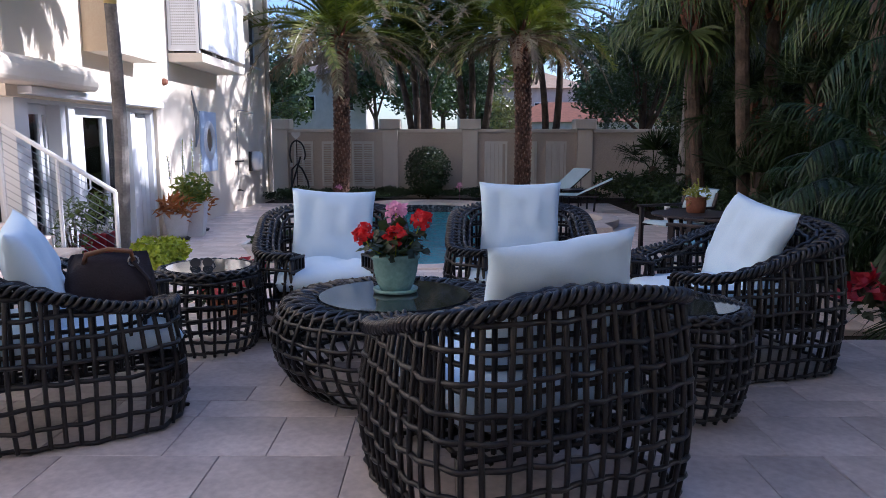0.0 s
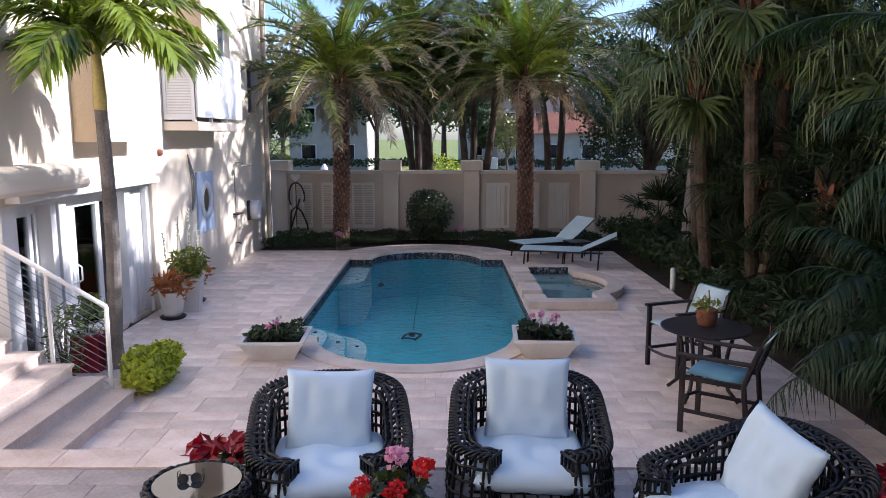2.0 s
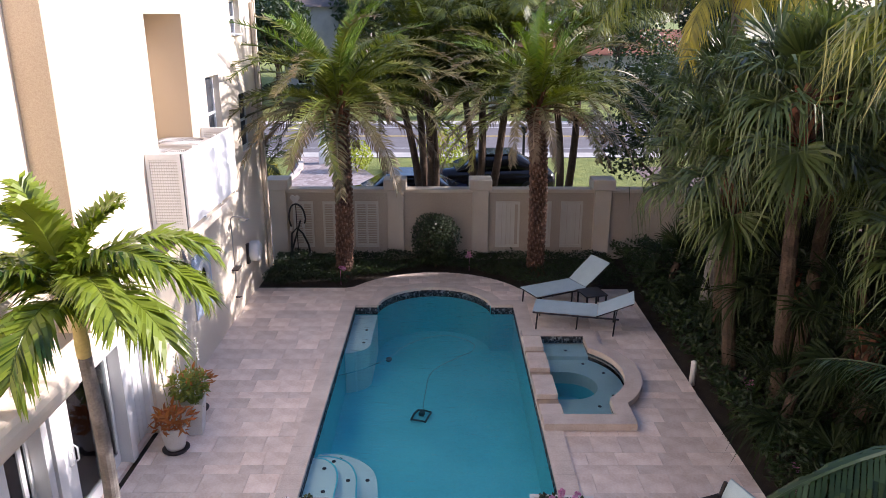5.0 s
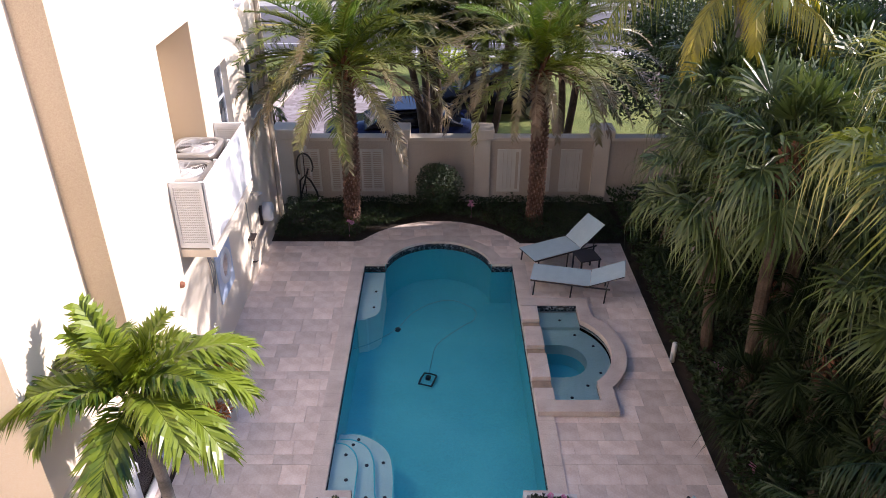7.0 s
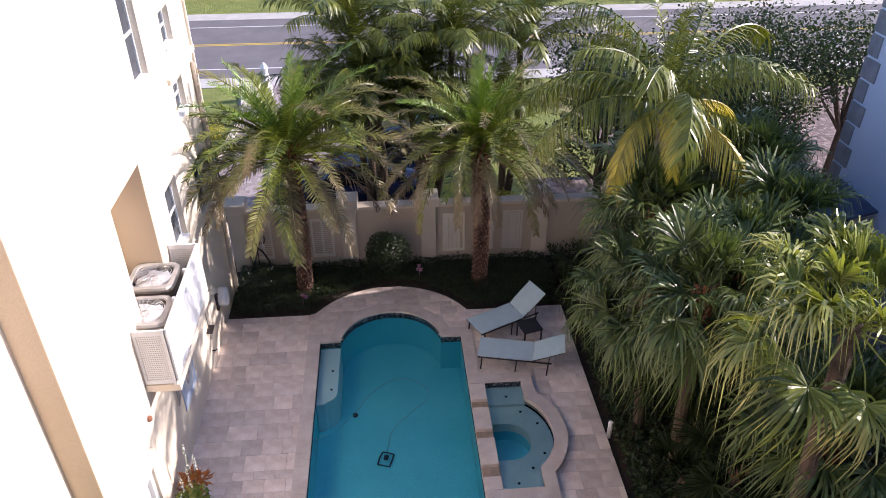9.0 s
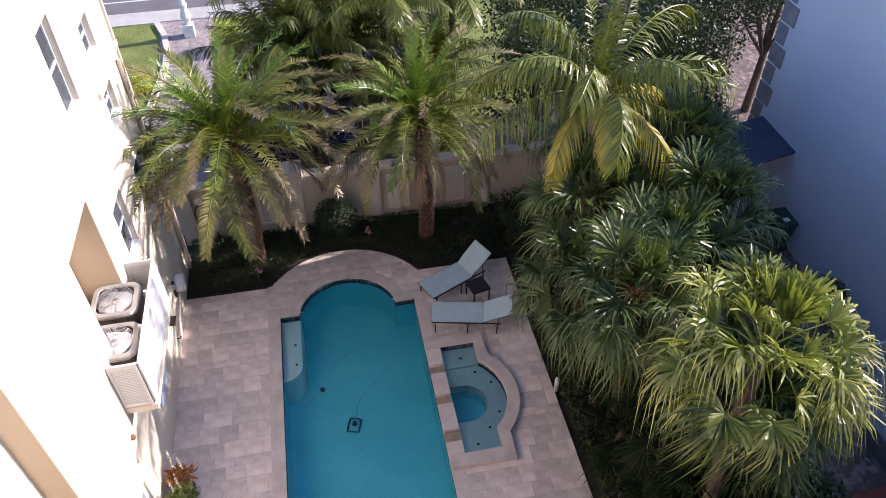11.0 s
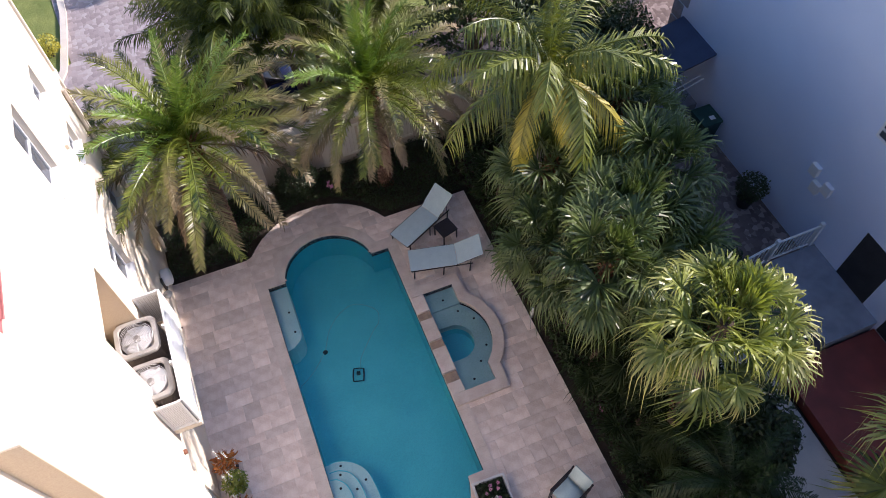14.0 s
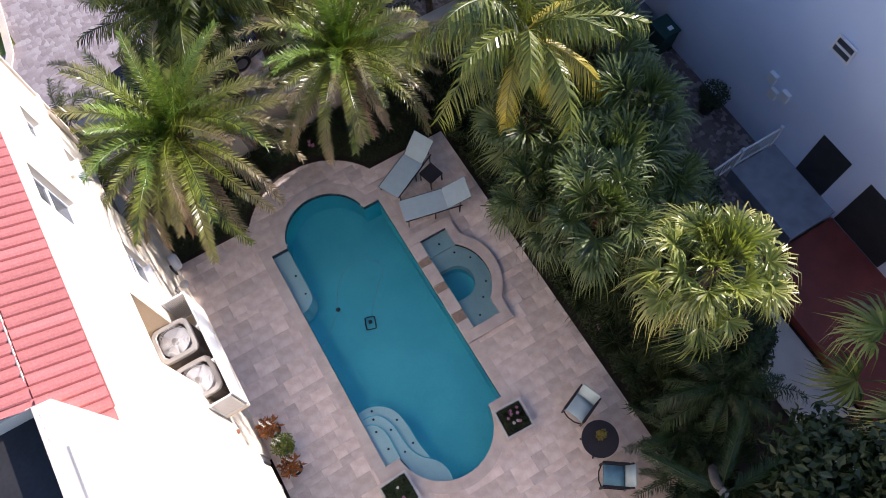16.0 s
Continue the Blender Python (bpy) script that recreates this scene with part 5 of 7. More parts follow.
def rattan_chair_meshes():
    rnd = random.Random(7)
    shell, rim = bmesh.new(), bmesh.new()
    n = 54
    bulge = lambda v: 0.028 * math.sin(math.pi * min(1, max(0, v))) - 0.03 * max(0, 0.35 - v)
    for k in range(n):
        u = (k + 0.5) / n
        h = chair_height(u)
        jit = rnd.uniform(-0.004, 0.004)
        pts = []
        for i in range(8):
            v = i / 7
            p = chair_plan(u + jit * v, bulge(v) - 0.02 * v)
            pts.append((p.x, p.y, 0.01 + v * (h - 0.02)))
        if h > 0.3:
            for v, dr, dz in ((0, -0.05, 0.022), (0, -0.095, 0.012), (0, -0.128, -0.03)):
                p = chair_plan(u, dr)
                pts.append((p.x, p.y, h + dz))
            for i in range(1, 4):
                p = chair_plan(u, -0.132)
                pts.append((p.x, p.y, h - 0.03 - (h - 0.30) * i / 3))
        strand(shell, pts, 0.0105)
    for i in range(10):
        z = 0.02 + i * 0.088
        run, open_run = [], True
        m = 200
        for k in range(m + 1):
            u = k / m
            h = chair_height(u % 1.0)
            if z <= h + 0.005:
                p = chair_plan(u, bulge(z / h) + 0.007 * math.sin(k * 0.85 + i * 2.1) - 0.02 * z / h)
                run.append((p.x, p.y, z + 0.006 * math.sin(k * 0.11 + i * 1.7) + 0.003 * math.sin(k * 0.43 + i)))
            elif run:
                if len(run) > 2:
                    strand(shell, run)
                run = []
        if len(run) > 2:
            strand(shell, run)
        if 0.36 < z:  # inner face
            run = []
            for k in range(m + 1):
                u = k / m
                if chair_height(u) > z + 0.02:
                    p = chair_plan(u, -0.137)
                    run.append((p.x, p.y, z))
                elif run:
                    if len(run) > 2:
                        strand(shell, run)
                    run = []
    # seat deck
    for k in range(10):
        f = -0.36 + 0.72 * k / 9
        strand(shell, [(f, -0.46, 0.27), (f, 0.36, 0.25)], 0.010)
        strand(shell, [(-0.38, f, 0.262), (0.38, f, 0.262)], 0.010)
    # arm tops: runs of weave between the outer and the inner edge
    m = 120
    for dr in (-0.025, -0.06, -0.095, -0.132):
        run = []
        for k in range(m + 1):
            u = 0.076 + (1 - 0.152) * k / m
            p = chair_plan(u, dr - 0.02 + rnd.uniform(-0.003, 0.003))
            run.append((p.x, p.y, chair_height(u) + (0.012 if dr > -0.11 else -0.02) + 0.005 * math.sin(k * 1.3)))
        strand(shell, run)
    # closed fronts of the arms
    for u in (0.0755, 0.9245):
        h = chair_height(u)
        for f in (0.25, 0.5, 0.75, 1.0):
            p = chair_plan(u, -0.137 * f)
            strand(shell, [(p.x, p.y - 0.01, 0.02), (p.x, p.y - 0.015, h * 0.5), (p.x, p.y - 0.01, h)], 0.0105)
        a, b = chair_plan(u, 0.01), chair_plan(u, -0.147)
        for i in range(7):
            z = 0.03 + i * (h - 0.03) / 6
            strand(shell, [(a.x, a.y - 0.012, z), ((a.x + b.x) / 2, (a.y + b.y) / 2 - 0.022, z + 0.004), (b.x, b.y - 0.012, z)])
    # narrow plait on the outer top edge
    m = 420
    for ph in range(3):
        run = []
        for k in range(m + 1):
            u = 0.074 + (1 - 0.148) * k / m
            a = 2 * math.pi * (k / 14.0) + ph * math.pi * 2 / 3
            p = chair_plan(u, -0.018 + 0.022 * math.cos(a))
            run.append((p.x, p.y, chair_height(u) + 0.006 + 0.020 * math.sin(a)))
        add_tube(rim, run, 0.0105, 5, cap=False)
    return pieces(shell, "strand", RATTAN), mesh_of(rim, "plaited_rim", RATTAN, True)


def cushion_bm(w, d, h, pinch=0.10, n=22, puff=1.0, seed=0, soft=0.0, full=0.42):
    """A stuffed cushion: full in the middle, thin at the seam, corners drawn out."""
    rnd = random.Random(seed)
    off = Vector((rnd.uniform(0, 9), rnd.uniform(0, 9), 0))
    bm = bmesh.new()
    grid = {}
    for s in (1, -1):
        for i in range(n + 1):
            for j in range(n + 1):
                a, b = i / n * 2 - 1, j / n * 2 - 1
                edge = i in (0, n) or j in (0, n)
                if s < 0 and edge:
                    grid[s, i, j] = grid[1, i, j]
                    continue
                pull = 1 - pinch * (1 - abs(a) ** 2) * abs(b) ** 6 - soft * abs(a * b) ** 5
                pull2 = 1 - pinch * (1 - abs(b) ** 2) * abs(a) ** 6 - soft * abs(a * b) ** 5
                t = ((1 - abs(a) ** 2.6) * (1 - abs(b) ** 2.6)) ** full
                wr = (0.024 * noise.noise(Vector((a * 2.3, b * 2.3, s)) + off) + 0.004 * noise.noise(Vector((a * 6.0, b * 3.0, s)) + off)) * (0.3 + t)
                grid[s, i, j] = bm.verts.new((a * w / 2 * pull2, b * d / 2 * pull, s * h / 2 * t * puff + wr))
    for s in (1, -1):
        for i in range(n):
            for j in range(n):
                q = [grid[s, i, j], grid[s, i + 1, j], grid[s, i + 1, j + 1], grid[s, i, j + 1]]
                bm.faces.new(q if s > 0 else q[::-1])
    return bm


SHELL, RIM = rattan_chair_meshes()
PILLOW = mesh_of(cushion_bm(0.56, 0.54, 0.17, 0.07), "pillow", CUSHION, True)


def rattan_chair(x, y, rz, label):
    c = thing("rattan_armchair", pose(x, y, TERRACE_Z, 0, 0, rz) @ Matrix.Scale(0.97, 4), label, "armchair", "armchairs round the coffee table")
    for me in SHELL:
        part("strand", me, None, c)
    part("plaited_rim", RIM, None, c)
    part("seat_cushion", cushion_bm(0.735, 0.80, 0.17, 0.01, puff=1.0, seed=3, soft=0.05, full=0.20), CUSHION, c, "thick white seat cushion", True, pose(0, -0.105, 0.375))
    return c


def pillow(x, y, rz, lean, roll=0, fwd=0.14, up=0.60, lift=0.0):
    p = part("pillow", PILLOW, None, at=pose(x, y, TERRACE_Z, 0, 0, rz) @ pose(0, fwd, up + lift, 90 - lean, roll, 0))
    return tagged(p, "square white scatter pillow leaning in an armchair", "pillow", "white pillows")


# A front pointing to -y at rz 0
for x, y, rz, lean, roll, fwd in ((-0.72, 4.70, 8, 16, 3, 0.12), (0.52, 4.80, -3, 12, 0, 0.14), (1.58, 3.97, -78, 20, 8, 0.12), (0.26, 2.46, 203, 18, 4, 0.12), (-1.70, 3.12, 116, 20, -6, 0.08)):
    rattan_chair(x, y, rz, "black woven rattan armchair with white cushions")
    pillow(x + (0.07 if rz > 200 else 0), y, rz, lean, roll, fwd, lift={203: 0.05, -3: 0.06}.get(rz, 0.02))


def drum_strands(r0, rmid, rtop, h, n, rows, seed, waist=0.0):
    rnd = random.Random(seed)
    bm = bmesh.new()
    rad = lambda v: (r0 * (1 - v) + rtop * v) + (rmid - (r0 + rtop) / 2) * math.sin(math.pi * v) ** 0.8
    for k in range(n):
        a = 2 * math.pi * k / n
        pts = []
        for i in range(9):
            v = i / 8
            aa = a + 0.014 * math.sin(i * 0.9 + k * 1.7)
            pts.append((rad(v) * math.cos(aa), rad(v) * math.sin(aa), 0.01 + v * h))
        strand(bm, pts)
    for i in range(rows):
        v = (i + 0.3) / rows
        strand(bm, [((rad(v) + 0.007 * math.sin(k * math.pi / 3 + i)) * math.cos(2 * math.pi * k / 144), (rad(v) + 0.007 * math.sin(k * math.pi / 3 + i)) * math.sin(2 * math.pi * k / 144), 0.012 + v * h + 0.005 * math.sin(k * math.pi / 18 + i * 1.7)) for k in range(145)])
    return bm


def plait(r_in, r_out, z, turns, r=0.0115, high=0.016):
    """A ring of strands that wind both ways round its edge."""
    bm = bmesh.new()
    m = turns * 16
    for ph in range(6):
        run = []
        way = 1 if ph % 2 else -1
        for k in range(m + 1):
            t = 2 * math.pi * k / m
            a = way * turns * t + (ph // 2) * math.pi * 2 / 3
            over = 0.005 * math.sin(3 * turns * t + ph)
            rr = (r_in + r_out) / 2 + ((r_out - r_in) / 2 + over) * math.cos(a)
            run.append((rr * math.cos(t), rr * math.sin(t), z + (high + over) * math.sin(a)))
        add_tube(bm, run, r, 6, cap=False)
    return bm


def rattan_table(name, x, y, r0, rmid, rtop, rglass, h, n, rows, label, category):
    t = thing(name, pose(x, y, TERRACE_Z), label, category)
    for me in pieces(drum_strands(r0, rmid, rtop, h, n, rows, 5), "strand", RATTAN):
        part("strand", me, None, t)
    part("plaited_rim", plait(rglass + 0.012, rtop + 0.012, h - 0.004, int(rtop * 34), 0.0105), RATTAN, t, smooth=True)
    part("inner_deck", lathe([(rglass + 0.01, h - 0.05), (rglass + 0.01, h - 0.02)], 36), RATTAN, t, "dark tray under the glass")
    part("glass_top", lathe([(rglass, h + 0.010), (rglass, h + 0.020)], 48), TABLE_GLASS, t, "round grey glass inset")
    return t


rattan_table("coffee_table", -0.24, 3.52, 0.44, 0.60, 0.535, 0.375, 0.43, 48, 6, "round black rattan coffee table with glass top", "coffee table")
rattan_table("side_table", -1.36, 4.13, 0.24, 0.295, 0.27, 0.235, 0.47, 26, 7, "round black rattan side table with glass top", "side table")
rattan_table("side_table", 1.08, 3.15, 0.24, 0.295, 0.27, 0.235, 0.47, 26, 7, "round black rattan side table with glass top", "side table")

# ---- things on the terrace ----
def flower_head(bm, c, r, count, rnd, size):
    for _ in range(count):
        d = Vector((rnd.gauss(0, 1), rnd.gauss(0, 1), rnd.gauss(0.3, 0.8))).normalized()
        leaf(bm, c + d * r * rnd.uniform(0.5, 1.0), d, size * rnd.uniform(0.7, 1.2), rnd, 0.9)


TZ = TERRACE_Z + 0.451
pot = thing("flower_pot", pose(-0.24, 3.58, TZ), "glazed celadon pot with red and pink geraniums", "flower pot")
part("saucer", lathe([(0.085, 0.0), (0.11, 0.005), (0.115, 0.022), (0.105, 0.022), (0.08, 0.012)], 28), CERAMIC, pot, smooth=True)
part("bowl", lathe([(0.075, 0.012), (0.095, 0.05), (0.11, 0.11), (0.115, 0.165), (0.122, 0.172), (0.124, 0.195), (0.115, 0.20), (0.108, 0.195), (0.105, 0.16)], 28), CERAMIC, pot, smooth=True)
part("soil", lathe([(0.0, 0.165), (0.106, 0.168)], 20, cap=False), SOIL, pot)
rnd = random.Random(4)
bm = bmesh.new()
for k in range(170):
    a, r = rnd.uniform(0, 6.283), rnd.uniform(0.02, 0.17)
    leaf(bm, Vector((r * math.cos(a), r * math.sin(a), 0.19 + rnd.uniform(-0.01, 0.13) * (1.2 - r * 4))), Vector((math.cos(a) * 0.6, math.sin(a) * 0.6, 1)).normalized(), rnd.uniform(0.04, 0.075), rnd, 0.95)
part("leaves", bm, SHRUB_LEAF, pot, "round green geranium leaves")
for (x, y, z), mat, nm in (((-0.155, -0.05, 0.30), RED_PETAL, "red"), ((0.01, -0.09, 0.30), RED_PETAL, "red"), ((0.13, 0.03, 0.36), RED_PETAL, "red"), ((0.0, 0.07, 0.40), PINK_PETAL, "pink")):
    st = part("stem", tube([(x * 0.3, y * 0.3, 0.18), (x * 0.8, y * 0.8, z - 0.07), (x, y, z)], 0.004, 5), LIME_LEAF, pot)
    bm = bmesh.new()
    flower_head(bm, Vector((x, y, z)), 0.045, 90, rnd, 0.032)
    part("flower", bm, mat, pot, nm + " geranium flower head")

bag = thing("handbag", pose(-1.50, 3.18, TERRACE_Z + 0.44, 0, 0, 25), "dark brown leather handbag with tan handle", "handbag")
bm = bmesh.new()
rows = []
for z, w, d in ((0, 0.17, 0.09), (0.05, 0.20, 0.115), (0.13, 0.19, 0.10), (0.20, 0.175, 0.055), (0.245, 0.165, 0.018)):
    rows.append([bm.verts.new((w * math.copysign(abs(math.cos(a)) ** 0.6, math.cos(a)), d * math.copysign(abs(math.sin(a)) ** 0.6, math.sin(a)), z + (0.012 + 0.06 * z) * math.sin(3 * a + 0.6))) for a in (2 * math.pi * k / 24 for k in range(24))])
for a, b in zip(rows, rows[1:]):
    for k in range(24):
        bm.faces.new((a[k], a[(k + 1) % 24], b[(k + 1) % 24], b[k]))
bm.faces.new(rows[0][::-1])
bm.faces.new(rows[-1])
part("bag_body", bm, LEATHER, bag, smooth=True)
part("handle", tube([(-0.10, -0.03, 0.235), (-0.09, -0.05, 0.275), (0.0, -0.055, 0.295), (0.09, -0.05, 0.28), (0.10, -0.03, 0.235)], 0.012, 8), LEATHER_TAN, bag, "tan rolled handle", True)
part("strap", tube([(0.10, -0.04, 0.23), (0.16, -0.09, 0.15), (0.19, -0.11, 0.02)], 0.010, 6), LEATHER, bag)
part("ring", tube([(0.10 + 0.022 * math.cos(a), -0.045, 0.235 + 0.022 * math.sin(a)) for a in (2 * math.pi * k / 12 for k in range(13))], 0.004, 5), STEEL, bag, "brass-coloured ring")

glasses = thing("sunglasses", pose(-1.40, 4.13, TERRACE_Z + 0.491, 0, 0, 15), "black sunglasses lying on the glass table", "sunglasses")
for sx in (-1, 1):
    part("lens", lathe([(0.0, 0.012), (0.028, 0.012), (0.03, 0.016), (0.028, 0.020), (0.0, 0.021)], 14, cap=False), BLACK, glasses, at=pose(sx * 0.034, 0, 0.012, 65, 0, 0))
    part("temple", tube([(sx * 0.065, 0, 0.022), (sx * 0.07, 0.08, 0.02), (sx * 0.06, 0.13, 0.006)], 0.0035, 5), BLACK, glasses)
part("bridge", tube([(-0.01, 0, 0.03), (0, 0.002, 0.034), (0.01, 0, 0.03)], 0.0035, 5), BLACK, glasses)


def poinsettia(x, y, z, seed, h=0.28, label="red poinsettia in a pot"):
    p = thing("poinsettia", pose(x, y, z), label, "plant")
    rnd = random.Random(seed)
    part("pot", lathe([(0.07, 0), (0.09, 0.12), (0.095, 0.13), (0.085, 0.13)], 16), TERRACOTTA, p, smooth=True)
    gm = bmesh.new()
    for k in range(40):
        a, r = rnd.uniform(0, 6.283), rnd.uniform(0.0, 0.16)
        c = Vector((r * math.cos(a), r * math.sin(a), h + rnd.uniform(-0.05, 0.05) - r * 0.3))
        bm = bmesh.new()
        leaf(bm, c, Vector((0.5 * math.cos(a), 0.5 * math.sin(a), 1)).normalized(), rnd.uniform(0.10, 0.16), rnd, 0.6)
        part("bract", bm, POINSETTIA, p)
        leaf(gm, c - Vector((0, 0, 0.09)), Vector((math.cos(a), math.sin(a), 0.5)).normalized(), rnd.uniform(0.07, 0.12), rnd, 0.6)
    part("leaves", gm, SHRUB_LEAF, p)
    return p


poinsettia(-1.42, 4.98, TERRACE_Z, 3, 0.30)
poinsettia(-1.62, 5.10, TERRACE_Z, 8, 0.22)
poinsettia(2.75, 4.55, 0.0, 5, 0.55, "red flowering plant beside the terrace")

# ---- things on the pool deck ----
def bowl_planter(x, y, rz, flowers, label):
    p = thing("planter", pose(x, y, 0.0, 0, 0, rz), label, "planter", "square planters by the pool")
    bm = bmesh.new()
    def sq(h, z):
        return [bm.verts.new((sx * h, sy * h, z)) for sx, sy in ((-1, -1), (1, -1), (1, 1), (-1, 1))]
    rows = [sq(0.24, 0), sq(0.25, 0.01), sq(0.365, 0.215), sq(0.385, 0.22), sq(0.385, 0.25), sq(0.335, 0.25), sq(0.32, 0.19)]
    for a, b in zip(rows, rows[1:]):
        for k in range(4):
            bm.faces.new((a[k], a[(k + 1) % 4], b[(k + 1) % 4], b[k]))
    bm.faces.new(rows[0][::-1])
    part("bowl", bm, WHITE_POT, p, "white flared square bowl")
    part("soil", box(-0.32, 0.32, -0.32, 0.32, 0.185, 0.195), SOIL, p)
    part("bedding", leaf_bed("bedding", SHRUB_LEAF, [(-0.29, -0.29), (0.29, -0.29), (0.29, 0.29), (-0.29, 0.29)], 0.20, 0.39, 1000, 0.06, int(x * 10 + 40), 0.75), None, p, "leafy green bedding plants")
    rnd = random.Random(int(x * 7 + 50))
    for k in range(flowers):
        bm = bmesh.new()
        c = Vector((rnd.uniform(-0.2, 0.2), rnd.uniform(-0.2, 0.2), rnd.uniform(0.38, 0.46)))
        flower_head(bm, c, 0.03, 40, rnd, 0.03)
        add_tube(bm, [(c.x, c.y, 0.20), c], 0.003, 4)
        part("flower", bm, PINK_PETAL if k % 4 else WHITE_PETAL, p, "pink flower head")
    return p


bowl_planter(1.22, 9.10, -3, 8, "white square bowl planter with pink flowers")
bowl_planter(-2.05, 9.02, 2, 3, "white square bowl planter with green plants")


def patio_chair(x, y, rz, sling, label):
    s = thing("patio_chair", pose(x, y, 0, 0, 0, rz), label, "chair", "chairs at the patio table")
    for sx in (-1, 1):
        part("front_leg", box(sx * 0.27 - 0.022, sx * 0.27 + 0.022, -0.30, -0.256, 0, 0.70, 0.004), DARK_METAL, s)
        part("back_leg", tube([(sx * 0.27, 0.30, 0), (sx * 0.27, 0.24, 0.52), (sx * 0.27, 0.36, 0.88)], 0.024, 6), DARK_METAL, s)
        part("armrest", box(sx * 0.27 - 0.03, sx * 0.27 + 0.03, -0.33, 0.30, 0.70, 0.73, 0.008), DARK_METAL, s)
        part("side_rail", box(sx * 0.27 - 0.014, sx * 0.27 + 0.014, -0.26, 0.26, 0.19, 0.22), DARK_METAL, s)
        part("seat_rail", box(sx * 0.25 - 0.018, sx * 0.25 + 0.018, -0.28, 0.24, 0.485, 0.525), DARK_METAL, s)
    part("foot_rail", tube([(-0.25, -0.28, 0.22), (-0.1, -0.34, 0.22), (0.1, -0.34, 0.22), (0.25, -0.28, 0.22)], 0.016, 6), DARK_METAL, s)
    part("back_rail", box(-0.25, 0.25, 0.25, 0.28, 0.22, 0.25), DARK_METAL, s)
    def sheet(pts, w):
        bm = bmesh.new()
        th = Vector((0, 0.010, 0.012))
        rows = [[bm.verts.new((sx * w, y, z)) for sx in (-1, 1)] + [bm.verts.new((sx * w, y + th.y, z + th.z)) for sx in (1, -1)] for y, z in pts]
        for a, b in zip(rows, rows[1:]):
            for k in range(4):
                bm.faces.new((a[k], a[(k + 1) % 4], b[(k + 1) % 4], b[k]))
        bm.faces.new(rows[0][::-1])
        bm.faces.new(rows[-1])
        return bm
    part("seat_sling", sheet([(-0.29, 0.515), (-0.25, 0.54), (-0.10, 0.53), (0.08, 0.515), (0.20, 0.52)], 0.235), sling, s, "taut blue seat sling", True)
    part("back_sling", sheet([(0.215, 0.535), (0.25, 0.60), (0.29, 0.70), (0.335, 0.81), (0.375, 0.90), (0.40, 0.915)], 0.245), SLING, s, "pale blue back sling", True)
    return s


patio_chair(2.72, 8.48, -69, SLING, "bronze patio chair with pale blue sling seat")
patio_chair(2.50, 6.73, -125, SLING_BLUE, "bronze patio chair with blue sling seat")
bt = thing("patio_table", pose(2.64, 7.60, 0), "round dark bronze patio table", "table")
part("tabletop", lathe([(0.0, 0.70), (0.42, 0.70), (0.44, 0.71), (0.44, 0.725), (0.43, 0.73), (0.0, 0.73)], 40, cap=False), DARK_METAL, bt)
for k in range(4):
    a = math.pi / 4 + k * math.pi / 2
    c, sn = math.cos(a), math.sin(a)
    part("leg", tube([(0.30 * c, 0.30 * sn, 0.70), (0.25 * c, 0.25 * sn, 0.52), (0.22 * c, 0.22 * sn, 0.32), (0.27 * c, 0.27 * sn, 0.12), (0.38 * c, 0.38 * sn, 0.01)], 0.020, 7), DARK_METAL, bt, smooth=True)
part("ring", tube([(0.22 * math.cos(2 * math.pi * k / 24), 0.22 * math.sin(2 * math.pi * k / 24), 0.32) for k in range(25)], 0.012, 5), DARK_METAL, bt)
tp = thing("table_plant", pose(2.67, 7.66, 0.73), "small succulent in a rust-glazed pot", "potted plant")
part("pot", lathe([(0.09, 0), (0.105, 0.08), (0.10, 0.15), (0.108, 0.16), (0.095, 0.165), (0.09, 0.14)], 20), TERRACOTTA, tp, "rust-glazed round pot", True)
part("leaves", leaf_cloud("leaves", CROTON, (0, 0, 0.19), (0.14, 0.12, 0.09), 130, 0.07, 6, 0.1, narrow=0.35), None, tp)
part("flower_stalk", tube([(0, 0, 0.16), (0.02, 0.0, 0.28), (0.01, 0.01, 0.36)], 0.008, 5), CROTON, tp)


def lounger(x, y, rz, back_deg, label):
    """Foot end at the origin; the head lies along +x."""
    s = thing("sun_lounger", pose(x, y, 0, 0, 0, rz), label, "sun lounger", "sun loungers by the spa")
    b = radians(back_deg)
    hx, hz = 1.22 + 0.72 * math.cos(b), 0.36 + 0.72 * math.sin(b)
    for sy in (-1, 1):
        part("side_rail", tube([(0.0, sy * 0.33, 0.345), (1.30, sy * 0.33, 0.345), (1.62, sy * 0.33, 0.345)], 0.018, 6), DARK_METAL, s)
        part("back_rail", tube([(1.20, sy * 0.31, 0.36), (hx, sy * 0.31, hz)], 0.016, 6), DARK_METAL, s)
        part("strut", tube([(1.55, sy * 0.31, 0.345), (1.22 + 0.4 * math.cos(b), sy * 0.31, 0.36 + 0.4 * math.sin(b))], 0.010, 5), DARK_METAL, s)
        for px in (0.08, 0.85, 1.55):
            part("leg", tube([(px, sy * 0.33, 0.345), (px - 0.02, sy * 0.34, 0.0)], 0.017, 6), DARK_METAL, s)
    part("cross_bar", tube([(0.0, -0.33, 0.345), (0.0, 0.33, 0.345)], 0.018, 6), DARK_METAL, s)
    bm = bmesh.new()
    add_box(bm, -0.02, 1.21, -0.32, 0.32, 0.362, 0.376, 0.004)
    part("seat_sling", bm, SLING, s, "pale blue woven seat")
    part("back_sling", box(0.0, 0.74, -0.32, 0.32, 0.0, 0.014, 0.004), SLING, s, "raised pale blue woven back", at=pose(1.22, 0, 0.372, 0, -back_deg, 0))
    return s


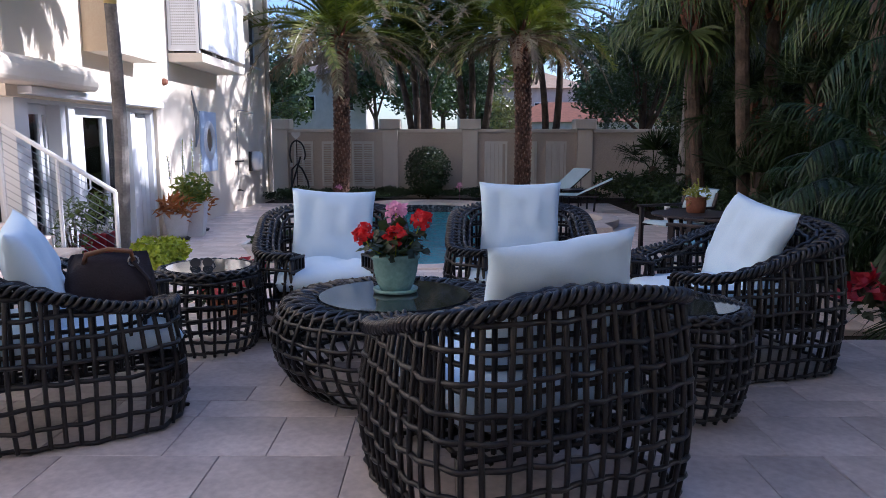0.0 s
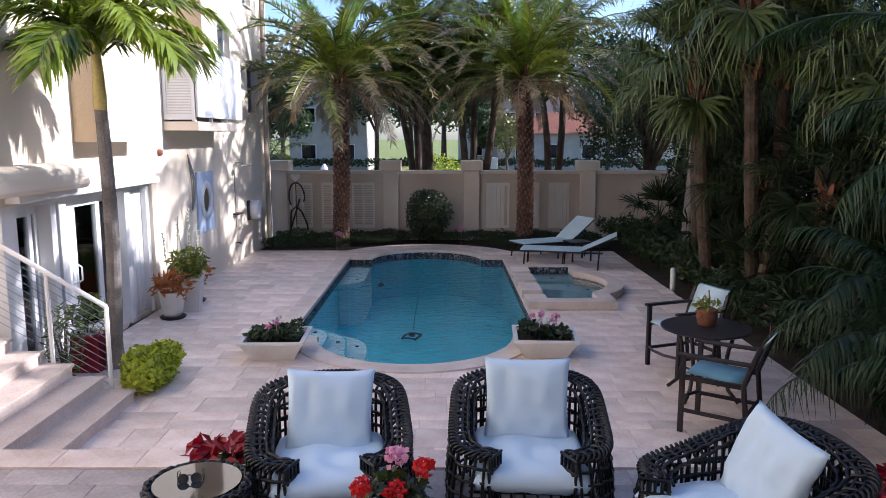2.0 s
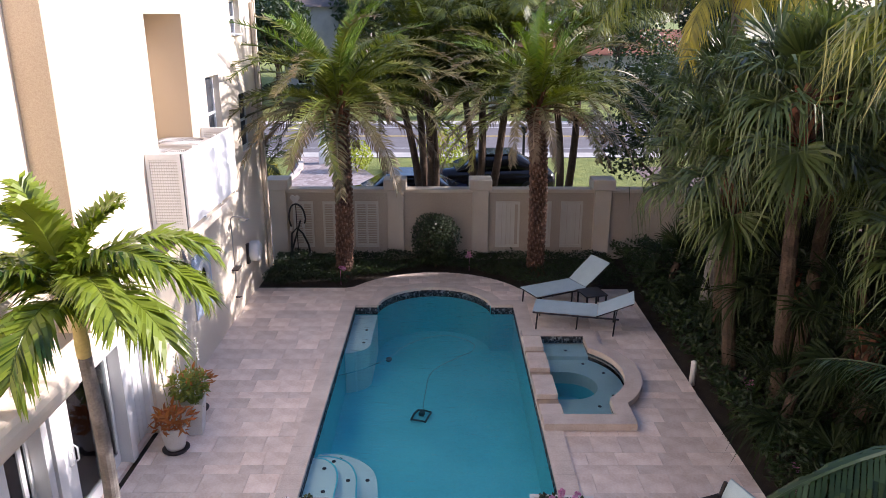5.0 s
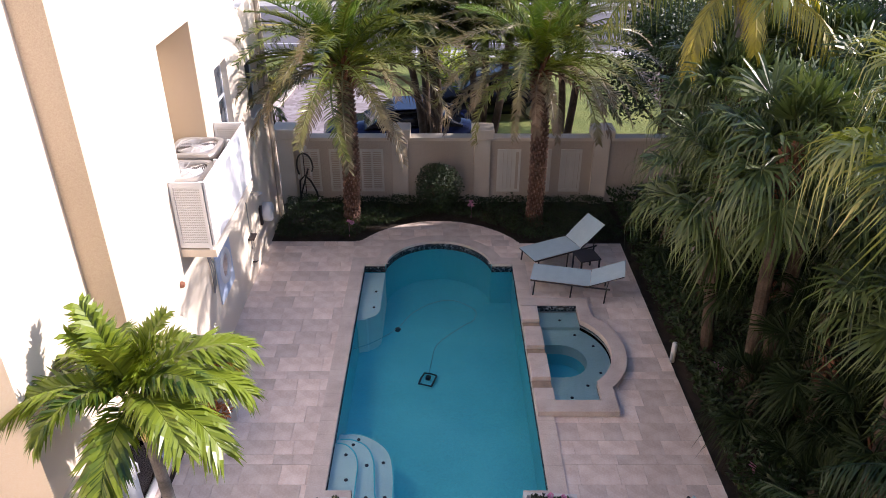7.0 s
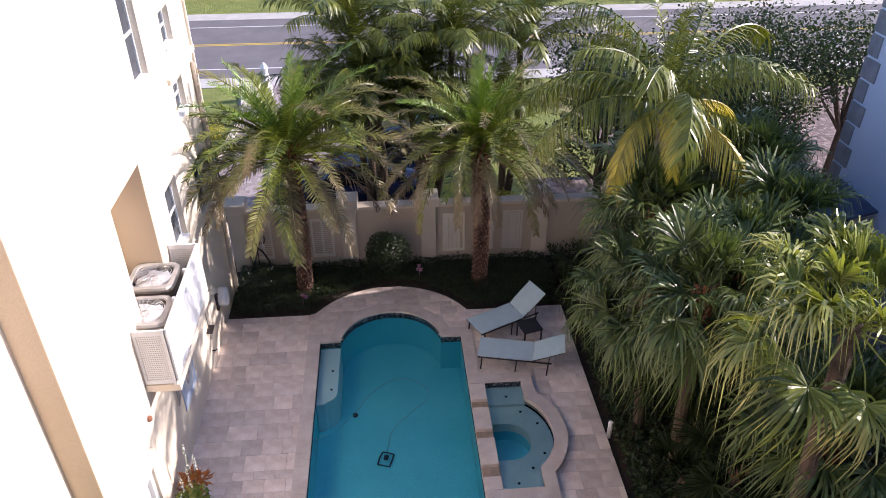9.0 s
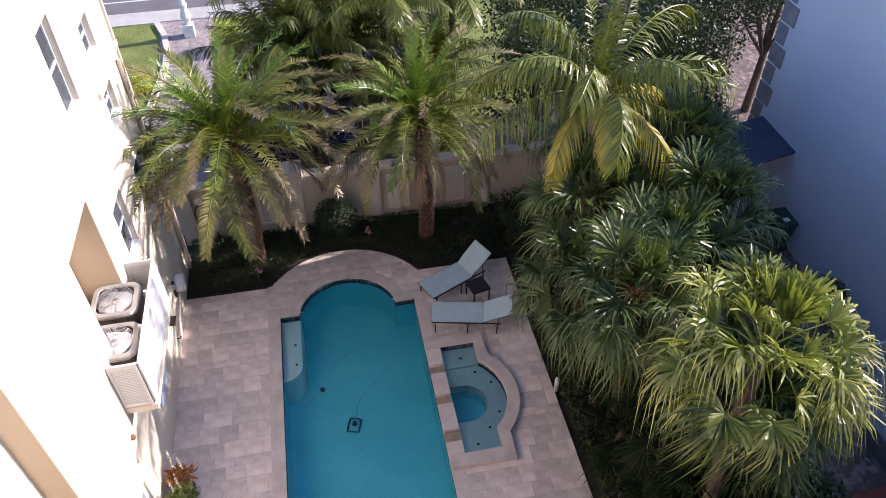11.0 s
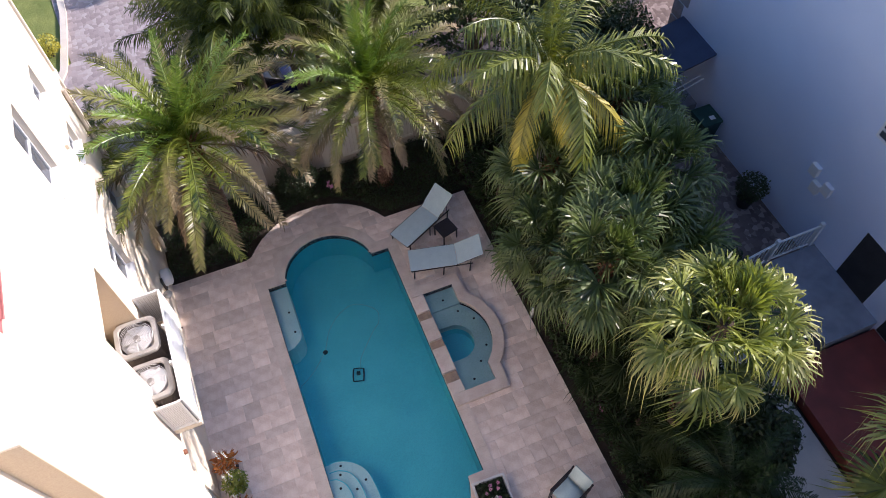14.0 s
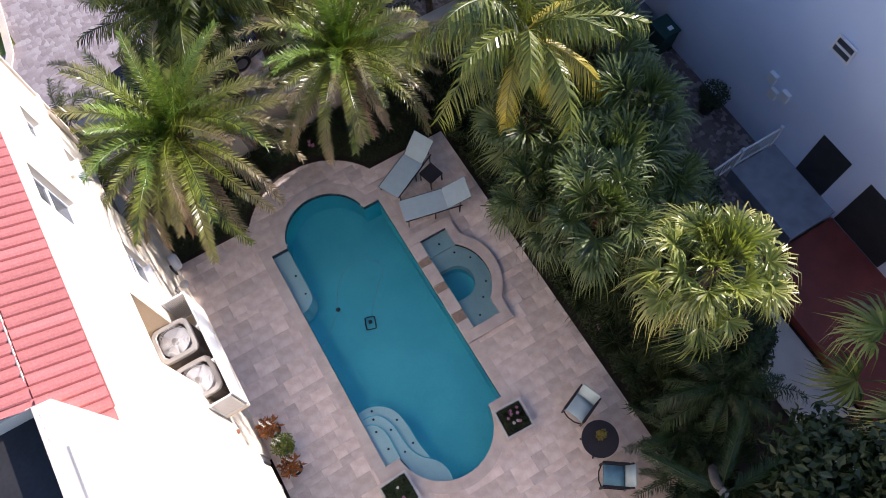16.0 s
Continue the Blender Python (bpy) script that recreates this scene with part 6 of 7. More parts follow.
lounger(1.58, 16.08, 26, 38, "bronze sun lounger with raised pale blue back")
lounger(1.62, 15.36, -13, 26, "bronze sun lounger with partly raised pale blue back")
st = thing("deck_table", pose(2.86, 15.95, 0, 0, 0, 15), "small dark square table between the loungers", "side table")
part("tabletop", box(-0.24, 0.24, -0.24, 0.24, 0.39, 0.42, 0.006), DARK_METAL, st)
for sx in (-1, 1):
    for sy in (-1, 1):
        part("leg", box(sx * 0.21 - 0.015, sx * 0.21 + 0.015, sy * 0.21 - 0.015, sy * 0.21 + 0.015, 0, 0.39), DARK_METAL, st)

bol = thing("bollard_light", pose(3.96, 12.86, 0), "short white bollard light at the deck edge", "garden light")
part("tube", lathe([(0.05, -0.05), (0.05, 0.34), (0.047, 0.37), (0.03, 0.385)], 16), WHITE, bol, smooth=True)

# pool cleaner and its hose
pc = thing("pool_cleaner", pose(-0.60, 13.46, -1.04, 0, 0, -18), "dark pool cleaner with open square frame on the pool floor", "pool cleaner")
part("body", box(-0.05, 0.05, -0.02, 0.08, 0.03, 0.10, 0.02), CLEANER, pc)
for sx in (-1, 1):
    part("track", tube([(sx * 0.13, -0.17, 0.03), (sx * 0.14, 0.0, 0.05), (sx * 0.13, 0.17, 0.03)], 0.020, 6), CLEANER, pc)
for sy in (-1, 1):
    part("cross_bar", tube([(-0.13, sy * 0.17, 0.04), (0.0, sy * 0.18, 0.05), (0.13, sy * 0.17, 0.04)], 0.016, 6), CLEANER, pc)
part("hose", tube(smooth_path([(p[0] + 0.60, p[1] - 13.46, p[2] + 1.04) for p in ((-0.57, 13.56, -0.90), (-0.52, 13.40, -0.50), (-0.40, 13.50, -0.14), (0.10, 14.05, -0.115), (0.32, 14.25, -0.115), (0.36, 14.61, -0.115), (-0.07, 14.96, -0.115), (-0.51, 14.87, -0.115), (-0.93, 14.49, -0.115), (-1.20, 13.99, -0.115), (-1.62, 13.55, -0.115), (-2.02, 13.30, -0.115))]), 0.008, 7), HOSE, pc, "pale blue floating hose", True, pose(0, 0, 0, 0, 0, 18))
part("float", lathe([(0.0, 0), (0.05, 0.02), (0.065, 0.05), (0.04, 0.08), (0.0, 0.09)], 12, cap=False), CLEANER, pc, at=pose(0, 0, 0, 0, 0, 18) @ pose(-0.60, 0.50, 0.86))
# return fittings on the pool steps and spa
for i, (x, y, z) in enumerate(((-1.72, 11.18, -0.378), (-1.27, 10.66, -0.378), (-1.20, 9.95, -0.378), (-1.78, 10.95, -0.268), (-1.52, 10.50, -0.268), (-1.48, 9.85, -0.268), (-1.86, 10.62, -0.158), (-1.80, 10.10, -0.158), (-1.75, 15.45, -0.218), (-1.75, 14.85, -0.218), (1.95, 11.85, -0.048), (2.6, 12.6, -0.118), (2.6, 13.4, -0.118), (2.05, 14.15, -0.048), (2.3, 12.25, -0.118), (2.3, 13.75, -0.118))):
    tagged(part("jet_fitting", lathe([(0.03, 0), (0.03, 0.008), (0.015, 0.012)], 10), BLACK, at=pose(x, y, z)), "small dark jet fitting under water", "jet fitting", "jet fittings")

# ---- along the house wall ----
def tall_pot(x, y, kind):
    if kind == "square":
        p = thing("tall_planter", pose(x, y, 0, 0, 0, 8), "tall white square planter with leafy croton", "planter")
        bm = bmesh.new()
        rows = [[bm.verts.new((sx * h, sy * h, z)) for sx, sy in ((-1, -1), (1, -1), (1, 1), (-1, 1))] for h, z in ((0.13, 0), (0.135, 0.01), (0.185, 0.50), (0.19, 0.52), (0.165, 0.52), (0.16, 0.45))]
        for a, b in zip(rows, rows[1:]):
            for k in range(4):
                bm.faces.new((a[k], a[(k + 1) % 4], b[(k + 1) % 4], b[k]))
        bm.faces.new(rows[0][::-1])
        bm.faces.new(rows[-1])
        part("pot", bm, WHITE_POT, p)
        part("leaves", leaf_cloud("leaves", CROTON, (0, 0, 0.72), (0.26, 0.26, 0.26), 420, 0.11, 5, 0.15, narrow=0.4), None, p, "green and yellow leaves")
    else:
        p = thing("round_planter", pose(x, y, 0), "white round planter with bronze bromeliad", "planter")
        part("saucer", lathe([(0.17, 0), (0.19, 0.03), (0.17, 0.04)], 20), DARK_METAL, p)
        part("pot", lathe([(0.12, 0.03), (0.14, 0.10), (0.19, 0.36), (0.195, 0.40), (0.175, 0.40), (0.17, 0.35)], 24), WHITE_POT, p, smooth=True)
        part("leaves", leaf_cloud("leaves", BROMELIAD, (0, 0, 0.46), (0.25, 0.25, 0.17), 170, 0.17, 7, 0.1, narrow=0.3), None, p, "bronze-red strap leaves")
    rnd = random.Random(int(y * 10))
    for k in range(2):
        dx, dy = rnd.uniform(-0.12, 0.12), rnd.uniform(-0.1, 0.1)
        h = 1.25 + 0.25 * k
        part("flower_stalk", tube([(dx * 0.3, dy * 0.3, 0.45), (dx, dy, 0.9), (dx * 1.3, dy, h)], 0.005, 4), CROTON, p)
        bm = bmesh.new()
        for i in range(34):
            z = 0.9 + (h - 0.9) * i / 34
            leaf(bm, Vector((dx * 1.2, dy, z)), Vector((rnd.gauss(0, 1), rnd.gauss(0, 1), 0.4)).normalized(), 0.035, rnd, 0.8)
        part("flower_spike", bm, WHITE_PETAL, p, "tall white flower spike")
    return p


tall_pot(-3.98, 10.85, "round")
tall_pot(-3.88, 11.34, "square")
tall_pot(-4.04, 11.95, "round")

lime = shrub("lime_hedge", "low lime green clipped hedge", (-3.14, 7.92, 0.18), (0.24, 0.42, 0.19), LIME_LEAF, 2200, 0.055, 4, narrow=0.6)
for k, (x, y, z, r) in enumerate(((0.05, -0.34, 0.22, 0.19), (-0.06, -0.05, 0.27, 0.20), (0.06, 0.24, 0.25, 0.19), (-0.02, 0.45, 0.20, 0.17))):
    part("foliage", leaf_cloud("foliage", LIME_LEAF, (x, y, z), (r, r, r * 0.85), 700, 0.06, 90 + k, narrow=0.6), None, lime)
rp = thing("red_planter", pose(-4.03, 8.45, 0), "red square planter with grey-green leaves", "planter")
part("pot", box(-0.16, 0.16, -0.16, 0.16, 0.0, 0.42, 0.02), POINSETTIA, rp)
part("leaves", leaf_cloud("leaves", SABAL_LEAF, (0, 0, 0.62), (0.22, 0.22, 0.24), 170, 0.13, 9, 0.1, narrow=0.25), None, rp)
part("white_stones", leaf_cloud("white_stones", WHITE_PETAL, (0, 0, 0.44), (0.14, 0.14, 0.05), 120, 0.05, 3, 0.2, narrow=0.9), None, rp, "white wrapping round the plant")
shrub("oleander", "thin grey-green shrub behind the railing", (-4.10, 8.02, 0.45), (0.18, 0.2, 0.4), SABAL_LEAF, 260, 0.11, 14, narrow=0.25)

# wall fittings
sp = thing("outdoor_shower", pose(W, 15.65, 0), "outdoor shower pipe on the house wall", "shower")
part("pipe", tube([(0.03, 0, 0.75), (0.03, 0, 2.05), (0.08, 0, 2.10), (0.26, 0.02, 2.08)], 0.011, 6), STEEL, sp)
part("shower_head", lathe([(0.10, 0), (0.11, 0.012), (0.03, 0.035)], 18), STEEL, sp, at=pose(0.28, 0.02, 2.03))
part("shelf", box(0.0, 0.13, -0.14, 0.14, 1.02, 1.05, 0.004), DARK_METAL, sp)
part("tap", tube([(0.0, 0.0, 0.42), (0.07, 0.0, 0.42), (0.09, 0.08, 0.40)], 0.016, 6), DARK_METAL, sp)
panel = thing("wall_ornament", pose(W, 13.78, 1.48), "pale blue wall panel with round porthole mirror", "wall ornament")
BLUE_PANEL = material("pale blue panel", (0.52, 0.60, 0.74), 0.6, scale=3, color2=(0.46, 0.54, 0.69), fine=60)
part("board", box(0.003, 0.03, -0.46, 0.46, -0.58, 0.52, 0.006), BLUE_PANEL, panel)
bm = bmesh.new()
n = 32
rings = [[bm.verts.new((x, r * math.cos(2 * math.pi * k / n), r * 1.12 * math.sin(2 * math.pi * k / n))) for k in range(n)] for r, x in ((0.20, 0.032), (0.21, 0.06), (0.30, 0.06), (0.32, 0.032))]
for a, b in zip(rings, rings[1:]):
    for k in range(n):
        bm.faces.new((a[k], a[(k + 1) % n], b[(k + 1) % n], b[k]))
part("ring", bm, WHITE, panel, "white round frame", True)
MIRROR = material("mirror", (0.8, 0.82, 0.85), 0.03, metal=1.0, bump=0.0)
bm = bmesh.new()
bm.faces.new([bm.verts.new((0.036, 0.205 * math.cos(2 * math.pi * k / n), 0.23 * math.sin(2 * math.pi * k / n))) for k in range(n)])
part("mirror", bm, MIRROR, panel)
sail = thing("wall_sail", pose(W, 13.02, 1.78), "slim sail-shaped metal wall ornament", "wall ornament")
for dy in (0, 0.09, 0.18):
    part("rib", tube([(0.03, -0.1, 0.55), (0.06, -0.06 + dy, 0.1), (0.05, -0.02 + dy * 0.6, -0.25), (0.03, 0.0, -0.42)], 0.012, 5), STEEL, sail)
alarm = tagged(part("alarm_bell", lathe([(0.055, 0), (0.055, 0.03), (0.04, 0.06), (0.0, 0.07)], 16, cap=False), TERRACOTTA, at=pose(W, 11.71, 2.385, 0, 90, 0)), "small round orange alarm on the wall", "alarm")
reel = thing("hose_reel", pose(W, 16.9, 1.0), "white hose reel box on the house wall", "hose reel")
part("drum", lathe([(0.20, 0.02), (0.22, 0.05), (0.22, 0.20), (0.18, 0.24)], 20), WHITE, reel, at=pose(0, 0, 0, 0, 90, 0), smooth=True)
part("bracket", box(0.0, 0.05, -0.26, -0.14, -0.22, 0.22), DARK_METAL, reel)
dp = tagged(part("downspout", tube([(W + 0.05, 18.45, 0.0), (W + 0.05, 18.45, 6.1)], 0.045, 8), STUCCO_GREY), "grey downspout at the house corner", "downspout", kind="structure")
hs = thing("hose_stand", pose(-3.80, 19.15, 0), "black garden hose hung from a white heart-shaped hook", "hose stand")
part("stand", tube([(-0.24, 0, 0.0), (-0.06, 0, 0.55), (0.10, 0, 1.05)], 0.024, 6), BLACK, hs)
part("prop", tube([(0.32, 0, 0.08), (0.27, 0, 0.42), (0.14, 0, 0.72), (0.0, 0.02, 0.86), (-0.13, 0, 0.72), (-0.15, 0, 0.40), (-0.13, 0, 0.05)], 0.024, 6), BLACK, hs)
part("hose_loop", tube(smooth_path([(-0.13, 0.02, 0.86), (-0.18, 0.02, 1.10), (-0.13, 0.02, 1.36), (0.0, 0.02, 1.46), (0.15, 0.02, 1.36), (0.22, 0.02, 1.10), (0.16, 0.02, 0.90)]), 0.022, 6), BLACK, hs)
for x, z in ((-0.14, 0.84), (0.17, 0.92), (0.31, 0.20)):
    part("coupling", tube([(x - 0.01, 0, z - 0.05), (x + 0.01, 0, z + 0.05)], 0.034, 8), WHITE_POT, hs, "pale hose coupling")
ring = [(0.0075 * 16 * math.sin(a) ** 3, 0.0075 * (13 * math.cos(a) - 5 * math.cos(2 * a) - 2 * math.cos(3 * a) - math.cos(4 * a))) for a in (2 * math.pi * k / 28 for k in range(28))]
heart = prism(ring, 0, 0.02)
part("emblem", heart, WHITE_POT, hs, "white heart-shaped plate", at=pose(0, -0.01, 1.60, 90, 0, 0))
part("post", tube([(0, 0.03, 0), (0, 0.03, 1.62)], 0.012, 6), BLACK, hs)
for i, (x, y) in enumerate(((-2.55, 17.62), (0.42, 18.6), (4.6, 12.2), (4.35, 9.9))):
    bm = bmesh.new()
    rnd = random.Random(i + 70)
    for k in range(3):
        flower_head(bm, Vector((rnd.uniform(-0.1, 0.1), rnd.uniform(-0.1, 0.1), 0.35 + rnd.uniform(-0.05, 0.05))), 0.035, 30, rnd, 0.04)
    add_tube(bm, [(0, 0, -0.05), (0, 0, 0.3)], 0.006, 4)
    tagged(part("pink_flower", bm, PINK_PETAL, at=pose(x, y, 0)), "pink flowers in the planting bed", "flower", "pink bed flowers")

# ---- beside the neighbouring house ----
bn = thing("wheelie_bin", pose(11.0, 16.25, -0.02), "dark green wheelie bin with white label", "bin")
bm = bmesh.new()
rows = [[bm.verts.new((sx * w, sy * d, z)) for sx, sy in ((-1, -1), (1, -1), (1, 1), (-1, 1))] for w, d, z in ((0.24, 0.26, 0.05), (0.29, 0.33, 0.95))]
for k in range(4):
    bm.faces.new((rows[0][k], rows[0][(k + 1) % 4], rows[1][(k + 1) % 4], rows[1][k]))
bm.faces.new(rows[0][::-1])
bm.faces.new(rows[1])
part("body", bm, GREEN_BIN, bn)
part("lid", box(-0.31, 0.31, -0.36, 0.36, 0.95, 1.02, 0.02), GREEN_BIN, bn)
part("label", box(0.0, 0.16, -0.2, -0.06, 1.021, 1.025), WHITE, bn, "white label")
for sy in (-1, 1):
    part("wheel", lathe([(0.09, -0.03), (0.1, 0.0), (0.09, 0.03)], 14), BLACK, bn, at=pose(0.22, sy * 0.25, 0.1, 90, 0, 0))
sb = shrub("potted_shrub", "dark round potted shrub by the wall", (10.85, 13.75, 0.75), (0.42, 0.42, 0.42), SHRUB_LEAF, 1300, 0.08, 31)
part("pot", lathe([(0.18, -0.02), (0.24, 0.35), (0.22, 0.36)], 16), BLACK, sb)
wr = thing("porch_railing", pose(0, 0, 0), "white railing of the neighbouring porch steps", "railing")
for z in (0.55, 1.35):
    part("rail", tube([(8.7, 11.75, z - 0.5), (10.0, 11.75, z), (11.35, 11.75, z)], 0.03, 6), WHITE, wr)
for k in range(22):
    x = 8.75 + k * 0.12
    dz = -0.5 * max(0, (10.0 - x) / 1.3)
    part("baluster", box(x - 0.012, x + 0.012, 11.74, 11.76, 0.55 + dz, 1.35 + dz), WHITE, wr)
for x in (8.7, 10.0, 11.3):
    part("post", box(x - 0.05, x + 0.05, 11.70, 11.80, -0.06, 1.45 - (0.5 if x < 9 else 0)), WHITE, wr)
structure("porch", box(9.9, NX, 9.25, 11.68, -0.05, 0.55), QUOIN, "raised porch of the neighbouring house", "porch")
for y, z in ((12.75, 2.4), (12.2, 2.25), (12.5, 2.0)):
    tagged(part("meter_box", box(NX - 0.12, NX - 0.002, y - 0.13, y + 0.13, z - 0.16, z + 0.16, 0.01), WHITE), "white meter box on the wall", "meter box", "meter boxes", "structure")
lean = tagged(new("lean_to"), "dark blue lean-to roof over steps by the neighbouring wall", "shed", kind="structure")
part("roof", box(-0.62, 0.62, -0.85, 0.85, -0.03, 0.03, 0.01), SHED_BLUE, lean, at=pose(10.85, 17.95, 2.25, 0, -14, 0))
for x, y in ((10.32, 17.2), (10.32, 18.7)):
    part("post", box(x - 0.04, x + 0.04, y - 0.04, y + 0.04, -0.05, 2.10), WHITE, lean)
for k in range(3):
    part("step", box(9.95 + 0.3 * k, NX, 17.15, 18.75, -0.05 + 0.17 * k, 0.12 + 0.17 * k, 0.01), QUOIN, lean)
for y in (17.15, 17.3):
    part("rail", tube([(9.8, y, 0.95), (11.3, y, 1.5)], 0.025, 6), WHITE, lean)

for i, (x, y, r, hh) in enumerate(((6.2, 17.6, 1.1, 1.5), (6.4, 15.2, 1.1, 1.6), (6.5, 12.9, 1.1, 1.7), (6.3, 10.6, 1.0, 1.5), (6.5, 8.2, 1.1, 1.5), (7.6, 18.6, 1.2, 1.8), (7.8, 11.6, 1.0, 1.4))):
    shrub("understorey_shrub", "dense dark green shrub under the cabbage palms", (x, y, hh), (r * 0.8, r * 1.15, hh), SHRUB_LEAF, 3800, 0.15, 600 + i)
structure("neighbour_driveway", prism([(4.6, 20.0), (24, 20.0), (24, 31.2), (7.4, 31.2), (7.4, 24.0), (4.6, 24.0)], -0.05, -0.03), COBBLE, "brown paved driveway of the neighbouring house", "driveway")

structure("gravel_strip", box(7.1, 8.6, 3.0, 10.6, -0.05, 0.0), CONCRETE, "pale gravel strip beside the red deck", "gravel")

# ---- beyond the garden wall ----
def car(x, y, rz, paint, label):
    c = thing("car", pose(x, y, -0.02, 0, 0, rz), label, "car", "parked cars")
    def loft(sections, mat, name, lab=""):
        bm = bmesh.new()
        rows = []
        for px, w, z0, z1, tp in sections:
            rows.append([bm.verts.new(p) for p in ((px, -w, z0), (px, -w, (z0 + z1) * 0.52), (px, -w * tp, z1), (px, w * tp, z1), (px, w, (z0 + z1) * 0.52), (px, w, z0))])
        for a, b in zip(rows, rows[1:]):
            for k in range(6):
                bm.faces.new((a[k], a[(k + 1) % 6], b[(k + 1) % 6], b[k]))
        bm.faces.new(rows[0][::-1])
        bm.faces.new(rows[-1])
        bmesh.ops.recalc_face_normals(bm, faces=bm.faces)
        bmesh.ops.bevel(bm, geom=list(bm.edges), offset=0.03, segments=2, affect="EDGES")
        return part(name, bm, mat, c, lab, True)
    loft([(-2.25, 0.70, 0.35, 0.70, 0.9), (-2.1, 0.86, 0.25, 0.82, 0.9), (-1.0, 0.92, 0.22, 0.95, 0.9), (0.2, 0.92, 0.22, 0.98, 0.9), (1.6, 0.92, 0.24, 0.98, 0.9), (2.15, 0.86, 0.28, 0.92, 0.9), (2.28, 0.75, 0.4, 0.8, 0.9)], paint, "body")
    loft([(-1.05, 0.80, 0.93, 0.96, 0.95), (-0.25, 0.80, 0.93, 1.42, 0.80), (1.0, 0.80, 0.93, 1.46, 0.80), (1.85, 0.78, 0.93, 0.98, 0.95)], CAR_BLACK, "cabin_glass", "dark tinted windows")
    part("car_roof", box(-0.15, 0.98, -0.62, 0.62, 1.455, 1.49, 0.02), paint, c)
    for px in (-1.4, 1.4):
        for sy in (-1, 1):
            w = part("wheel", lathe([(0.0, -0.1), (0.30, -0.1), (0.33, -0.06), (0.33, 0.06), (0.30, 0.1), (0.0, 0.1)], 22, cap=False), BLACK, c, at=pose(px, sy * 0.84, 0.33, 90, 0, 0))
            part("rim", lathe([(0.0, -0.11), (0.19, -0.11), (0.19, 0.11), (0.0, 0.11)], 16, cap=False), STEEL, w)
    for sy in (-1, 1):
        part("headlight", box(-2.22, -2.05, sy * 0.62 - 0.14, sy * 0.62 + 0.14, 0.60, 0.72, 0.02), GLASS, c)
    return c


car(-1.6, 23.0, 6, CAR_BLUE, "dark blue car parked behind the garden wall")
car(1.2, 26.4, 4, CAR_BLACK, "black car parked on the driveway")


def broad_tree(name, label, x, y, h, r, seed, mat=SHRUB_LEAF, count=2600, size=0.16, trunk=0.14, group=""):
    t = thing(name, pose(x, y, -0.06), label, "tree", group)
    rnd = random.Random(seed)
    bm = bmesh.new()
    add_tube(bm, [(0, 0, 0), (rnd.uniform(-0.1, 0.1), 0, h * 0.3), (rnd.uniform(-0.2, 0.2), 0.1, h * 0.62)], [trunk, trunk * 0.75, trunk * 0.4], 8)
    cloud = bmesh.new()
    for k in range(7):
        a, rr = k * 2.4 + rnd.random(), r * rnd.uniform(0.25, 0.62)
        c = Vector((rr * math.cos(a), rr * math.sin(a), h * rnd.uniform(0.5, 0.85)))
        add_tube(bm, [(0, 0, h * 0.32), c * 0.6 + Vector((0, 0, h * 0.12)), c], [trunk * 0.45, trunk * 0.25, 0.01], 5)
        cr = r * rnd.uniform(0.38, 0.58)
        for _ in range(count // 7):
            d = Vector((rnd.gauss(0, 1), rnd.gauss(0, 1), rnd.gauss(0, 0.8))).normalized()
            leaf(cloud, c + d * cr * rnd.uniform(0.45, 1.05), d, size * rnd.uniform(0.6, 1.4), rnd, 0.55)
    part("trunk", bm, BARK_SABAL, t)
    part("crown", cloud, mat, t)
    return t


# multi-stemmed palms just behind the wall
for i, (x, y, z, s) in enumerate(((-1.35, 21.4, 3.5, 0.85), (-0.75, 21.0, 4.3, 0.85), (-0.55, 21.7, 3.3, 0.9), (0.35, 21.2, 3.5, 0.8), (0.75, 21.6, 4.4, 0.85), (-1.15, 22.1, 5.3, 0.9), (3.4, 22.0, 4.8, 0.9), (1.5, 21.3, 5.2, 0.9), (2.7, 21.0, 3.4, 0.75))):
    root = min((-0.55, 0.6, 2.9), key=lambda c: abs(c - x))
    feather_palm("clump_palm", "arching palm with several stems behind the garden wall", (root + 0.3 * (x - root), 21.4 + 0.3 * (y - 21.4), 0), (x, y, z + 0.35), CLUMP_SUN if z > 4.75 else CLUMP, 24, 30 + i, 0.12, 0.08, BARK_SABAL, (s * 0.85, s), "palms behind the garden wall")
feather_palm("driveway_palm", "small palm beside the house, darkened for shade", (-5.2, 21.6, 0), (-5.1, 21.5, 2.0), CLUMP, 12, 50, 0.1, 0.07, BARK_SABAL, (0.45, 0.55))
shrub("golden_shrub", "golden yellow variegated shrub", (2.7, 20.7, 0.7), (0.8, 0.6, 0.75), YELLOW_LEAF, 1500, 0.11, 41)
shrub("lime_shrub", "bright lime shrub behind the wall", (-0.15, 30.4, 0.9), (1.0, 0.8, 1.0), LIME_LEAF, 1500, 0.13, 42)
shrub("lime_shrub", "bright lime shrub by the driveway", (-3.6, 30.3, 0.6), (0.6, 0.5, 0.6), LIME_LEAF, 800, 0.12, 43)
shrub("yellow_croton", "yellow croton in the lawn", (-6.4, 27.6, 0.4), (0.35, 0.35, 0.4), YELLOW_LEAF, 500, 0.1, 44)
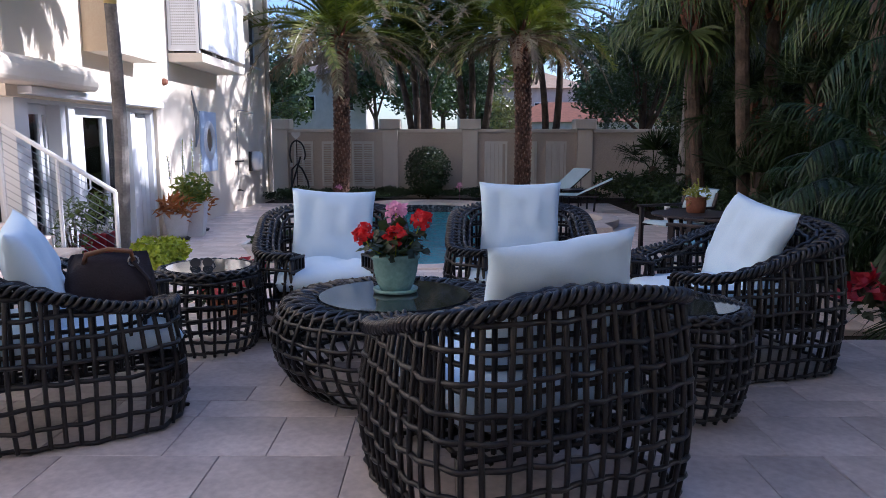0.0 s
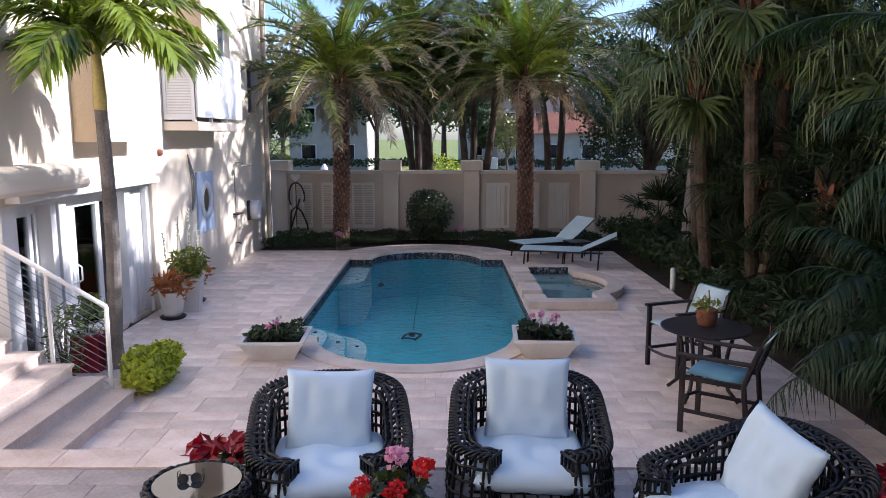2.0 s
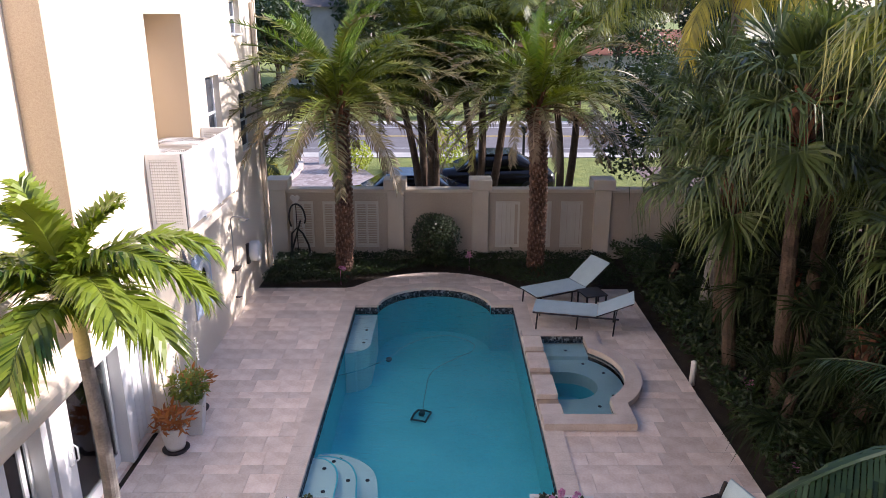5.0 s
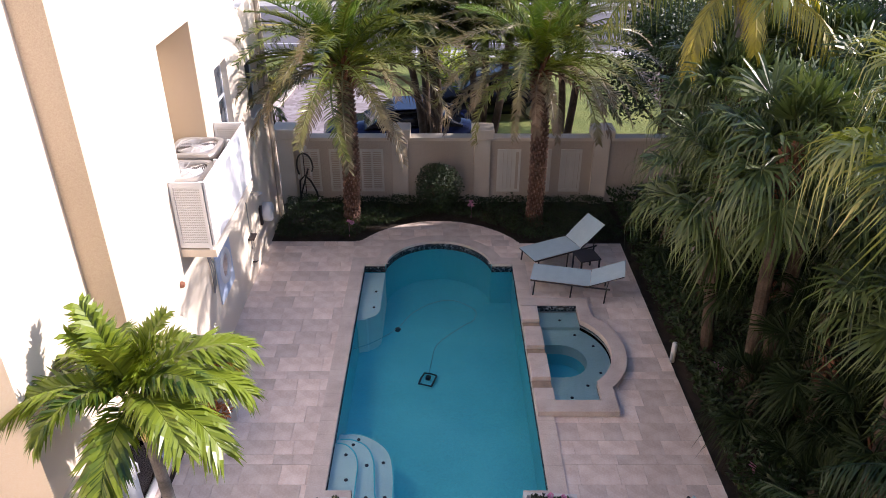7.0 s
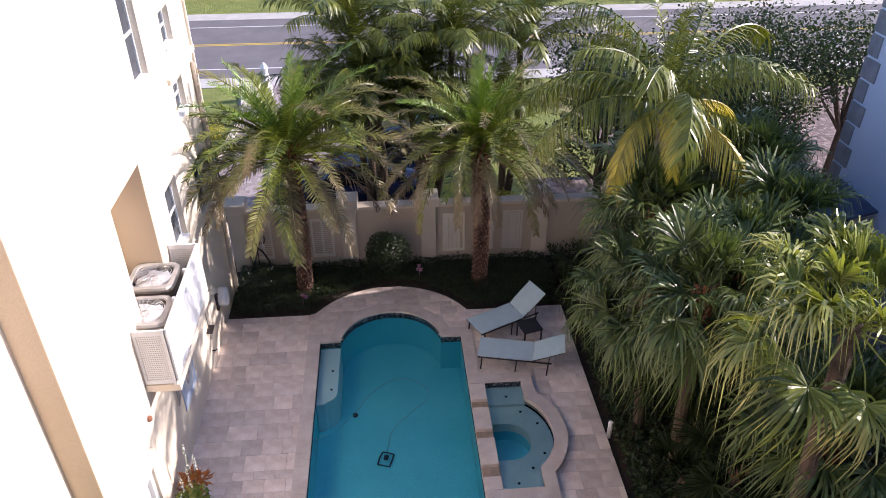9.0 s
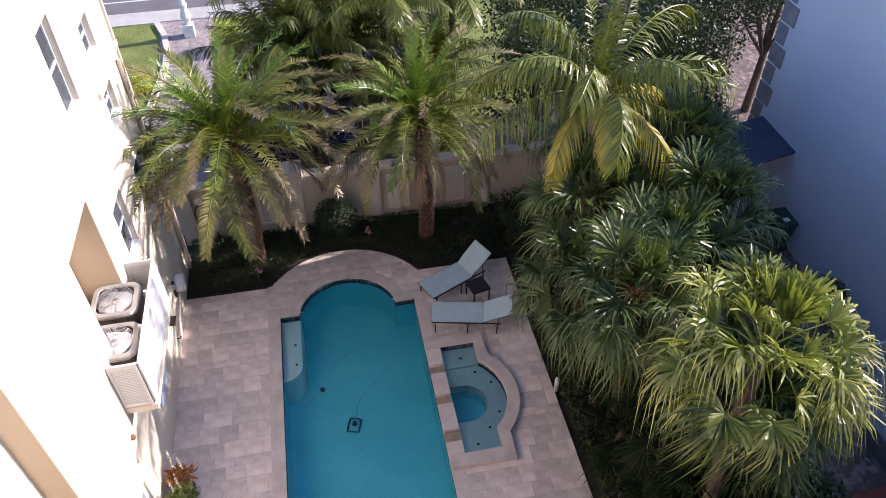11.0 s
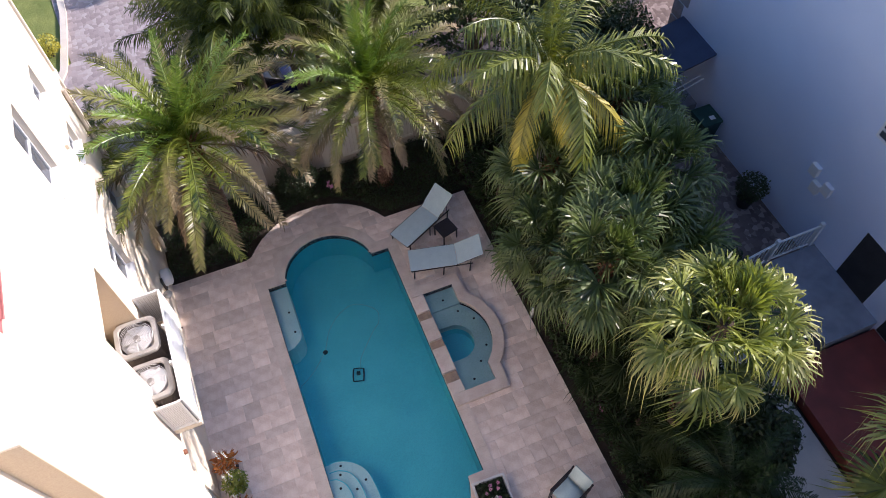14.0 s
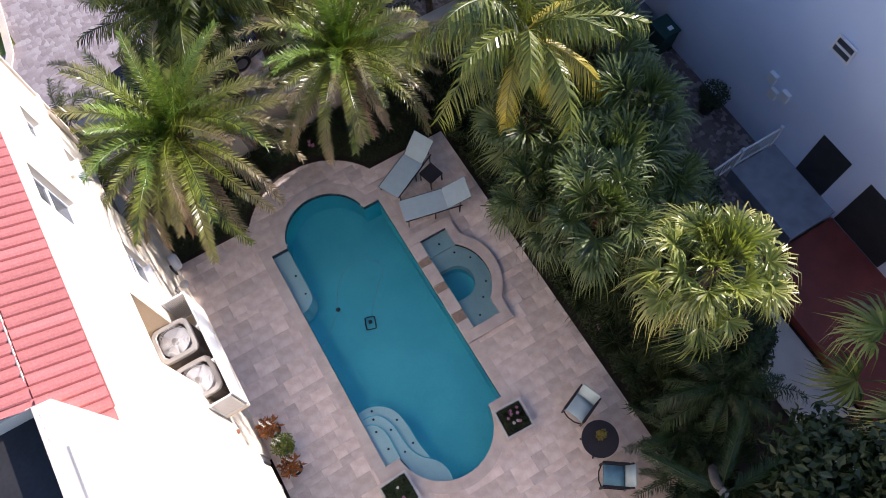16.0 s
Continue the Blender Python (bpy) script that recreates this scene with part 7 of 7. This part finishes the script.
# The last, small tree is added only to darken the side bed.
for i, (x, y, h, r) in enumerate(((5.6, 20.6, 5.0, 1.9), (8.0, 19.9, 4.6, 1.9), (9.6, 20.9, 5.0, 2.0), (8.2, 21.2, 6.0, 2.3), (10.5, 23.0, 6.5, 2.6), (6.6, 24.0, 5.5, 2.2), (13.5, 22.5, 6.5, 2.6), (9.0, 18.2, 4.2, 1.6), (7.6, 16.6, 3.8, 1.5), (6.6, 7.8, 2.2, 0.9))):
    broad_tree("garden_tree", "dense dark green broadleaf tree in shade", x, y, h, r, 100 + i, count=9000, size=0.11)
for i, (x, y, h, r) in enumerate(((-13, 46, 6.5, 2.6), (-11.2, 44, 5.5, 2.2), (-5.2, 49.5, 7.5, 2.8), (-1.6, 46.5, 6.5, 2.5), (1.6, 50, 7.5, 2.8), (12.8, 50, 6.5, 2.4), (3.4, 47, 3.2, 1.3), (-17, 48, 7, 2.8), (20, 50, 7, 2.8))):
    broad_tree("front_garden_tree", "dark leafy tree across the street", x, y + 8, h + 1.8, r * 1.15, 400 + i, count=3600, size=0.34, trunk=0.2)
# Trees out of view, added to block sun and sky on the terrace.
for i, (x, y, h, r) in enumerate(((5.6, 4.0, 6.2, 2.2), (5.6, 1.0, 7.0, 2.6), (7.4, -0.2, 6.0, 2.0), (7.6, 2.6, 6.0, 2.1))):
    broad_tree("garden_tree", "unseen tree added to shade the terrace", x, y, h, r, 500 + i, count=6800, size=0.2)
for i in range(5):
    broad_tree("street_tree", "small street tree with open crown", (4.0, 13, -14, 22, -24)[i], (46.5, 46, 46.5, 47, 46)[i], (4.4, 5.0, 5.5, 5.5, 5.5)[i], (1.5, 2, 2.2, 2.2, 2.4)[i], 200 + i, DATE_LEAF, 1800, 0.2, 0.1)
hedge = tagged(part("street_hedge", leaf_bed("hedge", SHRUB_LEAF, [(-30, 55.5), (40, 55.5), (40, 56.6), (-30, 56.6)], 0.0, 0.95, 9000, 0.28, 9, 0.6, 0.15)), "clipped green hedge across the street", "hedge", kind="stuff")
for i in range(22):
    x = -62 + i * 6.2
    broad_tree("far_tree", "tall leafy tree across the street", x + (i * 37 % 5), 70 + (i * 53 % 11), 11.0 + (i * 29 % 5), 5.0, 300 + i, DATE_LEAF if i % 3 else SHRUB_LEAF, 2000, 0.6, 0.3, "far trees")


def far_house(x, y, w, d, h, label, roof_mat):
    hs = thing("far_house", pose(x, y, -0.05), label, "house", "houses across the street")
    part("wall", box(-w / 2, w / 2, 0, d, 0, h), CONCRETE, hs)
    bm = bmesh.new()
    v = [bm.verts.new(p) for p in ((-w / 2 - 0.5, -0.5, h), (w / 2 + 0.5, -0.5, h), (w / 2 + 0.5, d + 0.5, h), (-w / 2 - 0.5, d + 0.5, h), (-w / 2 + d * 0.4, d / 2, h + d * 0.2), (w / 2 - d * 0.4, d / 2, h + d * 0.2))]
    for f in ((0, 1, 5, 4), (1, 2, 5), (2, 3, 4, 5), (3, 0, 4), (3, 2, 1, 0)):
        bm.faces.new([v[k] for k in f])
    part("roof", bm, roof_mat, hs)
    n = int(w / 2.6)
    for row in range(int(h / 2.8)):
        for k in range(n):
            px = -w / 2 + w * (k + 0.5) / n
            z = 0.9 + row * 2.8
            wd = part("window", box(px - 0.6, px + 0.6, -0.06, -0.005, z, z + 1.2), WHITE, hs)
            part("pane", box(px - 0.52, px + 0.52, -0.075, -0.065, z + 0.08, z + 1.12), CAR_BLACK, wd)
    return hs


far_house(17.0, 60, 24, 9, 2.9, "low pale house with tiled roof across the street", TERRACOTTA)
far_house(7.5, 69, 12, 9, 6.2, "two-storey white house behind the low one", ROOF_TAN)
far_house(-9.0, 58, 6, 8, 6.4, "white two-storey house across the street", ROOF_BROWN)
mb = thing("mailbox", pose(3.3, 33.7, -0.02), "dark mailbox on a post by the street", "mailbox")
part("post", box(-0.05, 0.05, -0.05, 0.05, -0.03, 1.0), BLACK, mb)
part("box", box(-0.12, 0.12, -0.25, 0.25, 1.0, 1.28, 0.05), BLACK, mb)
ub = tagged(part("utility_box", box(2.6, 3.4, 47.0, 47.8, -0.05, 1.3, 0.03), CONCRETE), "pale utility box on the verge", "utility box")
hy = thing("stone_ornament", pose(-5.1, 31.8, -0.03), "white stone garden ornament on the lawn", "ornament")
part("base", box(-0.2, 0.2, -0.2, 0.2, 0, 0.5), WHITE, hy)
part("urn", lathe([(0.10, 0.5), (0.22, 0.8), (0.12, 1.1), (0.16, 1.3), (0.05, 1.5)], 14), WHITE, hy)

kerb = bmesh.new()
line = [Vector((x, y)) for x, y in ((-7.1, 25.2), (-6.5, 25.9), (-6.15, 26.7), (-5.98, 28.2), (-5.86, 29.6), (-5.9, 30.7), (-6.12, 32.0), (-6.5, 33.1))]
rows = []
for i, q in enumerate(line):
    t = (line[min(i + 1, len(line) - 1)] - line[max(i - 1, 0)]).normalized()
    sd = Vector((t.y, -t.x)) * 0.11
    rows.append([kerb.verts.new((q.x - sd.x, q.y - sd.y, -0.05)), kerb.verts.new((q.x - sd.x, q.y - sd.y, 0.06)), kerb.verts.new((q.x + sd.x, q.y + sd.y, 0.06)), kerb.verts.new((q.x + sd.x, q.y + sd.y, -0.05))])
for a, b in zip(rows, rows[1:]):
    for k in range(3):
        kerb.faces.new((a[k], a[k + 1], b[k + 1], b[k]))
structure("kerb", kerb, STUCCO_CAP, "pale concrete kerb between lawn and driveway", "kerb")

# ---- paving stones ----
def cut_paver(x0, x1, y0, y1, z, keep, cell=0.03):
    """The cells of a paver that lie on the wanted side of an outline, as one slab mesh."""
    bm = bmesh.new()
    nx, ny = max(1, round((x1 - x0) / cell)), max(1, round((y1 - y0) / cell))
    dx, dy = (x1 - x0) / nx, (y1 - y0) / ny
    vs = {}
    def vert(i, j):
        if (i, j) not in vs:
            vs[i, j] = bm.verts.new((x0 + i * dx, y0 + j * dy, z))
        return vs[i, j]
    for i in range(nx):
        for j in range(ny):
            if keep(x0 + (i + 0.5) * dx, y0 + (j + 0.5) * dy):
                bm.faces.new((vert(i, j), vert(i + 1, j), vert(i + 1, j + 1), vert(i, j + 1)))
    return bm


PAVER_SHAPES = {}


def paver_mesh(w, d, mat=TRAVERTINE):
    key = (round(w, 3), round(d, 3), mat.name)
    if key not in PAVER_SHAPES:
        bm = bmesh.new()
        rows = [[bm.verts.new((x * (w / 2 - i), y * (d / 2 - i), z)) for x, y in ((-1, -1), (1, -1), (1, 1), (-1, 1))] for i, z in ((0.0015, -0.02), (0.0015, -0.002), (0.0035, 0.0))]
        for a, b in zip(rows, rows[1:]):
            for k in range(4):
                bm.faces.new((a[k], a[(k + 1) % 4], b[(k + 1) % 4], b[k]))
        bm.faces.new(rows[-1])
        PAVER_SHAPES[key] = mesh_of(bm, "paver", mat)
    return PAVER_SHAPES[key]


def pave(parent, x0, x1, y0, y1, z, keep, seed, mat=TRAVERTINE):
    """Rows of travertine in three widths; stones at the outline are cut."""
    rnd = random.Random(seed)
    y, row = y0, 0
    while y < y1 - 0.05:
        d = (0.406, 0.305, 0.203, 0.406)[rnd.randrange(4)]
        d = min(d, y1 - y)
        x = x0 - rnd.uniform(0, 0.5)
        while x < x1:
            w = (0.406, 0.61, 0.305, 0.406, 0.508)[rnd.randrange(5)]
            a, b = max(x, x0), min(x + w, x1)
            if b - a > 0.02:
                pts = [(a + (b - a) * i / 4, y + d * j / 4) for i in range(5) for j in range(5)]
                state = [keep(px, py) for px, py in pts]
                if all(state):
                    dz = rnd.uniform(-0.0012, 0.0012)
                    part("paver", paver_mesh(b - a, d, mat), None, parent, at=pose((a + b) / 2, y + d / 2, z + dz))
                elif any(state):
                    bm = cut_paver(a + 0.002, b - 0.002, y + 0.002, y + d - 0.002, z, keep)
                    if bm.faces:
                        part("paver", bm, TRAVERTINE, parent)
                    else:
                        bm.free()
            x += w
        y += d


POOL_CUT, SPA_CUT, DECK_CUT = offset_loop(POOL, 0.06), offset_loop(SPA_OUT, -0.05), DECK
deck = tagged(new("pool_deck"), "pinkish travertine pool deck in mixed stone sizes", "deck", kind="structure")
pave(deck, WALL_X, DECK_E, TERRACE_Y, 18.4, 0.0, lambda x, y: inside(x, y, DECK_CUT) and not inside(x, y, POOL_CUT) and not inside(x, y, SPA_CUT), 3)
terrace = tagged(new("terrace"), "raised travertine terrace with pale edge stones", "terrace", kind="structure")
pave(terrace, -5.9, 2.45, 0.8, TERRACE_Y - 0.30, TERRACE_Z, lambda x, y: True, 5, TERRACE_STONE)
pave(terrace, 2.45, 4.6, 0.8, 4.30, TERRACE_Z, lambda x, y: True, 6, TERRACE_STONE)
for k in range(14):
    part("edge_stone", paver_mesh(0.61, 0.30), None, terrace, at=pose(-5.6 + k * 0.61 - 0.0, TERRACE_Y - 0.15 + 0.03, TERRACE_Z + 0.004))
# joints in the coping stones
for i in range(20):
    y = 9.9 + i * 0.33
    for x in (-2.205, 1.415):
        if y < 16.2:
            tagged(part("coping_joint", box(x - 0.145, x + 0.145, y - 0.003, y + 0.003, 0.0195, 0.0205), GROUT, coping), "", "")
